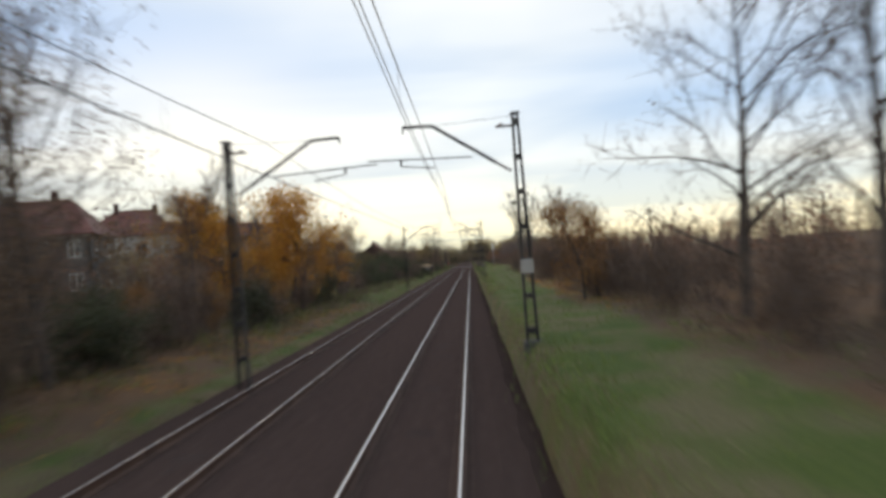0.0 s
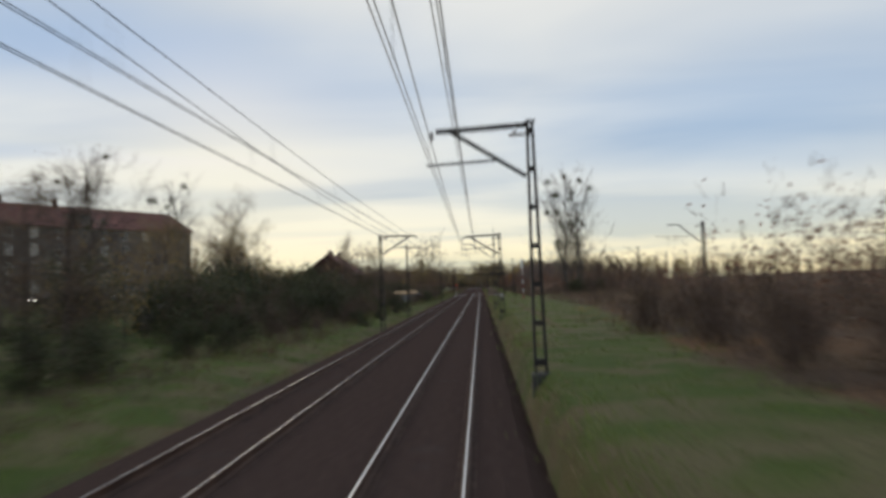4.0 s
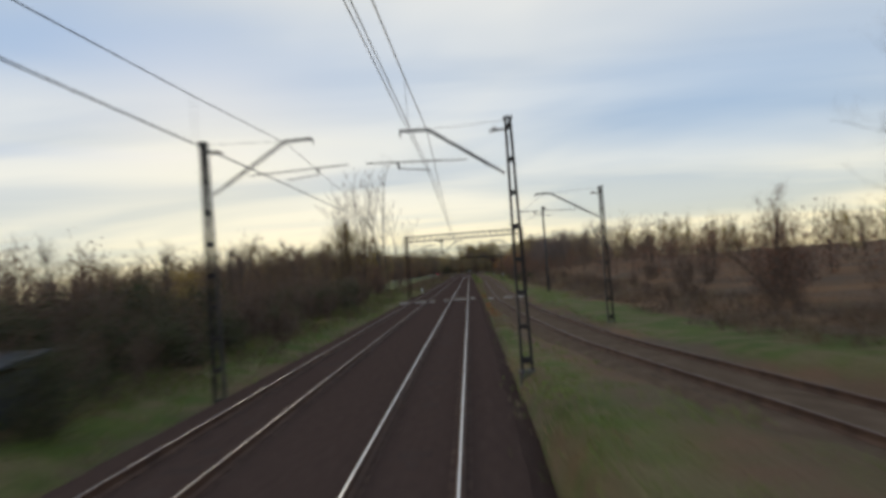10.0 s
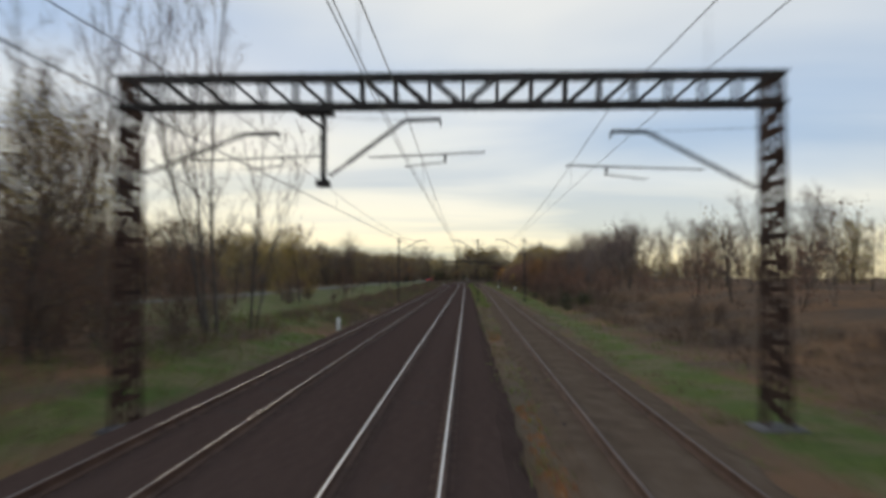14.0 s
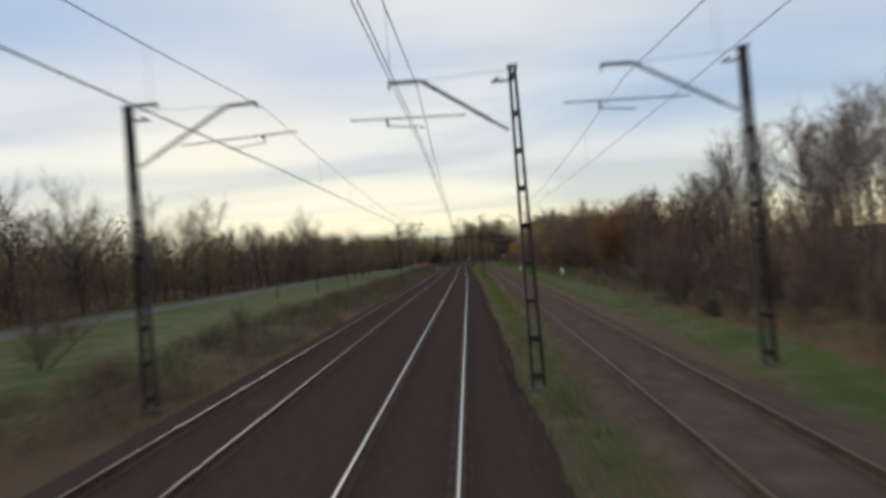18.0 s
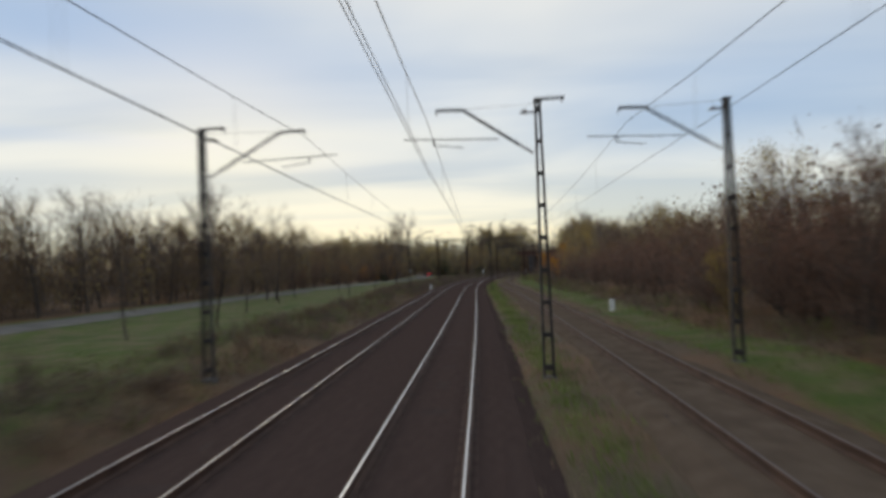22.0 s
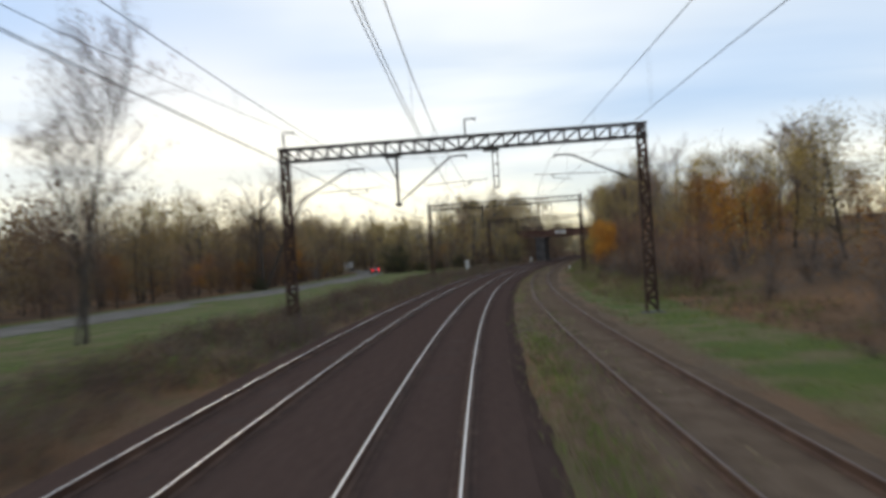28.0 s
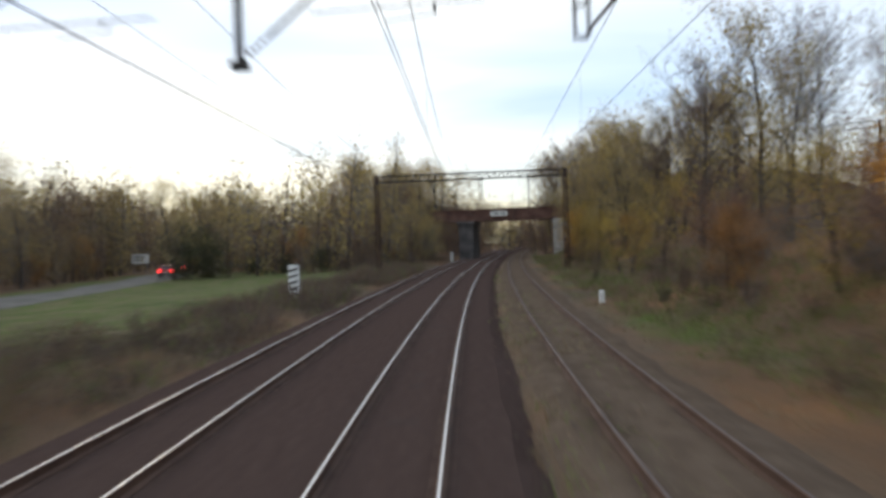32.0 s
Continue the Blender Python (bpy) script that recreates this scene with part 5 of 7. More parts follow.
def house(name, m, w, d, eave, ridge, wall, floors, per_floor, label, hip=0.0, chimneys=(), gable_wall=True, dormers=(), win=(1.1, 1.5), lit=()):
    t = thing(name, label, "house", "", "")
    t.matrix_basis = m
    fh = eave / floors
    rnd = random.Random(len(label))
    spots = [(-w / 2 + w * (i + 0.5) / per_floor, 0.9 + fh * f, win[0], win[1]) for f in range(floors) for i in range(per_floor)]
    part("front_wall", pierced_wall(-w / 2, w / 2, 0, -1.5, eave, 0.35, spots), wall, t)
    for i, (x, z, a, b) in enumerate(spots):
        window(t, x, 0.06, z, a, b, curtain=rnd.random() < 0.45)
    side_n = max(1, int(d / 4))
    for sx in (-1, 1):
        s_sp = [(-d / 2 + d * (i + 0.5) / side_n, 0.9 + fh * f, win[0], win[1]) for f in range(floors) for i in range(side_n)]
        holder = new("side_wall", pierced_wall(-d / 2, d / 2 - 0.36, 0, -1.5, eave, 0.35, s_sp).mesh("side_wall", wall))
        holder.parent = t
        holder.matrix_basis = pose(sx * w / 2, d / 2, 0, 0, 0, 90 * sx)
        for x, z, a, b in s_sp:
            window(holder, x, 0.06, z, a, b, curtain=rnd.random() < 0.45)
        if not hip:
            part("gable", Shape().add([(sx * w / 2, 0, eave), (sx * w / 2, d, eave), (sx * w / 2, d / 2, ridge - 0.12), (sx * (w / 2 - 0.3), 0, eave), (sx * (w / 2 - 0.3), d, eave), (sx * (w / 2 - 0.3), d / 2, ridge - 0.12)], [(0, 1, 2), (5, 4, 3), (0, 3, 4, 1), (1, 4, 5, 2), (2, 5, 3, 0)]), wall, t)
    part("back_wall", Shape().box(-w / 2, w / 2, d - 0.3, d, -1.5, eave), wall, t)
    part("eaves_band", Shape().box(-w / 2 - 0.06, w / 2 + 0.06, -0.08, -0.004, eave - 0.3, eave - 0.02), CONCRETE, t)
    gable_roof(t, -w / 2, w / 2, 0, d, eave, ridge, hip, rows=10)
    for x, y, top in chimneys:
        chimney(t, x, y, eave + (ridge - eave) * 0.5, top)
    for x in dormers:
        dm = part("dormer", Shape().box(x - 1.2, x + 1.2, 0.3, d * 0.3, eave + 0.2, eave + 2.1), wall, t)
        part("dormer_roof", Shape().add([(x - 1.4, 0.1, eave + 2.1), (x + 1.4, 0.1, eave + 2.1), (x + 1.4, d * 0.38, eave + 2.5), (x - 1.4, d * 0.38, eave + 2.5), (x - 1.4, 0.1, eave + 2.25), (x + 1.4, 0.1, eave + 2.25), (x + 1.4, d * 0.38, eave + 2.65), (x - 1.4, d * 0.38, eave + 2.65)], [(3, 2, 1, 0), (4, 5, 6, 7), (0, 1, 5, 4), (1, 2, 6, 5), (2, 3, 7, 6), (3, 0, 4, 7)]), ROOF, dm)
        part("dormer_window", Shape().box(x - 0.5, x + 0.5, 0.27, 0.296, eave + 0.7, eave + 1.8), GLASS, dm)
    return t


def facing(s, side, z, turn):
    """Pose of a house whose front looks back along the line, turned by turn degrees."""
    x, y, a = place(s, side)
    return pose(x, y, z, 0, 0, turn)


house("villa", facing(86, -40.5, 1.7, 16), 10.5, 9.0, 7.2, 10.6, PALE_WALL, 2, 4, "pale rendered villa with a red tiled hipped roof", hip=3.0, chimneys=((-2.0, 4.0, 11.4), (2.5, 5.0, 11.2)), win=(1.2, 1.6))
house("villa", facing(62, -38.5, 1.8, 14), 11.0, 9.0, 6.0, 9.6, GREY_WALL, 2, 4, "grey rendered house with a dark red roof behind trees", hip=2.5, chimneys=((1.5, 4.5, 10.4),))
house("apartment_building", facing(166, -62, 2.9, 62), 60.0, 12.0, 10.4, 14.0, GREY_WALL, 4, 17, "long dark apartment building with pale windows and red roof", chimneys=((-20, 6, 15.2), (-14, 5, 15.2), (-6, 6, 15.1), (2, 6, 15.2), (10, 6, 15.2)), dormers=(-16.0, -3.0, 11.0), win=(1.2, 1.7))
bh = house("brick_house", facing(207.2, -22.0, 0.4, 90), 12.4, 8.6, 5.2, 8.6, BRICK, 2, 4, "dark red brick house with a red tile gable roof", chimneys=((-4.0, 4.3, 9.3), (-2.6, 4.3, 9.1), (4.4, 4.3, 9.2)), win=(0.9, 1.4))
# courses of brick on the front of the brick house
course = Shape().box(-0.24, 0.24, -0.016, 0.0, 0.0, 0.14)
BRICK_MESH = course.mesh("brick", BRICK)
rb = random.Random(3)
for i in range(280):
    part("brick", BRICK_MESH, None, bh, m=pose(5.9 - (i % 12) * 0.52 - 0.26 * ((i // 12) % 2), -0.004, 0.3 + (i // 12) * 0.25))

shed = thing("shed", "low grey sheet-metal shed with a rust-orange roof among weeds", "shed")
shg = ground_z(192, -11.5)
shed.matrix_basis = stand(190.5, -11.4, shg, 8)
part("front_wall", pierced_wall(-1.9, 1.9, -1.8, -0.2, 1.55, 0.08, [(0.2, -0.1, 0.8, 1.0)]), SHEET, shed)
part("side_wall", Shape().box(1.82, 1.9, -1.72, 2.6, -0.2, 1.55), SHEET, shed)
part("side_wall", Shape().box(-1.9, -1.82, -1.72, 2.6, -0.2, 1.55), SHEET, shed)
part("back_wall", Shape().box(-1.82, 1.82, 2.52, 2.6, -0.2, 1.55), SHEET, shed)
# near-black sheet behind the opening, standing in for the unlit inside
part("dark_doorway", Shape().box(-0.2, 0.6, -1.70, -1.68, -0.2, 0.9), TIN_DARK, shed)
part("roof_sheet", Shape().add([(-2.1, -2.0, 1.56), (2.1, -2.0, 1.6), (2.1, 2.8, 2.0), (-2.1, 2.8, 2.0), (-2.1, -2.0, 1.64), (2.1, -2.0, 1.68), (2.1, 2.8, 2.08), (-2.1, 2.8, 2.08)], [(3, 2, 1, 0), (4, 5, 6, 7), (0, 1, 5, 4), (1, 2, 6, 5), (2, 3, 7, 6), (3, 0, 4, 7)]), TARP, shed)
for x, y, z, w, d, h in ((-1.5, -2.3, 0.0, 1.3, 0.9, 1.15), (0.1, -2.25, 0.0, 1.0, 0.7, 0.9), (-2.5, -1.4, 0.0, 1.0, 1.1, 0.95)):
    heap = Shape()
    rings, ns = 5, 10
    for i in range(rings):
        u = i / (rings - 1)
        for j in range(ns):
            a_ = 2 * math.pi * j / ns
            k_ = math.cos(u * 1.35) * (1 + 0.14 * math.sin(3 * a_ + 2 * x) + 0.08 * math.sin(7 * a_))
            heap.v.append((w * 0.5 * k_ * math.cos(a_), d * 0.5 * k_ * math.sin(a_), h * math.sin(u * 1.5) * (1 + 0.06 * math.sin(5 * a_))))
    for i in range(rings - 1):
        for j in range(ns):
            heap.f.append((i * ns + j, i * ns + (j + 1) % ns, (i + 1) * ns + (j + 1) % ns, (i + 1) * ns + j))
            heap.k.append(0)
    heap.f.append(tuple(range((rings - 1) * ns, rings * ns)))
    heap.k.append(0)
    solid("covered_heap", heap, CONCRETE, "heap under a crumpled pale tarpaulin beside the shed", "heap", stand(190.5, -11.4, shg, 8) @ Matrix.Translation((x, y, z - 0.1)), "covered heaps", smooth=True)
lean = thing("lean_to", "dark tarred lean-to beside the shed", "shed")
lean.matrix_basis = stand(196.5, -11.2, shg, 6)
part("front_wall", Shape().box(-1.6, 1.6, -1.7, -1.6, -0.2, 1.3), TIN_DARK, lean)
part("side_wall", Shape().box(1.5, 1.6, -1.6, 2.4, -0.2, 1.25), TIN_DARK, lean)
part("roof_sheet", Shape().add([(-1.8, -1.9, 1.3), (1.8, -1.9, 1.25), (1.8, 2.6, 1.55), (-1.8, 2.6, 1.6), (-1.8, -1.9, 1.38), (1.8, -1.9, 1.33), (1.8, 2.6, 1.63), (-1.8, 2.6, 1.68)], [(3, 2, 1, 0), (4, 5, 6, 7), (0, 1, 5, 4), (1, 2, 6, 5), (2, 3, 7, 6), (3, 0, 4, 7)]), TIN_DARK, lean)
bin_ = thing("rain_barrel", "dented pale plastic barrel by the bushes", "barrel")
bin_.matrix_basis = stand(13.5, -9.6, ground_z(13.5, -9.6))
part("body", Shape().tube((0, 0, -0.1), (0, 0, 0.45), 0.29, 0.32, n=16).tube((0, 0, 0.45), (0, 0, 0.95), 0.32, 0.28, n=16), SHEET, bin_)
part("lid", Shape().tube((0, 0, 0.953), (0, 0, 1.0), 0.30, 0.27, n=16), CONCRETE, bin_)

# parked cars before the apartment building
for s, side, paint, lit in ((128, -43, CAR_RED, False), (133, -44.5, CAR_PALE, False), (146, -43.5, CAR_DARK, True), (160, -42.5, CAR_PALE, True)):
    x, y, a = place(s, side)
    c = car(pose(x, y, ground_z(s, side), 0, 0, 150 if lit else 60), paint, not lit and False, "car in the street before the apartment building")

# ---------------------------------------------------------------- trees and shrubs


def grow(seed, height, spread, trunk, limbs, twigs, bare_to=0.25, up=0.6, fork=0, fine=2, lean=1.0):
    """Trunk and limbs as bars (from, to, radius, radius), twigs as thin strips (from, to), and their ends."""
    r = np.random.default_rng(seed)
    bars, strips, ends = [], [], []

    def wander(p, d, length, n, bend):
        pts = [np.array(p, float)]
        d = np.array(d, float)
        d /= np.linalg.norm(d)
        for _ in range(n):
            d = d + r.normal(0, bend, 3)
            d /= np.linalg.norm(d)
            pts.append(pts[-1] + d * length / n)
        return pts

    def lay(pts, r0, r1):
        n = len(pts) - 1
        for i in range(n):
            bars.append((pts[i], pts[i + 1], r0 + (r1 - r0) * i / n, r0 + (r1 - r0) * (i + 1) / n))
    stems = [((0, 0, -0.3), (r.normal(0, 0.05), r.normal(0, 0.05), 1), height * 0.96, trunk)]
    for _ in range(fork):
        w = r.uniform(0, 6.28)
        k = r.uniform(0.25, 0.6) * lean
        stems.append(((0.2 * math.cos(w), 0.2 * math.sin(w), -0.3), (k * math.cos(w), k * math.sin(w), 1), height * r.uniform(0.65, 0.95), trunk * 0.75))
    for base, d, h, tr in stems:
        pts = wander(base, d, h, 7, 0.07)
        lay(pts, tr, tr * 0.12)
        for i in range(limbs):
            u = bare_to + (0.98 - bare_to) * (i + r.uniform(0, 0.9)) / limbs
            k = min(len(pts) - 2, int(u * (len(pts) - 1)))
            p = pts[k] + (pts[k + 1] - pts[k]) * (u * (len(pts) - 1) - k)
            w = r.uniform(0, 6.28)
            q = (u - bare_to) / (1 - bare_to)
            reach = spread * (0.35 + 0.65 * math.sin(math.pi * min(1.0, q * 0.85 + 0.16))) * r.uniform(0.65, 1.15)
            rise = up + 0.5 * q
            lp = wander(p, (math.cos(w), math.sin(w), rise), reach * math.hypot(1, rise) * 0.9, 4, 0.2)
            lay(lp, max(0.012, tr * 0.34 * (1 - q * 0.6)), 0.008)
            for j in range(twigs):
                v = r.uniform(0.2, 0.999) * 4
                kk = int(v)
                tp = lp[kk] + (lp[kk + 1] - lp[kk]) * (v - kk)
                td = lp[kk + 1] - lp[kk]
                td = td / (np.linalg.norm(td) + 1e-9) + r.normal(0, 0.55, 3) + np.array([0, 0, 0.25 * up])
                td /= np.linalg.norm(td)
                te = tp + td * reach * r.uniform(0.2, 0.5)
                strips.append((tp, te))
                ends.append(te)
                for _ in range(fine):
                    m = tp + (te - tp) * r.uniform(0.2, 0.95)
                    fd = td + r.normal(0, 0.6, 3) + np.array([0, 0, 0.2 * up])
                    fe = m + fd / np.linalg.norm(fd) * reach * r.uniform(0.1, 0.28)
                    strips.append((m, fe))
                    ends.append(fe)
    return bars, strips, np.array(ends), r


def quads(centre_, u, v):
    return np.stack([centre_ - u, centre_ + v, centre_ + u, centre_ - v], 1)


def leaf_quads(points, r, size, per, scatter):
    c = np.repeat(points, per, axis=0)
    c = c + r.normal(0, scatter, c.shape)
    n = len(c)
    u = r.normal(0, 1, (n, 3))
    u /= np.linalg.norm(u, axis=1)[:, None]
    v = np.cross(u, r.normal(0, 1, (n, 3)))
    v /= np.linalg.norm(v, axis=1)[:, None] + 1e-9
    s = size * r.uniform(0.55, 1.3, (n, 1))
    return quads(c, u * s, v * s * 0.6)


def strip_quads(strips, r, width):
    a, b = np.array([s[0] for s in strips]), np.array([s[1] for s in strips])
    d = b - a
    v = np.cross(d, r.normal(0, 1, d.shape))
    v /= np.linalg.norm(v, axis=1)[:, None] + 1e-9
    v *= width
    return np.stack([a - v, a + v, b + v * 0.4, b - v * 0.4], 1)


def quad_mesh(name, sets, mats):
    """One mesh of loose quads; sets: arrays (n, 4, 3), one for each material."""
    co = np.concatenate([q.reshape(-1, 3) for q in sets])
    n = len(co) // 4
    me = bpy.data.meshes.new(name)
    me.vertices.add(n * 4)
    me.vertices.foreach_set("co", co.ravel())
    me.loops.add(n * 4)
    me.loops.foreach_set("vertex_index", np.arange(n * 4))
    me.polygons.add(n)
    me.polygons.foreach_set("loop_start", np.arange(0, n * 4, 4))
    me.polygons.foreach_set("loop_total", np.full(n, 4))
    for m in mats:
        me.materials.append(m)
    me.polygons.foreach_set("material_index", np.repeat(np.arange(len(sets)), [len(q) for q in sets]))
    me.update(calc_edges=True)
    return me


KINDS, FAR = {}, {}


def shoots(ends, r, count, length, width, droop=0.0):
    """Fine upright shoots that fill the inside of a crown; ends: the tips of its twigs."""
    c = ends[r.choice(len(ends), count)] * np.concatenate([r.uniform(0.25, 0.98, (count, 1)).repeat(2, 1), r.uniform(0.3, 0.98, (count, 1))], 1)
    d = np.concatenate([c[:, :2] * 0.22 + r.normal(0, 0.35, (count, 2)), np.full((count, 1), 1.0 - droop)], 1)
    d /= np.linalg.norm(d, axis=1)[:, None]
    q = c + d * length * r.uniform(0.4, 1.0, (count, 1))
    c[:, 2] = np.maximum(c[:, 2], 0.0)
    return strip_quads(list(zip(c, q)), r, width)


def kind_of_tree(key, name, label, category, seeds, height, spread, trunk, limbs, twigs, leaf, size=0.1, per=3, scatter=0.2, bark=BARK, balls=0, thin=1.0, twig_w=0.008, clumps=150, fill=0, fill_len=0.6, fill_w=0.009, twig=TWIG, **kw):
    """fill: how many fine shoots thicken the crown."""
    KINDS[key] = []
    for sd in seeds:
        bars, strips, ends, r = grow(sd, height, spread, trunk, limbs, twigs, **kw)
        sh = Shape()
        for p, q, a, b in bars:
            sh.tube(p, q, a, b, n=6 if a > 0.05 else 3, cap=False)
        pick = ends[r.random(len(ends)) < thin]
        sets = [strip_quads(strips, r, twig_w), leaf_quads(pick, r, size, per, scatter)]
        if fill:
            sets[0] = np.concatenate([sets[0], shoots(ends, r, fill, fill_len, fill_w)])
        crown = quad_mesh("crown", sets, [twig, leaf])
        ball = None
        if balls:
            top = ends[ends[:, 2] > height * 0.38]
            at_ = top[r.choice(len(top), balls, replace=False)]
            ball = quad_mesh("mistletoe", [np.concatenate([leaf_quads(np.repeat(a[None] * 1.0, 110, 0) + r.normal(0, 0.17, (110, 3)) * r.uniform(0.8, 1.7), r, 0.08, 2, 0.05) for a in at_])], [LEAF_DARK])
        KINDS[key].append((name, label, category, sh.mesh("trunk", bark), crown, ball))
    # a thinner model of the same kind for the distance: fewer twigs, coarser shoots and leaves
    bars, strips, ends, r = grow(seeds[0], height, spread, trunk, max(4, limbs // 2), max(2, twigs // 3), **{**kw, "fine": 1})
    stem = np.concatenate([strip_quads([(p, q)], r, a) for p, q, a, b in bars if a > min(0.03, trunk * 0.5)])
    pick = ends[r.choice(len(ends), clumps)] * (r.uniform(0.45, 0.95, (clumps, 1)) * np.array([1, 1, 1.0]) + np.array([0, 0, 0.03]))
    clump = 0.014 * height + 0.045
    wisps = shoots(ends, r, max(30, clumps // 3), height * 0.1 + 0.2, 0.02 + height * 0.002)
    FAR[key] = ([stem, np.concatenate([strip_quads(strips, r, twig_w * 2.0), wisps]), leaf_quads(pick, r, clump, 1, clump * 3.0)], [bark, twig, leaf])


kind_of_tree("spreading", "old_spreading_tree", "old wide-spreading bare tree with heavy limbs", "tree", (91,), 15.5, 6.6, 0.34, 11, 12, LEAF_HAZEL, size=0.05, per=2, scatter=0.25, thin=0.8, up=0.75, bare_to=0.36, fork=2, fine=4, twig_w=0.012, clumps=60, balls=2, fill=300, fill_len=1.0, fill_w=0.01)
kind_of_tree("poplar", "poplar_tree", "tall bare poplar with dark balls of mistletoe", "tree", (1, 2, 3), 17.0, 3.7, 0.17, 34, 13, LEAF_BROWN, size=0.05, per=1, scatter=0.1, bark=PALE_BARK, balls=9, thin=0.3, up=2.0, bare_to=0.2, fork=1, fine=4, lean=0.4, twig_w=0.007, clumps=20, fill=260, fill_len=1.1, fill_w=0.005, twig=TWIG_GREY)
kind_of_tree("grey", "grey_twig_tree", "slender bare tree with a haze of grey-brown twigs", "tree", (5, 6, 7), 11.0, 2.4, 0.075, 22, 9, LEAF_MAUVE, size=0.045, per=2, scatter=0.2, bark=PALE_BARK, thin=0.9, up=1.6, bare_to=0.42, lean=0.5, fork=1, fine=4, twig_w=0.006, clumps=60, fill=250, fill_len=0.9, fill_w=0.006, twig=TWIG_GREY)
kind_of_tree("bare", "bare_tree", "leafless tree with fine dark twigs", "tree", (11, 12, 13), 9.0, 3.4, 0.16, 24, 13, LEAF_BROWN, size=0.045, per=1, scatter=0.12, thin=0.3, up=0.85, bare_to=0.2, fine=5, twig_w=0.008, clumps=50, fill=500, fill_len=0.6, fill_w=0.006)
kind_of_tree("aspen", "slim_bare_tree", "slim upright tree with thin bare branches", "tree", (8, 9), 11.0, 1.9, 0.075, 18, 7, LEAF_BROWN, size=0.045, per=1, scatter=0.12, bark=PALE_BARK, thin=0.4, up=2.4, bare_to=0.12, lean=0.5, fork=1, fine=3, twig_w=0.007, clumps=30, fill=120, fill_len=0.9, fill_w=0.006)
kind_of_tree("orange", "autumn_tree", "small tree with bright orange autumn leaves", "tree", (21, 22, 23), 8.0, 3.0, 0.15, 22, 9, LEAF_ORANGE, size=0.085, per=9, scatter=0.34, up=0.7, bare_to=0.2)
kind_of_tree("maple", "autumn_maple", "young maple with a round crown of bright orange leaves", "tree", (25, 26), 6.4, 1.9, 0.1, 20, 8, LEAF_ORANGE, size=0.075, per=8, scatter=0.3, up=0.55, bare_to=0.38)
kind_of_tree("amber", "amber_tree", "small tree full of dull amber leaves", "tree", (27, 28), 5.4, 1.7, 0.09, 18, 8, LEAF_AMBER, size=0.042, per=18, scatter=0.28, up=0.8, bare_to=0.12, fill=350, fill_len=0.5)
kind_of_tree("brown", "brown_tree", "tree with thinning brown autumn leaves", "tree", (31, 32, 33, 34), 9.0, 2.9, 0.14, 20, 8, LEAF_BROWN, size=0.048, per=7, scatter=0.28, up=0.75, bare_to=0.1, thin=0.9, fine=3, clumps=280, fill=700, fill_len=0.8, fill_w=0.01)
kind_of_tree("rust", "rust_tree", "dense young tree with rust-red leaves", "tree", (41, 42, 43), 7.0, 2.3, 0.08, 12, 8, LEAF_RUST, size=0.045, per=7, scatter=0.24, up=1.2, bare_to=0.04, fork=2, thin=0.9, clumps=180, fill=800, fill_len=0.8, fill_w=0.01)
kind_of_tree("olive", "olive_tree", "broad tree with olive green and brown leaves", "tree", (51, 52, 53), 10.0, 3.6, 0.19, 22, 9, LEAF_OLIVE, size=0.07, per=9, scatter=0.4, up=0.8, bare_to=0.1, clumps=260, fill=500, fill_len=0.8, fill_w=0.009, twig=TWIG_GREY)
kind_of_tree("yellow", "yellow_green_tree", "tree with yellow-green autumn leaves", "tree", (61, 62), 8.5, 2.8, 0.14, 22, 9, LEAF_YELLOW, size=0.06, per=7, scatter=0.3, up=0.9, bare_to=0.1, fill=300)
kind_of_tree("young", "young_tree", "young roadside tree with slim trunk and thin brown crown", "tree", (71, 72, 73), 6.0, 2.0, 0.08, 16, 8, LEAF_BROWN, size=0.05, per=4, scatter=0.24, up=1.0, bare_to=0.3, fill=250, fill_len=0.5, fill_w=0.007)
kind_of_tree("brush", "brown_shrub", "dense thicket of bare brown stems", "shrub", (81, 82, 83, 84), 3.0, 1.6, 0.025, 6, 5, LEAF_BROWN, size=0.04, per=3, scatter=0.3, bark=TWIG, up=1.2, bare_to=0.02, fork=3, fine=2, twig_w=0.009, clumps=70, fill=650, fill_len=0.75, fill_w=0.009)
kind_of_tree("hazel", "round_tree", "broad tree with a round crown of hazel-brown leaves", "tree", (35, 36, 37), 9.0, 3.9, 0.17, 24, 9, LEAF_HAZEL, size=0.062, per=8, scatter=0.36, up=0.5, bare_to=0.14, thin=0.9, fine=3, clumps=280, fill=400, fill_len=0.6, fill_w=0.009, twig=TWIG_GREY)
kind_of_tree("pale", "grey_shrub", "thicket of grey-brown stems with faded leaves", "shrub", (85, 86, 87), 3.0, 1.6, 0.025, 6, 5, LEAF_AMBER, size=0.042, per=3, scatter=0.3, bark=TWIG_GREY, up=1.1, bare_to=0.02, fork=3, fine=2, twig_w=0.009, clumps=70, fill=600, fill_len=0.7, fill_w=0.009, twig=TWIG_GREY)
kind_of_tree("dark", "dark_bush", "dark green evergreen bush", "shrub", (91, 92), 2.6, 1.5, 0.05, 7, 6, LEAF_DARK, size=0.065, per=7, scatter=0.26, up=0.6, bare_to=0.0, fork=3, fill=250, fill_len=0.5)
kind_of_tree("weed", "dry_weeds", "low tangle of brown bramble and dry weeds", "shrub", (95, 96, 97), 0.95, 0.75, 0.01, 4, 5, LEAF_BROWN, size=0.032, per=3, scatter=0.15, bark=TWIG, up=0.8, bare_to=0.0, fork=4, fine=2, twig_w=0.005, fill=160, fill_len=0.35, fill_w=0.005)

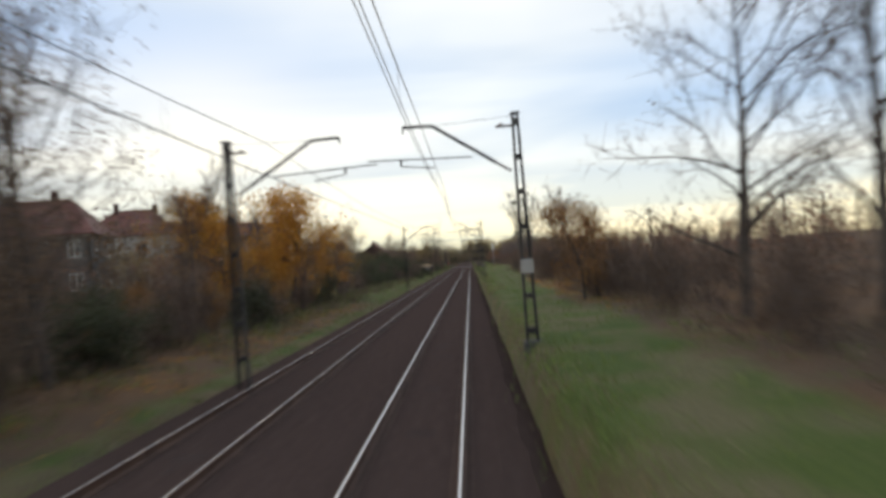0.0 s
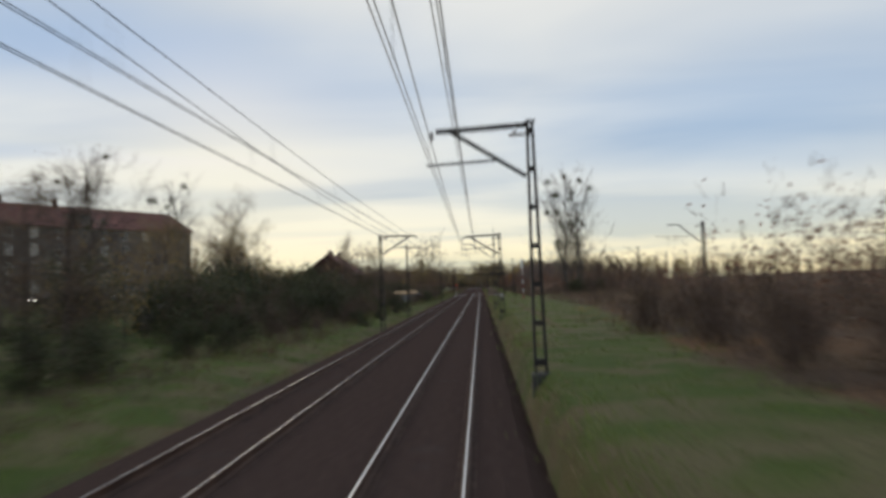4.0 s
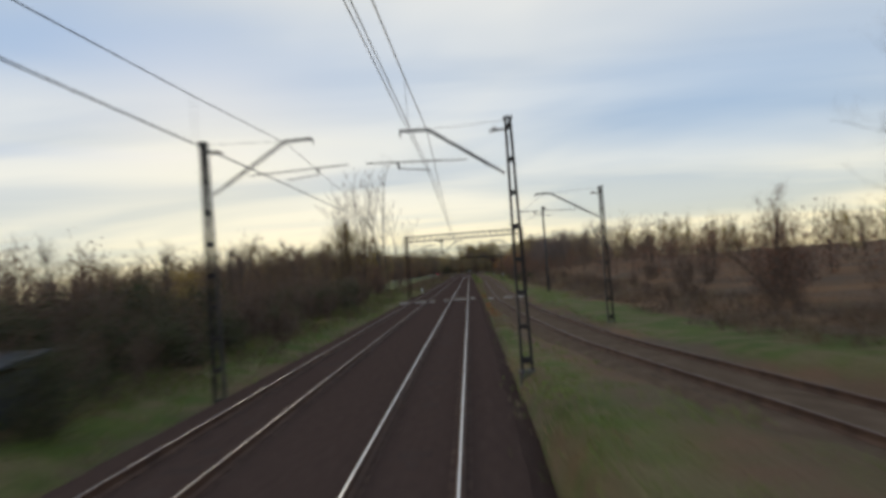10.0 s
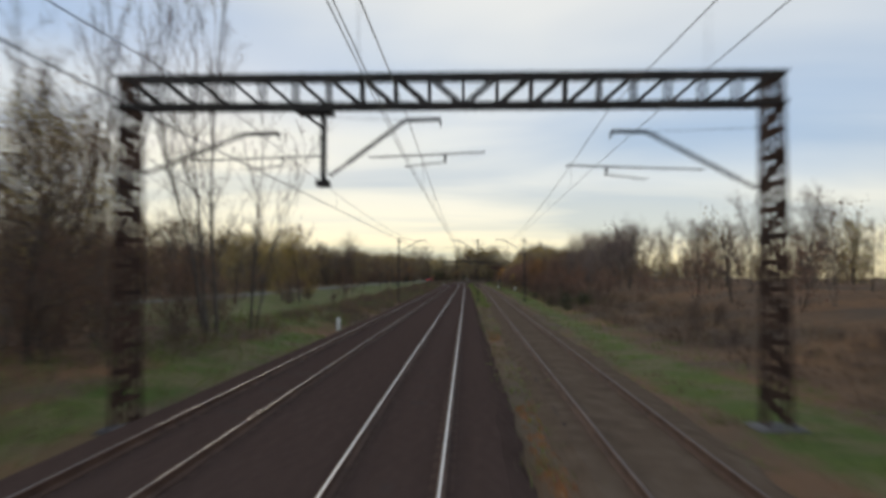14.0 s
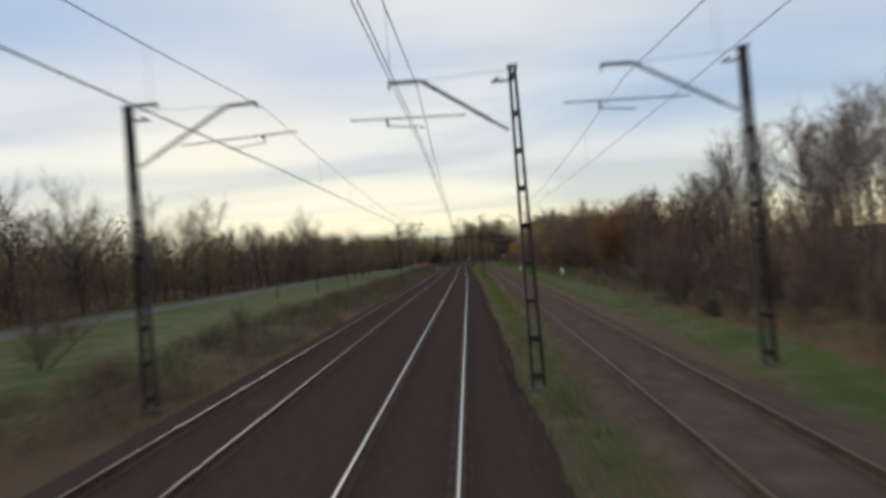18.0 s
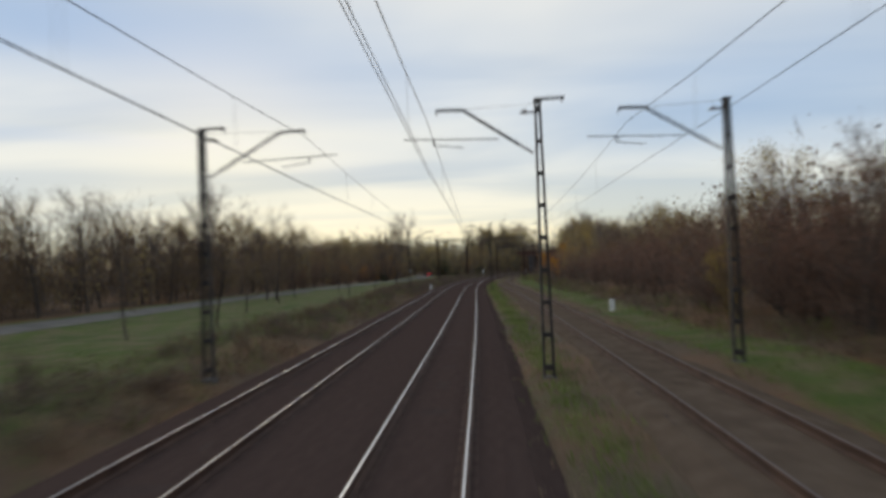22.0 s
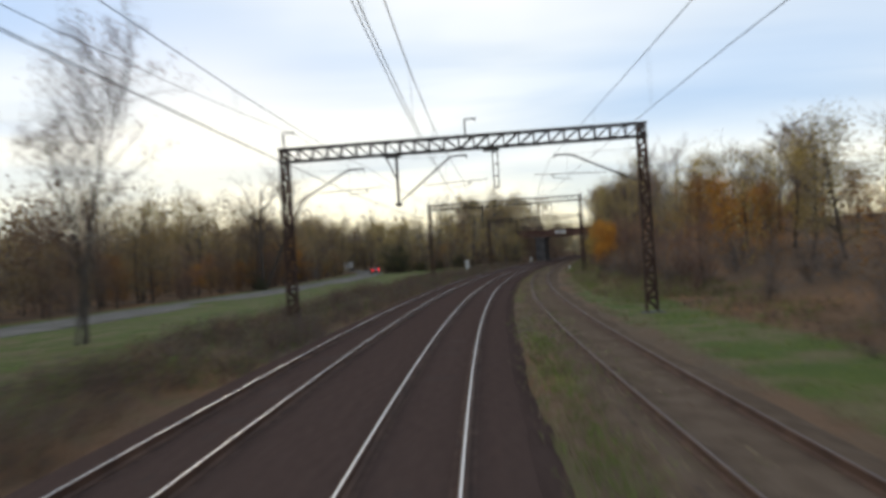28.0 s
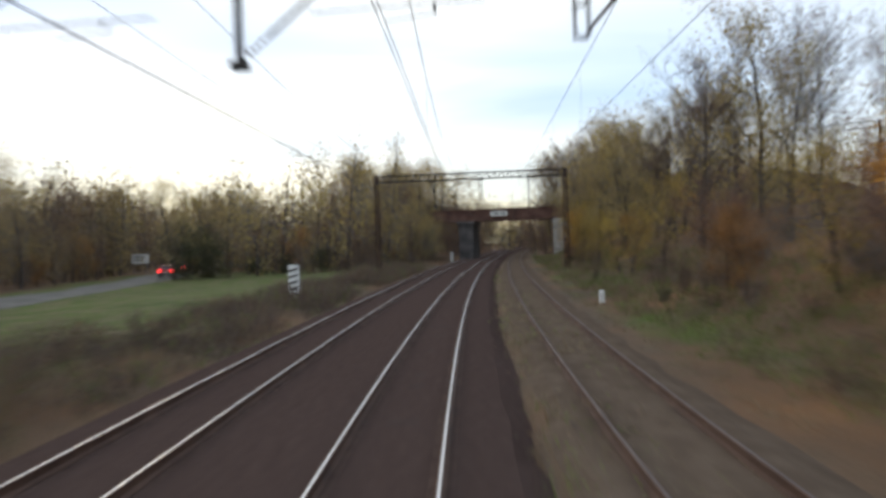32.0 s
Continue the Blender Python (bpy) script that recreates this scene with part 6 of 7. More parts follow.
GROUPS = {"weed": "weeds along the line", "brush": "thickets along the line", "pale": "thickets along the line", "dark": "bushes along the line"}
plant_rng = random.Random(12)


def plant(key, s, side, size=1.0, tall=1.0, z=None, pick=None):
    name, label, category, wood, crown, ball = KINDS[key][plant_rng.randrange(len(KINDS[key])) if pick is None else pick]
    t = thing(name, label, category, GROUPS.get(key, "trees along the line"))
    x, y, a = place(s, side)
    t.matrix_basis = pose(x, y, (ground_z(s, side) if z is None else z) - 0.05, plant_rng.uniform(-3, 3), plant_rng.uniform(-3, 3), plant_rng.uniform(0, 360)) @ Matrix.Diagonal((size, size, size * tall, 1))
    part("trunk", wood, None, t)
    part("crown", crown, None, t)
    if ball:
        part("mistletoe", ball, None, t)
    return t


def clear_of_road(s, side):
    if 198 < s < 222 and -33 < side < -20.5:
        return False
    return s < 235 or s > 705 or abs(side - road_side(s)) > (6.0 if s < 640 else 7.0)


def belt(key, s0, s1, l0, l1, count, lo=0.8, hi=1.2, tall=1.0):
    for i in range(count):
        s = s0 + (s1 - s0) * (i + plant_rng.random()) / count
        k = key if isinstance(key, str) else plant_rng.choice(key)
        side = plant_rng.uniform(l0, l1)
        if clear_of_road(s, side):
            plant(k, s, side, plant_rng.uniform(lo, hi), tall * plant_rng.uniform(0.9, 1.1))


def woods(name, label, category, bands):
    """A mass of far or packed growth as one mesh; bands: (kinds, s0, s1, side0, side1, count, smallest, largest)."""
    pools = {}
    for kinds, s0, s1, l0, l1, count, lo, hi in bands:
        for i in range(count):
            s = s0 + (s1 - s0) * (i + plant_rng.random()) / count
            side = plant_rng.uniform(l0, l1)
            key = plant_rng.choice(kinds)
            if not clear_of_road(s, side):
                continue
            x, y, a = place(s, side)
            k = plant_rng.uniform(lo, hi)
            w = plant_rng.uniform(0, 6.28)
            rot = np.array([[math.cos(w), -math.sin(w), 0], [math.sin(w), math.cos(w), 0], [0, 0, plant_rng.uniform(0.9, 1.15)]]) * k
            for q, m in zip(*FAR[key]):
                pools.setdefault(m.name, (m, []))[1].append(q @ rot.T + np.array([x, y, ground_z(s, side) - 0.05]))
    return tagged(new(name, quad_mesh(name, [np.concatenate(p[1]) for p in pools.values()], [p[0] for p in pools.values()])), label, category, kind="stuff")



def stalks(name, label, category, mats, bands):
    """A low mass of upright stalks with a few leaves, one mesh; bands: (s0, s1, side0, side1, clumps, height, share of each material)."""
    r = np.random.default_rng(len(bands) * 7 + len(name))
    pools = [[] for _ in mats]
    for s0, s1, l0, l1, clumps, height, shares in bands:
        for _ in range(clumps):
            s, side = r.uniform(s0, s1), r.uniform(min(l0, l1), max(l0, l1))
            lump = noise.noise(Vector((s * 0.22, side * 0.5, 41.0)))
            if lump < -0.28 or not clear_of_road(s, side):
                continue
            x, y, a = place(s, side)
            n = 9
            h = height * (0.75 + 0.9 * max(0.0, lump)) * r.uniform(0.45, 1.15, (n, 1))
            foot = np.array([x, y, ground_z(s, side) - 0.03]) + np.concatenate([r.normal(0, 0.3, (n, 2)), np.zeros((n, 1))], 1)
            tip = foot + np.concatenate([r.normal(0, 0.4, (n, 2)) * h, h], 1)
            w = r.uniform(0, 6.28, n)
            v = np.stack([np.cos(w), np.sin(w), w * 0], 1) * 0.011
            k = int(r.choice(len(mats), p=shares))
            pools[k].append(np.stack([foot - v, foot + v, tip + v * 0.3, tip - v * 0.3], 1))
            u = r.uniform(0.2, 1.0, (n, 1))
            pools[k].append(leaf_quads(foot * (1 - u) + tip * u, r, 0.03 + 0.022 * height, 2, 0.12))
    sets = [(np.concatenate(q), m) for q, m in zip(pools, mats) if q]
    return tagged(new(name, quad_mesh(name, [q for q, m in sets], [m for q, m in sets])), label, category, kind="stuff")


# left, first stretch: gardens, orange trees, the street behind
plant("bare", 20.5, -11.5, 1.25, 1.25)
plant("brown", 13.5, -9.6, 1.25, 1.2)
plant("brown", 15.5, -10.8, 0.9, 1.1)
plant("brown", 23.5, -14.0, 1.2, 1.2)
plant("brown", 17.0, -13.0, 1.1, 1.1)
belt(("dark", "brush"), 14, 44, -21, -12, 12, 0.6, 0.9)
plant("brown", 12.0, -8.9, 0.95, 1.25)
plant("brown", 14.0, -9.8, 1.1, 1.2)
belt(("dark", "brush", "dark"), 12, 44, -14.5, -9.8, 18, 0.6, 1.0)
belt(("dark", "brush"), 30, 60, -24, -15, 12, 0.7, 1.0)
for s, l, k in ((54, -11.6, 0.9), (57, -13.6, 1.1), (60.5, -15.8, 1.2), (62, -11.6, 0.8), (49, -13.2, 0.55)):
    plant("orange", s, l, k)
plant("orange", 50, -17.0, 1.05)
plant("orange", 47.5, -15.2, 0.85)
plant("hazel", 53, -19.8, 0.95)
plant("bare", 50.5, -18.4, 1.15)
plant("bare", 46, -16.8, 0.95)
plant("brown", 50, -11.0, 0.6)
belt(("amber", "rust", "brush", "dark"), 24, 56, -17, -10.5, 14, 0.4, 0.62)
belt(("brown", "bare", "brown"), 58, 112, -32, -17, 14, 0.8, 1.05)
belt(("brush", "dark"), 58, 118, -16, -11, 16, 0.6, 0.95)
belt(("hazel", "brown", "dark"), 40, 96, -32, -20, 14, 0.42, 0.6)
plant("poplar", 142, -28.0, 0.68, pick=1)
plant("brown", 142, -23.6, 1.12, 1.1)
# mostly dark-leaved bushes, their colour standing in for shadow in the growth
belt(("dark", "dark", "brush"), 112, 166, -25, -12.5, 24, 0.8, 1.2)
plant("hazel", 141, -22.5, 0.85, 1.1)
plant("hazel", 150, -19.0, 0.5)
belt("dark", 112, 160, -24, -14, 16, 1.3, 1.9)
belt(("dark", "brush", "brown"), 178, 200, -21, -14, 12, 0.8, 1.1)
belt(("dark", "brush", "dark"), 190, 222, -19.5, -13, 24, 0.9, 1.25)
belt("dark", 186, 206, -21.0, -16.5, 10, 1.25, 1.6)
# again weighted to dark leaves, to deepen the shade on this side
belt(("dark", "dark", "brush"), 112, 178, -22, -10.5, 26, 0.6, 1.05)
belt(("brown", "hazel", "brown"), 126, 178, -38, -24, 14, 0.6, 0.9)
belt(("bare", "poplar"), 128, 165, -58, -44, 4, 0.8, 1.0)
belt(("dark", "brush"), 120, 186, -12.5, -9.4, 22, 0.4, 0.75)
belt(("dark", "dark", "weed"), 128, 184, -10.5, -8.0, 26, 0.22, 0.4)
belt(("brush", "dark", "brush"), 170, 214, -26, -14, 14, 0.7, 1.1)
belt(("dark", "brush"), 196, 236, -11.0, -8.0, 22, 0.4, 0.75)
belt(("dark", "brush", "weed"), 176, 196, -9.6, -8.4, 8, 0.25, 0.4)
plant("yellow", 222, -15.5, 0.45)
belt(("brush", "brush", "brush", "dark"), 194, 272, -18, -11, 36, 0.6, 0.95)
belt(("brush", "dark"), 200, 246, -11.4, -9.4, 14, 0.5, 0.8)
belt(("brush", "weed"), 212, 262, -12.5, -9.0, 12, 0.5, 0.75)
belt(("dark", "brush", "brush"), 224, 264, -14.0, -8.8, 22, 0.6, 0.95)
belt(("bare",), 216, 236, -22, -16, 4, 0.55, 0.7)
# the poplars and bushes behind the gantry
for s, l, k, h in ((284, -10.6, 1.2, 1.42), (286, -11.8, 1.1, 1.35), (280, -14.3, 1.15, 1.36), (282, -15.5, 1.1, 1.3), (277, -16.4, 1.0, 1.25), (288, -10.2, 0.9, 1.2)):
    plant("aspen", s, l, k, h)
plant("brown", 277.5, -15.2, 1.08, 1.08)
plant("brown", 278.3, -16.4, 1.0, 1.05)
plant("olive", 279.0, -15.0, 0.9, 1.05)
plant("brown", 277.0, -14.2, 0.9, 1.1)
plant("bare", 262, -26.0, 0.8)
plant("bare", 259, -24.5, 0.7)
belt(("brush", "brown"), 262, 296, -24, -11, 14, 0.6, 0.9)
belt(("brush", "rust"), 272, 292, -13, -10.4, 6, 0.5, 0.8)
plant("yellow", 329, -17.3, 0.92)
plant("yellow", 334, -20.5, 0.85)
plant("olive", 331, -19.0, 0.62)
belt(("rust", "brush"), 318, 345, -19, -13, 6, 0.4, 0.6)
plant("olive", 326, -23.5, 0.72)
belt(("brown", "bare"), 300, 345, -45, -30, 8, 0.75, 1.0)
# meadow with the road: weeds at the edge, young trees, the row beyond the road
belt("weed", 300, 640, -9.8, -7.6, 40, 0.6, 1.1)
belt("brush", 350, 600, -10.5, -8.6, 14, 0.28, 0.42)
belt("young", 384, 470, -21, -13.5, 7, 0.7, 1.0)
belt("young", 470, 520, -22, -16, 3, 0.8, 1.1)
belt(("brown", "hazel", "brown", "grey", "bare"), 330, 480, -47, -37.5, 38, 0.95, 1.3, 1.08)
belt(("hazel", "brown", "olive", "hazel", "bare"), 480, 600, -47, -37.5, 32, 0.9, 1.3, 1.08)
belt(("amber", "rust", "hazel"), 500, 600, -39.5, -36.5, 18, 0.55, 0.85)
plant("brown", 468, -41.0, 1.2, 1.2)
plant("grey", 474, -43.0, 1.1)
plant("grey", 520.7, -16.4, 1.12, 1.05)
plant("brown", 521.2, -16.2, 0.9, 1.25)
plant("brown", 466.5, -22.5, 1.05, 1.1)
plant("bare", 471.0, -25.0, 1.0)
plant("grey", 485, -38.0, 1.35, 1.05)
plant("bare", 488, -38.5, 1.5, 1.1)
plant("grey", 500, -39.0, 1.25)
plant("brown", 494, -40.0, 1.3)
plant("spreading", 585, -34.6, 1.0, 1.0, pick=0)
plant("bare", 587, -36.0, 1.2, 1.0, pick=0)
for s, l, k, n in ((545, -35.5, 0.55, "rust"), (556, -36.5, 0.9, "amber"), (566, -35.5, 0.7, "rust"), (592, -36.0, 0.75, "brown"), (600, -38.0, 1.3, "amber"), (604, -39.5, 0.85, "orange"), (608, -38.5, 0.7, "rust"),
                   (618, -42.0, 1.25, "hazel"), (624, -43.5, 1.35, "hazel"), (632, -45.0, 1.1, "olive"), (640, -47.0, 1.3, "bare"), (612, -42.0, 1.1, "hazel")):
    plant(n, s, l, k)
plant("dark", 641, -31.5, 1.9, 1.1)
plant("dark", 643, -30.6, 1.5, 1.1)
belt(("hazel", "olive"), 585, 640, -62, -50, 10, 0.9, 1.2)
belt(("hazel", "olive", "brown"), 640, 700, -64, -44, 16, 1.1, 1.5)
belt(("amber", "pale", "hazel", "amber"), 592, 646, -50, -38.5, 30, 0.6, 1.1)
belt(("pale", "amber", "dark"), 646, 676, -40, -14, 22, 0.8, 1.2)
for s, l, k, n in ((640, -33.0, 1.05, "olive"), (652, -27.0, 0.95, "brown"), (664, -24.0, 1.0, "olive"), (672, -18.5, 0.85, "olive"), (676, -30.0, 1.1, "brown"), (684, -22.0, 0.9, "olive"), (662, -36.0, 1.1, "olive"), (650, -40.0, 1.0, "brown"), (668, -42.0, 1.1, "olive"), (655, -20.5, 0.6, "brown"), (646, -24.0, 0.5, "brown"),
                   (676, -11.8, 0.72, "olive"), (680, -13.0, 0.8, "olive"), (670, -13.4, 0.7, "olive")):
    plant(n, s, l, k)
belt(("brush", "brown", "olive"), 640, 684, -19, -11.5, 14, 0.5, 0.8)
belt(("dark", "brush"), 625, 640, -34, -30, 3, 0.9, 1.3)
for s, l, k, n in ((669, -9.6, 0.62, "olive"), (674, -9.4, 0.7, "hazel"), (679, -9.8, 0.75, "olive"), (672, -11.5, 0.8, "hazel"), (682, -10.4, 0.7, "dark"), (664, -10.2, 0.7, "pale")):
    plant(n, s, l, k)
# behind the bridge
belt(("bare", "olive", "hazel"), 704, 745, -34, -8.5, 20, 1.5, 2.0)
belt(("bare", "hazel", "bare"), 704, 735, 8.5, 22, 14, 1.7, 2.1)

# right, first stretch: thicket behind the lawn
plant("bare", 19.5, 8.4, 1.05, 1.0, pick=0)
plant("bare", 15.5, 9.8, 1.2, 1.05, pick=1)
plant("amber", 32.4, 6.1, 0.86, 1.0)
plant("amber", 33.6, 6.9, 0.78, 1.0)
plant("bare", 60, 8.7, 0.82, 1.0, pick=2)
plant("bare", 60.5, 9.4, 0.8, 0.95, pick=0)
plant("bare", 59.8, 8.4, 0.62, 1.05, pick=1)
belt("brush", 28, 37, 6.6, 8.6, 8, 0.6, 0.8)
for s, l in ((59, 8.6), (60.4, 9.4), (60.2, 8.0), (61.5, 8.8)):
    plant("brush", s, l, 0.95)
belt("brush", -5, 108, 7.2, 12, 60, 0.5, 0.8)
belt(("weed", "weed", "brush"), 100, 165, 9.5, 20, 26, 0.3, 0.5)
belt(("brown", "rust"), 104, 180, 38, 60, 10, 0.5, 0.75)
# the tall poplars and the trees round them
for s, l, k, n in ((187.7, 14.8, 1.08, 0), (190.0, 17.6, 1.02, 1), (196, 16.2, 0.62, 2), (199, 18.4, 0.6, 0), (203, 16.4, 0.56, 1)):
    plant("poplar", s, l, k, pick=n)
belt(("brush", "brush", "rust"), 205, 262, 18, 26, 16, 0.5, 0.8)
belt(("brush", "dark", "brush"), 176, 206, 14.5, 24, 20, 0.7, 1.1)
belt(("bare", "brown"), 192, 212, 20, 32, 8, 0.55, 0.8)
belt(("bare", "dark"), 190, 204, 20, 26, 5, 0.6, 0.8)
belt("brush", 180, 300, 12.5, 17, 24, 0.35, 0.6)
belt(("brown", "olive", "bare"), 236, 330, 34, 54, 16, 0.5, 0.75)
belt(("grey", "bare", "brown"), 292, 330, 20, 32, 12, 0.5, 0.7)
# the grove of slender grey trees, then the long rust-brown thicket beside the siding
belt("grey", 336, 348, 16, 24, 8, 0.55, 0.75)
belt("grey", 346, 368, 17, 23, 11, 0.58, 0.78)
belt("grey", 346, 370, 23, 31, 9, 0.7, 0.85)
belt("rust", 326, 372, 13.5, 18, 9, 0.35, 0.55)
belt("brush", 322, 372, 12.6, 15.5, 12, 0.45, 0.75)
plant("amber", 387, 14.6, 1.05)
plant("amber", 389, 15.6, 1.1)
plant("maple", 388, 15.4, 0.7)
plant("yellow", 418, 12.9, 0.4)
belt(("rust", "rust", "brown"), 390, 416, 13.2, 18, 15, 0.55, 0.8)
belt(("rust", "brown", "rust"), 372, 392, 16.0, 20, 10, 0.6, 0.85)
belt("brush", 372, 388, 12.8, 14.0, 6, 0.3, 0.45)
belt(("rust", "brush", "rust"), 416, 486, 13.0, 18, 26, 0.5, 0.72)
belt(("brown", "olive", "rust", "bare"), 372, 490, 19, 30, 24, 0.6, 0.9)
belt(("brush", "dark", "weed"), 314, 334, 9.8, 13.0, 12, 0.35, 0.55)
plant("dark", 345.5, 10.2, 0.26)
plant("dark", 352, 10.8, 0.22)
# the wooded slope up to the bridge
plant("orange", 545, 18.0, 0.7)
plant("orange", 546.5, 18.8, 0.6)
plant("amber", 556, 18.5, 1.2)
plant("hazel", 562, 22.0, 0.9)
plant("yellow", 545, 22.0, 0.85)
plant("maple", 577, 10.9, 0.5)
plant("maple", 580.5, 11.4, 0.86)
plant("maple", 582.5, 12.4, 0.74)
plant("yellow", 567, 19.8, 1.0, 1.0)
plant("yellow", 571, 22.0, 0.95, 1.0)
plant("grey", 574, 20.0, 0.95)
plant("orange", 655, 11.6, 0.7)
plant("orange", 505, 13.6, 0.45)
belt(("pale", "rust", "pale"), 486, 565, 13.0, 19, 26, 0.5, 0.9)
belt(("olive", "grey", "bare", "amber"), 500, 600, 20, 34, 28, 0.65, 0.95)
belt(("pale", "rust", "pale"), 560, 610, 12.6, 18, 18, 0.5, 0.8)
plant("olive", 603, 17.5, 0.85, 1.1)
plant("grey", 604, 19.0, 1.0)
plant("grey", 590, 20.0, 0.9)
plant("brown", 597, 21.0, 0.9)
belt(("olive", "olive", "yellow", "bare", "grey"), 610, 668, 13.0, 22, 30, 0.95, 1.3)
belt(("olive", "yellow", "brown", "bare"), 668, 690, 13.5, 24, 12, 0.9, 1.2)
belt(("amber", "yellow", "brush"), 586, 660, 10.2, 13.0, 18, 0.5, 0.8)
belt("weed", 540, 680, 8.0, 13.5, 30, 0.35, 0.8)
belt("pale", 540, 600, 10.5, 14.5, 16, 0.4, 0.7)
belt("dark", 540, 660, 8.8, 11.5, 6, 0.18, 0.3)
# thicker undergrowth along the foot of the thicket and of the wooded slope
belt(("brush", "rust", "brush"), 338, 368, 11.2, 13.6, 18, 0.35, 0.55)
belt(("dark", "brush"), 198, 226, -10.2, -8.9, 12, 0.28, 0.42)
belt("rust", 398, 422, 13.4, 17, 11, 0.65, 0.88)
belt(("brush", "pale", "brush"), 537, 576, 10.2, 14.5, 22, 0.45, 0.75)
for s, l, k, n in ((572, -36.8, 0.6, "maple"), (577, -38.0, 0.9, "amber"), (590, -37.5, 1.0, "amber"), (585.4, -35.4, 0.7, "dark"), (584.4, -34.2, 0.55, "dark")):
    plant(n, s, l, k)

# packed undergrowth behind the front rows, and the woods that close the view
woods("undergrowth", "packed brown undergrowth behind the front bushes", "shrubs", [
    (("brush", "brush", "rust", "brown"), 4, 62, -34, -15, 90, 0.5, 0.9),
    (("brush", "hazel", "dark"), 60, 180, -44, -16, 200, 0.45, 0.8),
    (("brush",), 176, 300, -26, -13, 190, 0.6, 0.95),
    (("brush", "brush", "brown"), 176, 300, -52, -24, 210, 0.5, 0.85),
    (("brush", "brush", "rust"), -10, 112, 9.0, 36, 300, 0.45, 0.8),
    (("brush",), 108, 175, 16, 60, 130, 0.25, 0.45),
    (("brush", "brush", "rust"), 172, 330, 18, 45, 240, 0.5, 0.8),
    (("rust", "brush", "brush"), 322, 378, 15, 30, 90, 0.4, 0.7),
    (("rust", "brush", "brown"), 378, 490, 14.5, 28, 200, 0.55, 0.85),
    (("pale", "olive", "pale", "amber"), 486, 690, 15, 40, 280, 0.6, 0.95),
    (("brush", "brown", "brush", "hazel"), 320, 480, -62, -40, 230, 0.55, 0.95),
    (("pale", "amber", "rust", "hazel"), 480, 640, -62, -39, 250, 0.5, 0.95),
    (("brush", "brown", "olive"), 645, 700, -60, -10.5, 190, 0.5, 0.9),
    (("brush", "rust", "brown"), 699, 790, -40, -5.6, 190, 0.8, 1.3),
    (("brush", "rust", "brown"), 699, 790, 5.6, 40, 130, 0.8, 1.3),
    (("brown", "brown", "bare", "olive"), 330, 560, -50, -38.5, 110, 0.9, 1.3),
    (("brush", "brown"), 864, 890, -34, 34, 140, 1.0, 1.6),
    (("brush", "brown"), 706, 790, -130, -60, 150, 0.9, 1.5)])
woods("far_woods", "far belt of brown and olive autumn woods", "woods", [
    (("brown", "olive", "bare", "brown"), 60, 330, 60, 130, 90, 0.7, 1.0),
    (("brown", "olive", "brown"), 330, 760, 36, 110, 190, 0.9, 1.25),
    (("brown", "olive", "bare", "brown"), 790, 1000, -200, 200, 230, 0.9, 1.3),
    (("brown", "bare", "olive"), 770, 830, -45, 45, 90, 1.3, 1.8),
    (("brown", "bare", "olive"), 712, 790, 7.5, 60, 60, 1.2, 1.7),
    (("brown", "bare", "olive"), 712, 790, -60, -7.5, 80, 1.2, 1.7),
    (("brown", "bare", "brown"), 190, 420, -120, -52, 190, 0.75, 1.05),
    (("brown", "hazel", "brown", "olive"), 320, 500, -80, -44, 190, 0.85, 1.15),
    (("hazel", "brown", "olive", "hazel"), 500, 612, -90, -42, 100, 0.9, 1.35),
    (("hazel", "olive", "hazel", "brown"), 612, 700, -95, -46, 100, 1.0, 1.6),
    (("brown", "olive", "brown", "orange"), 420, 600, -150, -70, 130, 1.0, 1.4),
    (("brown", "olive", "brown", "bare"), 600, 790, -150, -62, 170, 1.0, 1.9),
    (("hazel", "olive", "brown"), 702, 745, -120, -58, 80, 1.5, 2.0),
    (("olive", "brown", "olive"), 644, 712, -100, -12, 110, 1.0, 1.55),
    (("brown", "hazel"), 10, 190, -140, -78, 90, 0.8, 1.1)])
stalks("weed_strip", "low strip of dry brown weeds beside the ballast", "weeds", (LEAF_BROWN, TWIG, DRY_BLADE, GRASS_BLADE), [
    (296, 470, -11.2, -6.6, 2800, 0.72, (0.3, 0.42, 0.13, 0.15)),
    (470, 650, -11.6, -6.6, 4600, 0.9, (0.22, 0.62, 0.08, 0.08)),
    (2, 300, -14.0, -8.4, 3600, 0.6, (0.28, 0.26, 0.12, 0.34)),
    (196, 266, -12.5, -7.4, 1300, 0.6, (0.2, 0.15, 0.1, 0.55)),
    (100, 178, 9.0, 30, 1700, 0.75, (0.4, 0.4, 0.2, 0.0)),
    (-5, 112, 6.4, 9.5, 700, 0.6, (0.4, 0.4, 0.2, 0.0)),
    (196, 335, 10.5, 18, 1900, 0.75, (0.4, 0.4, 0.2, 0.0)),
    (320, 560, 10.4, 14.0, 1900, 0.7, (0.3, 0.3, 0.2, 0.2)),
    (530, 690, 7.4, 15.0, 3600, 0.6, (0.16, 0.04, 0.4, 0.4)),
    (640, 690, -20, -7.0, 700, 0.7, (0.4, 0.4, 0.1, 0.1))])
stalks("ballast_weeds", "sparse small weeds along the edges of the ballast", "weeds", (LEAF_BROWN, DRY_BLADE, GRASS_BLADE), [
    (0, 200, 1.9, 3.0, 1500, 0.15, (0.1, 0.25, 0.65)),
    (200, 640, 1.9, 2.8, 1300, 0.15, (0.3, 0.3, 0.4)),
    (500, 610, 2.7, 4.4, 700, 0.3, (0.1, 0.75, 0.15)),
    (0, 640, -7.0, -6.2, 800, 0.2, (0.4, 0.3, 0.3))])

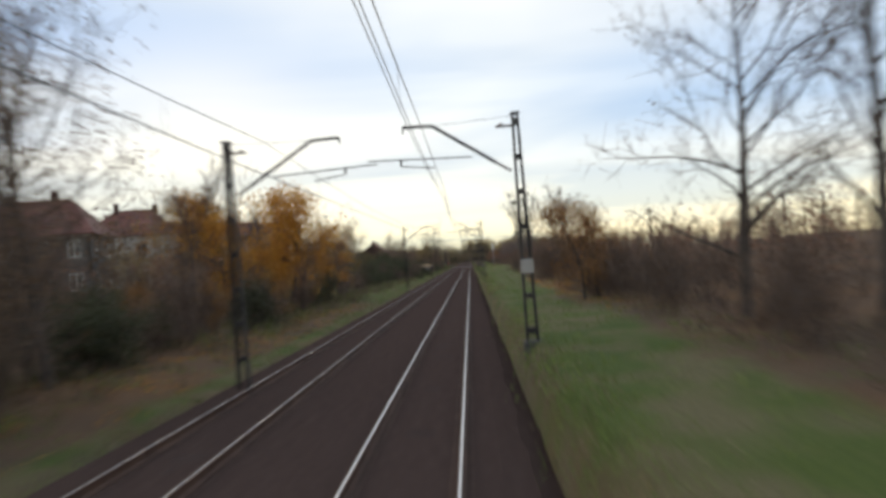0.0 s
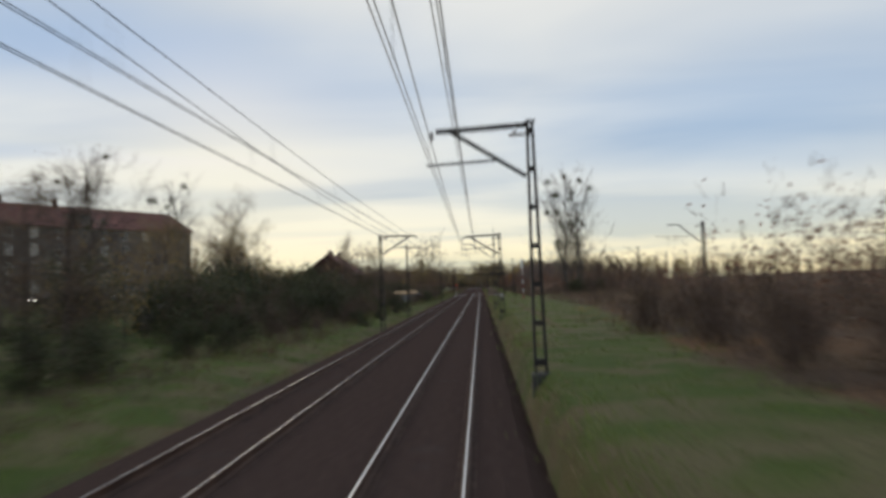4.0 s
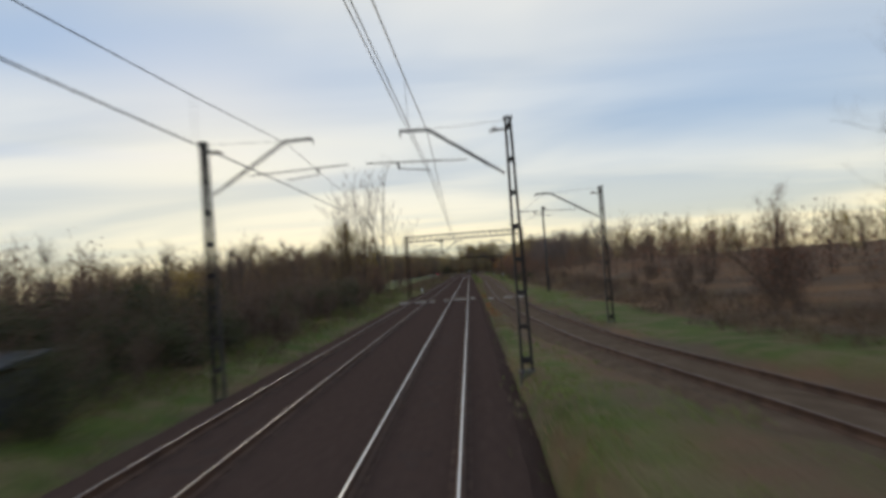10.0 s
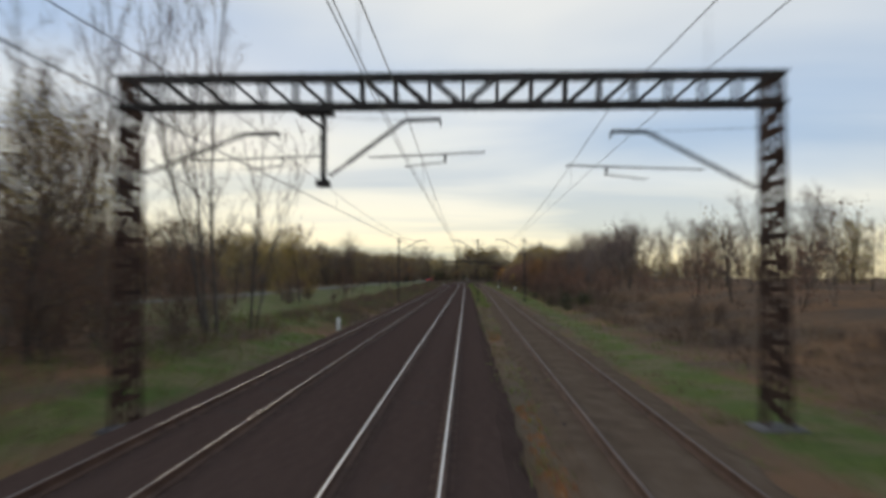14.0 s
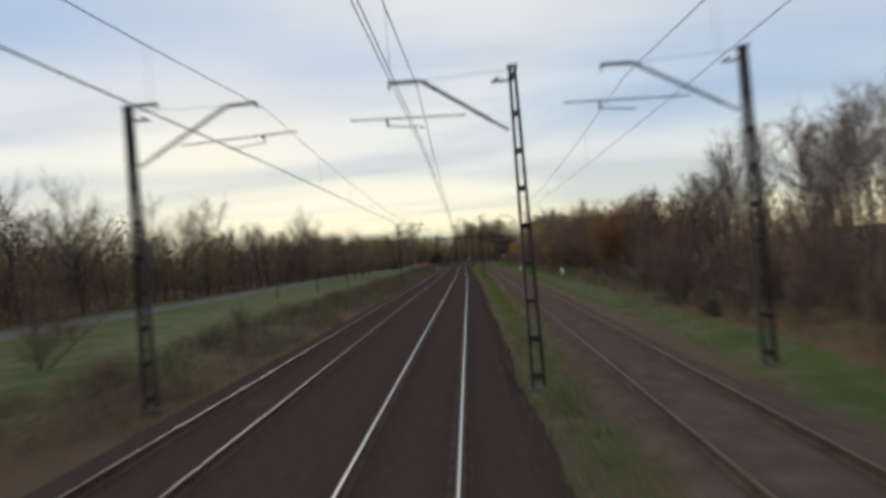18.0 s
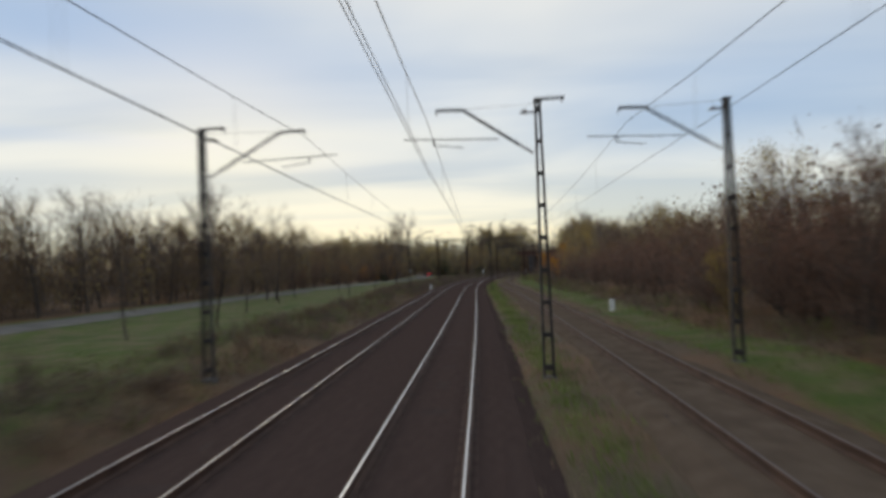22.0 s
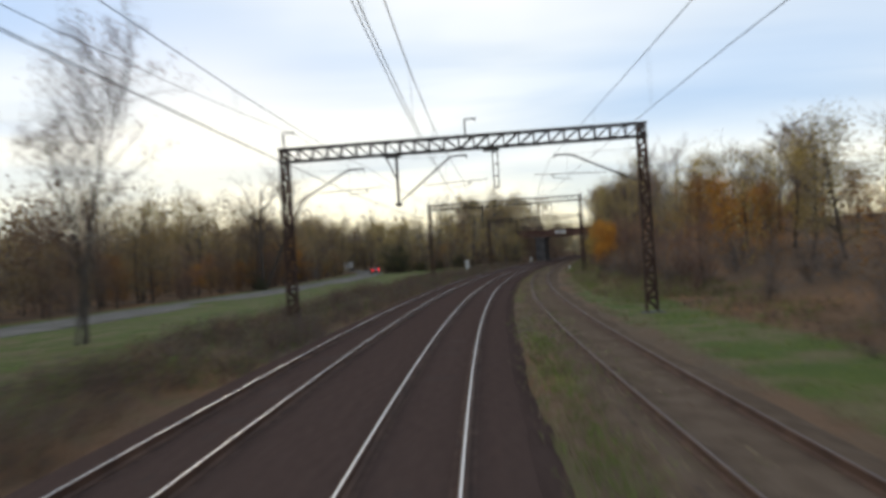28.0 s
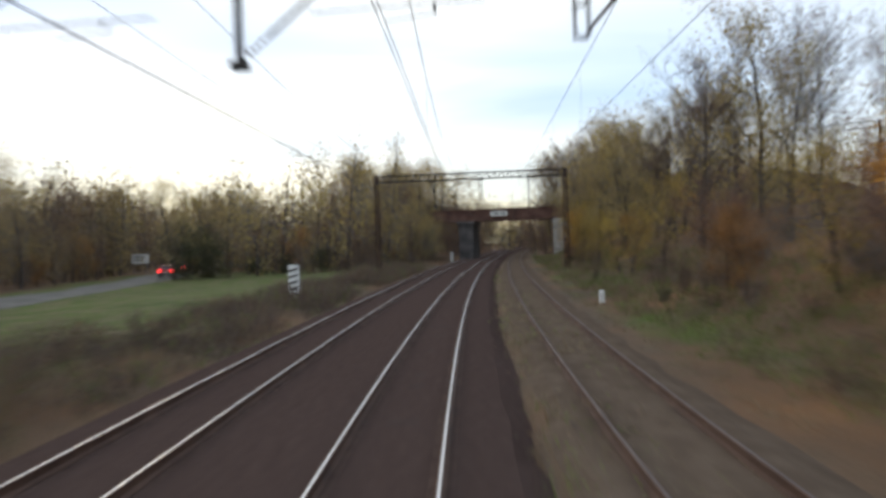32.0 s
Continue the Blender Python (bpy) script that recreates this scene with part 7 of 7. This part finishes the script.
# fallen leaves below the trees
lf = np.random.default_rng(31)
drop = []
for s0, s1, l0, l1, count in ((0, 56, -13.5, -7.4, 4200), (24, 66, 5.6, 9.5, 1500), (96, 128, 7.6, 11, 300), (520, 612, 9.5, 15, 900)):
    for _ in range(count):
        s, side = lf.uniform(s0, s1), lf.uniform(l0, l1)
        if noise.noise(Vector((s * 0.25, side * 0.4, 3.0))) > -0.1:
            drop.append((*place(s, side)[:2], ground_z(s, side) + 0.02))
solid_leaves = leaf_quads(np.array(drop), lf, 0.055, 3, 0.16)
solid_leaves[:, :, 2] = np.repeat(np.array([d[2] for d in drop]), 3)[:, None] + (solid_leaves[:, :, 2] - solid_leaves[:, :, 2].mean(1, keepdims=True)) * 0.35 + 0.01
tagged(new("fallen_leaves", quad_mesh("fallen_leaves", [solid_leaves], [LEAF_ORANGE])), "fallen orange leaves on the grass under the trees", "leaves", kind="stuff")


# ---------------------------------------------------------------- grass and loose stones
def tufts(name, label, mat, spots, blades, height, spread):
    r = np.random.default_rng(len(spots))
    vs, n = [], 0
    for s, side in spots:
        x, y, a = place(s, side)
        z = ground_z(s, side)
        for _ in range(blades):
            w = r.uniform(0, 6.28)
            bx, by = x + r.normal(0, spread), y + r.normal(0, spread)
            h = height * r.uniform(0.5, 1.3)
            lx, ly = r.normal(0, 0.35) * h, r.normal(0, 0.35) * h
            t = 0.012 + 0.01 * r.random()
            vs += [(bx - t * math.cos(w), by - t * math.sin(w), z - 0.02), (bx + t * math.cos(w), by + t * math.sin(w), z - 0.02), (bx + lx, by + ly, z + h)]
            n += 1
    me = bpy.data.meshes.new(name)
    me.from_pydata(vs, [], [(3 * i, 3 * i + 1, 3 * i + 2) for i in range(n)])
    me.materials.append(mat)
    return tagged(new(name, me), label, "grass", kind="stuff")


gr = random.Random(4)
tufts("verge_grass", "short green grass along the ballast", GRASS_BLADE, [(gr.uniform(-5, 300), gr.choice((gr.uniform(2.5, 8.0), -gr.uniform(6.5, 9.5)))) for _ in range(3000)], 9, 0.13, 0.22)
tufts("verge_grass", "short green grass beyond the siding", GRASS_BLADE, [(gr.uniform(240, 600), gr.uniform(7.6, 11.0)) for _ in range(1500)], 9, 0.16, 0.25)
tufts("dry_grass", "dry yellow grass between the tracks", DRY_BLADE, [(s, (siding_side(s) - 1.9 - abs(gr.gauss(0, 0.45))) if gr.random() < 0.6 else siding_side(s) + 2.1 + abs(gr.gauss(0, 0.5))) for s in (gr.uniform(215, 640) for _ in range(1600))], 9, 0.2, 0.2)
tufts("green_weeds", "green weeds between the main line and the siding", GRASS_BLADE, [(s, 2.6 + abs(gr.gauss(0, 0.5))) for s in (gr.uniform(320, 520) for _ in range(1600))], 10, 0.2, 0.2)
tufts("dry_grass", "dry grass on the meadow edge", DRY_BLADE, [(gr.uniform(20, 620), -gr.uniform(6.9, 9.8)) for _ in range(1800)], 9, 0.22, 0.22)

st = np.random.default_rng(9)
stones = Shape()
for _ in range(5200):
    s, side = st.uniform(0, 600), st.uniform(-6.0, 2.1)
    if min(abs(side - o) for o in (-0.7525, 0.7525, -3.08, -4.58)) < 0.1:
        continue
    x, y, a = place(s, side)
    r_ = st.uniform(0.02, 0.045)
    z = -0.205 if -5.3 < side < 1.4 else -0.28
    o = st.normal(0, 0.3, 6)
    stones.add([(x + r_ * (1 + o[0]), y, z), (x, y + r_ * (1 + o[1]), z), (x - r_ * (1 + o[2]), y, z), (x, y - r_ * (1 + o[3]), z), (x + r_ * o[4], y + r_ * o[5], z + r_ * 0.9)], [(0, 1, 4), (1, 2, 4), (2, 3, 4), (3, 0, 4), (3, 2, 1, 0)])
RUSTY = material("rusty_gravel", [(0.14, 0.058, 0.024), (0.23, 0.095, 0.038), (0.30, 0.14, 0.062)], 1.0, scale=1.5, fine=20.0, bump=0.3, random=0.25, gloss=0.0)
gravel = Shape()
for _ in range(7000):
    s, side = st.uniform(226, 300), st.uniform(2.2, 4.9)
    if noise.noise(Vector((s * 0.16, side * 0.6, 61.0))) < -0.05 or abs(side - siding_side(s)) < 1.5:
        continue
    x, y, a = place(s, side)
    r_ = st.uniform(0.05, 0.11)
    z = ground_z(s, side) - 0.01
    o = st.normal(0, 0.3, 6)
    gravel.add([(x + r_ * (1 + o[0]), y, z), (x, y + r_ * (1 + o[1]), z), (x - r_ * (1 + o[2]), y, z), (x, y - r_ * (1 + o[3]), z), (x + r_ * o[4], y + r_ * o[5], z + r_ * 0.4)], [(0, 1, 4), (1, 2, 4), (2, 3, 4), (3, 0, 4), (3, 2, 1, 0)])
tagged(new("rusty_gravel", gravel.mesh("rusty_gravel", RUSTY)), "rust-orange gravel spread between main line and siding", "gravel", kind="stuff")
tagged(new("loose_stones", stones.mesh("loose_stones", BALLAST)), "loose dark ballast stones between the sleepers", "stones", kind="stuff")
litter_rng = random.Random(2)
for s, side in ((452.0, 3.1), (470, 2.9), (556.0, 3.0)):
    x, y, a = place(s, side)
    z = -0.2 if side < 2 else ground_z(s, side)
    lt = Shape().block(-0.07, 0.07, -0.05, 0.05, 0.0, 0.05, 0.018)
    solid("litter_piece", lt, WHITE, "scrap of crumpled white paper on the ground", "litter", pose(x, y, z, 0, 8, litter_rng.uniform(0, 180)), "scraps of paper")
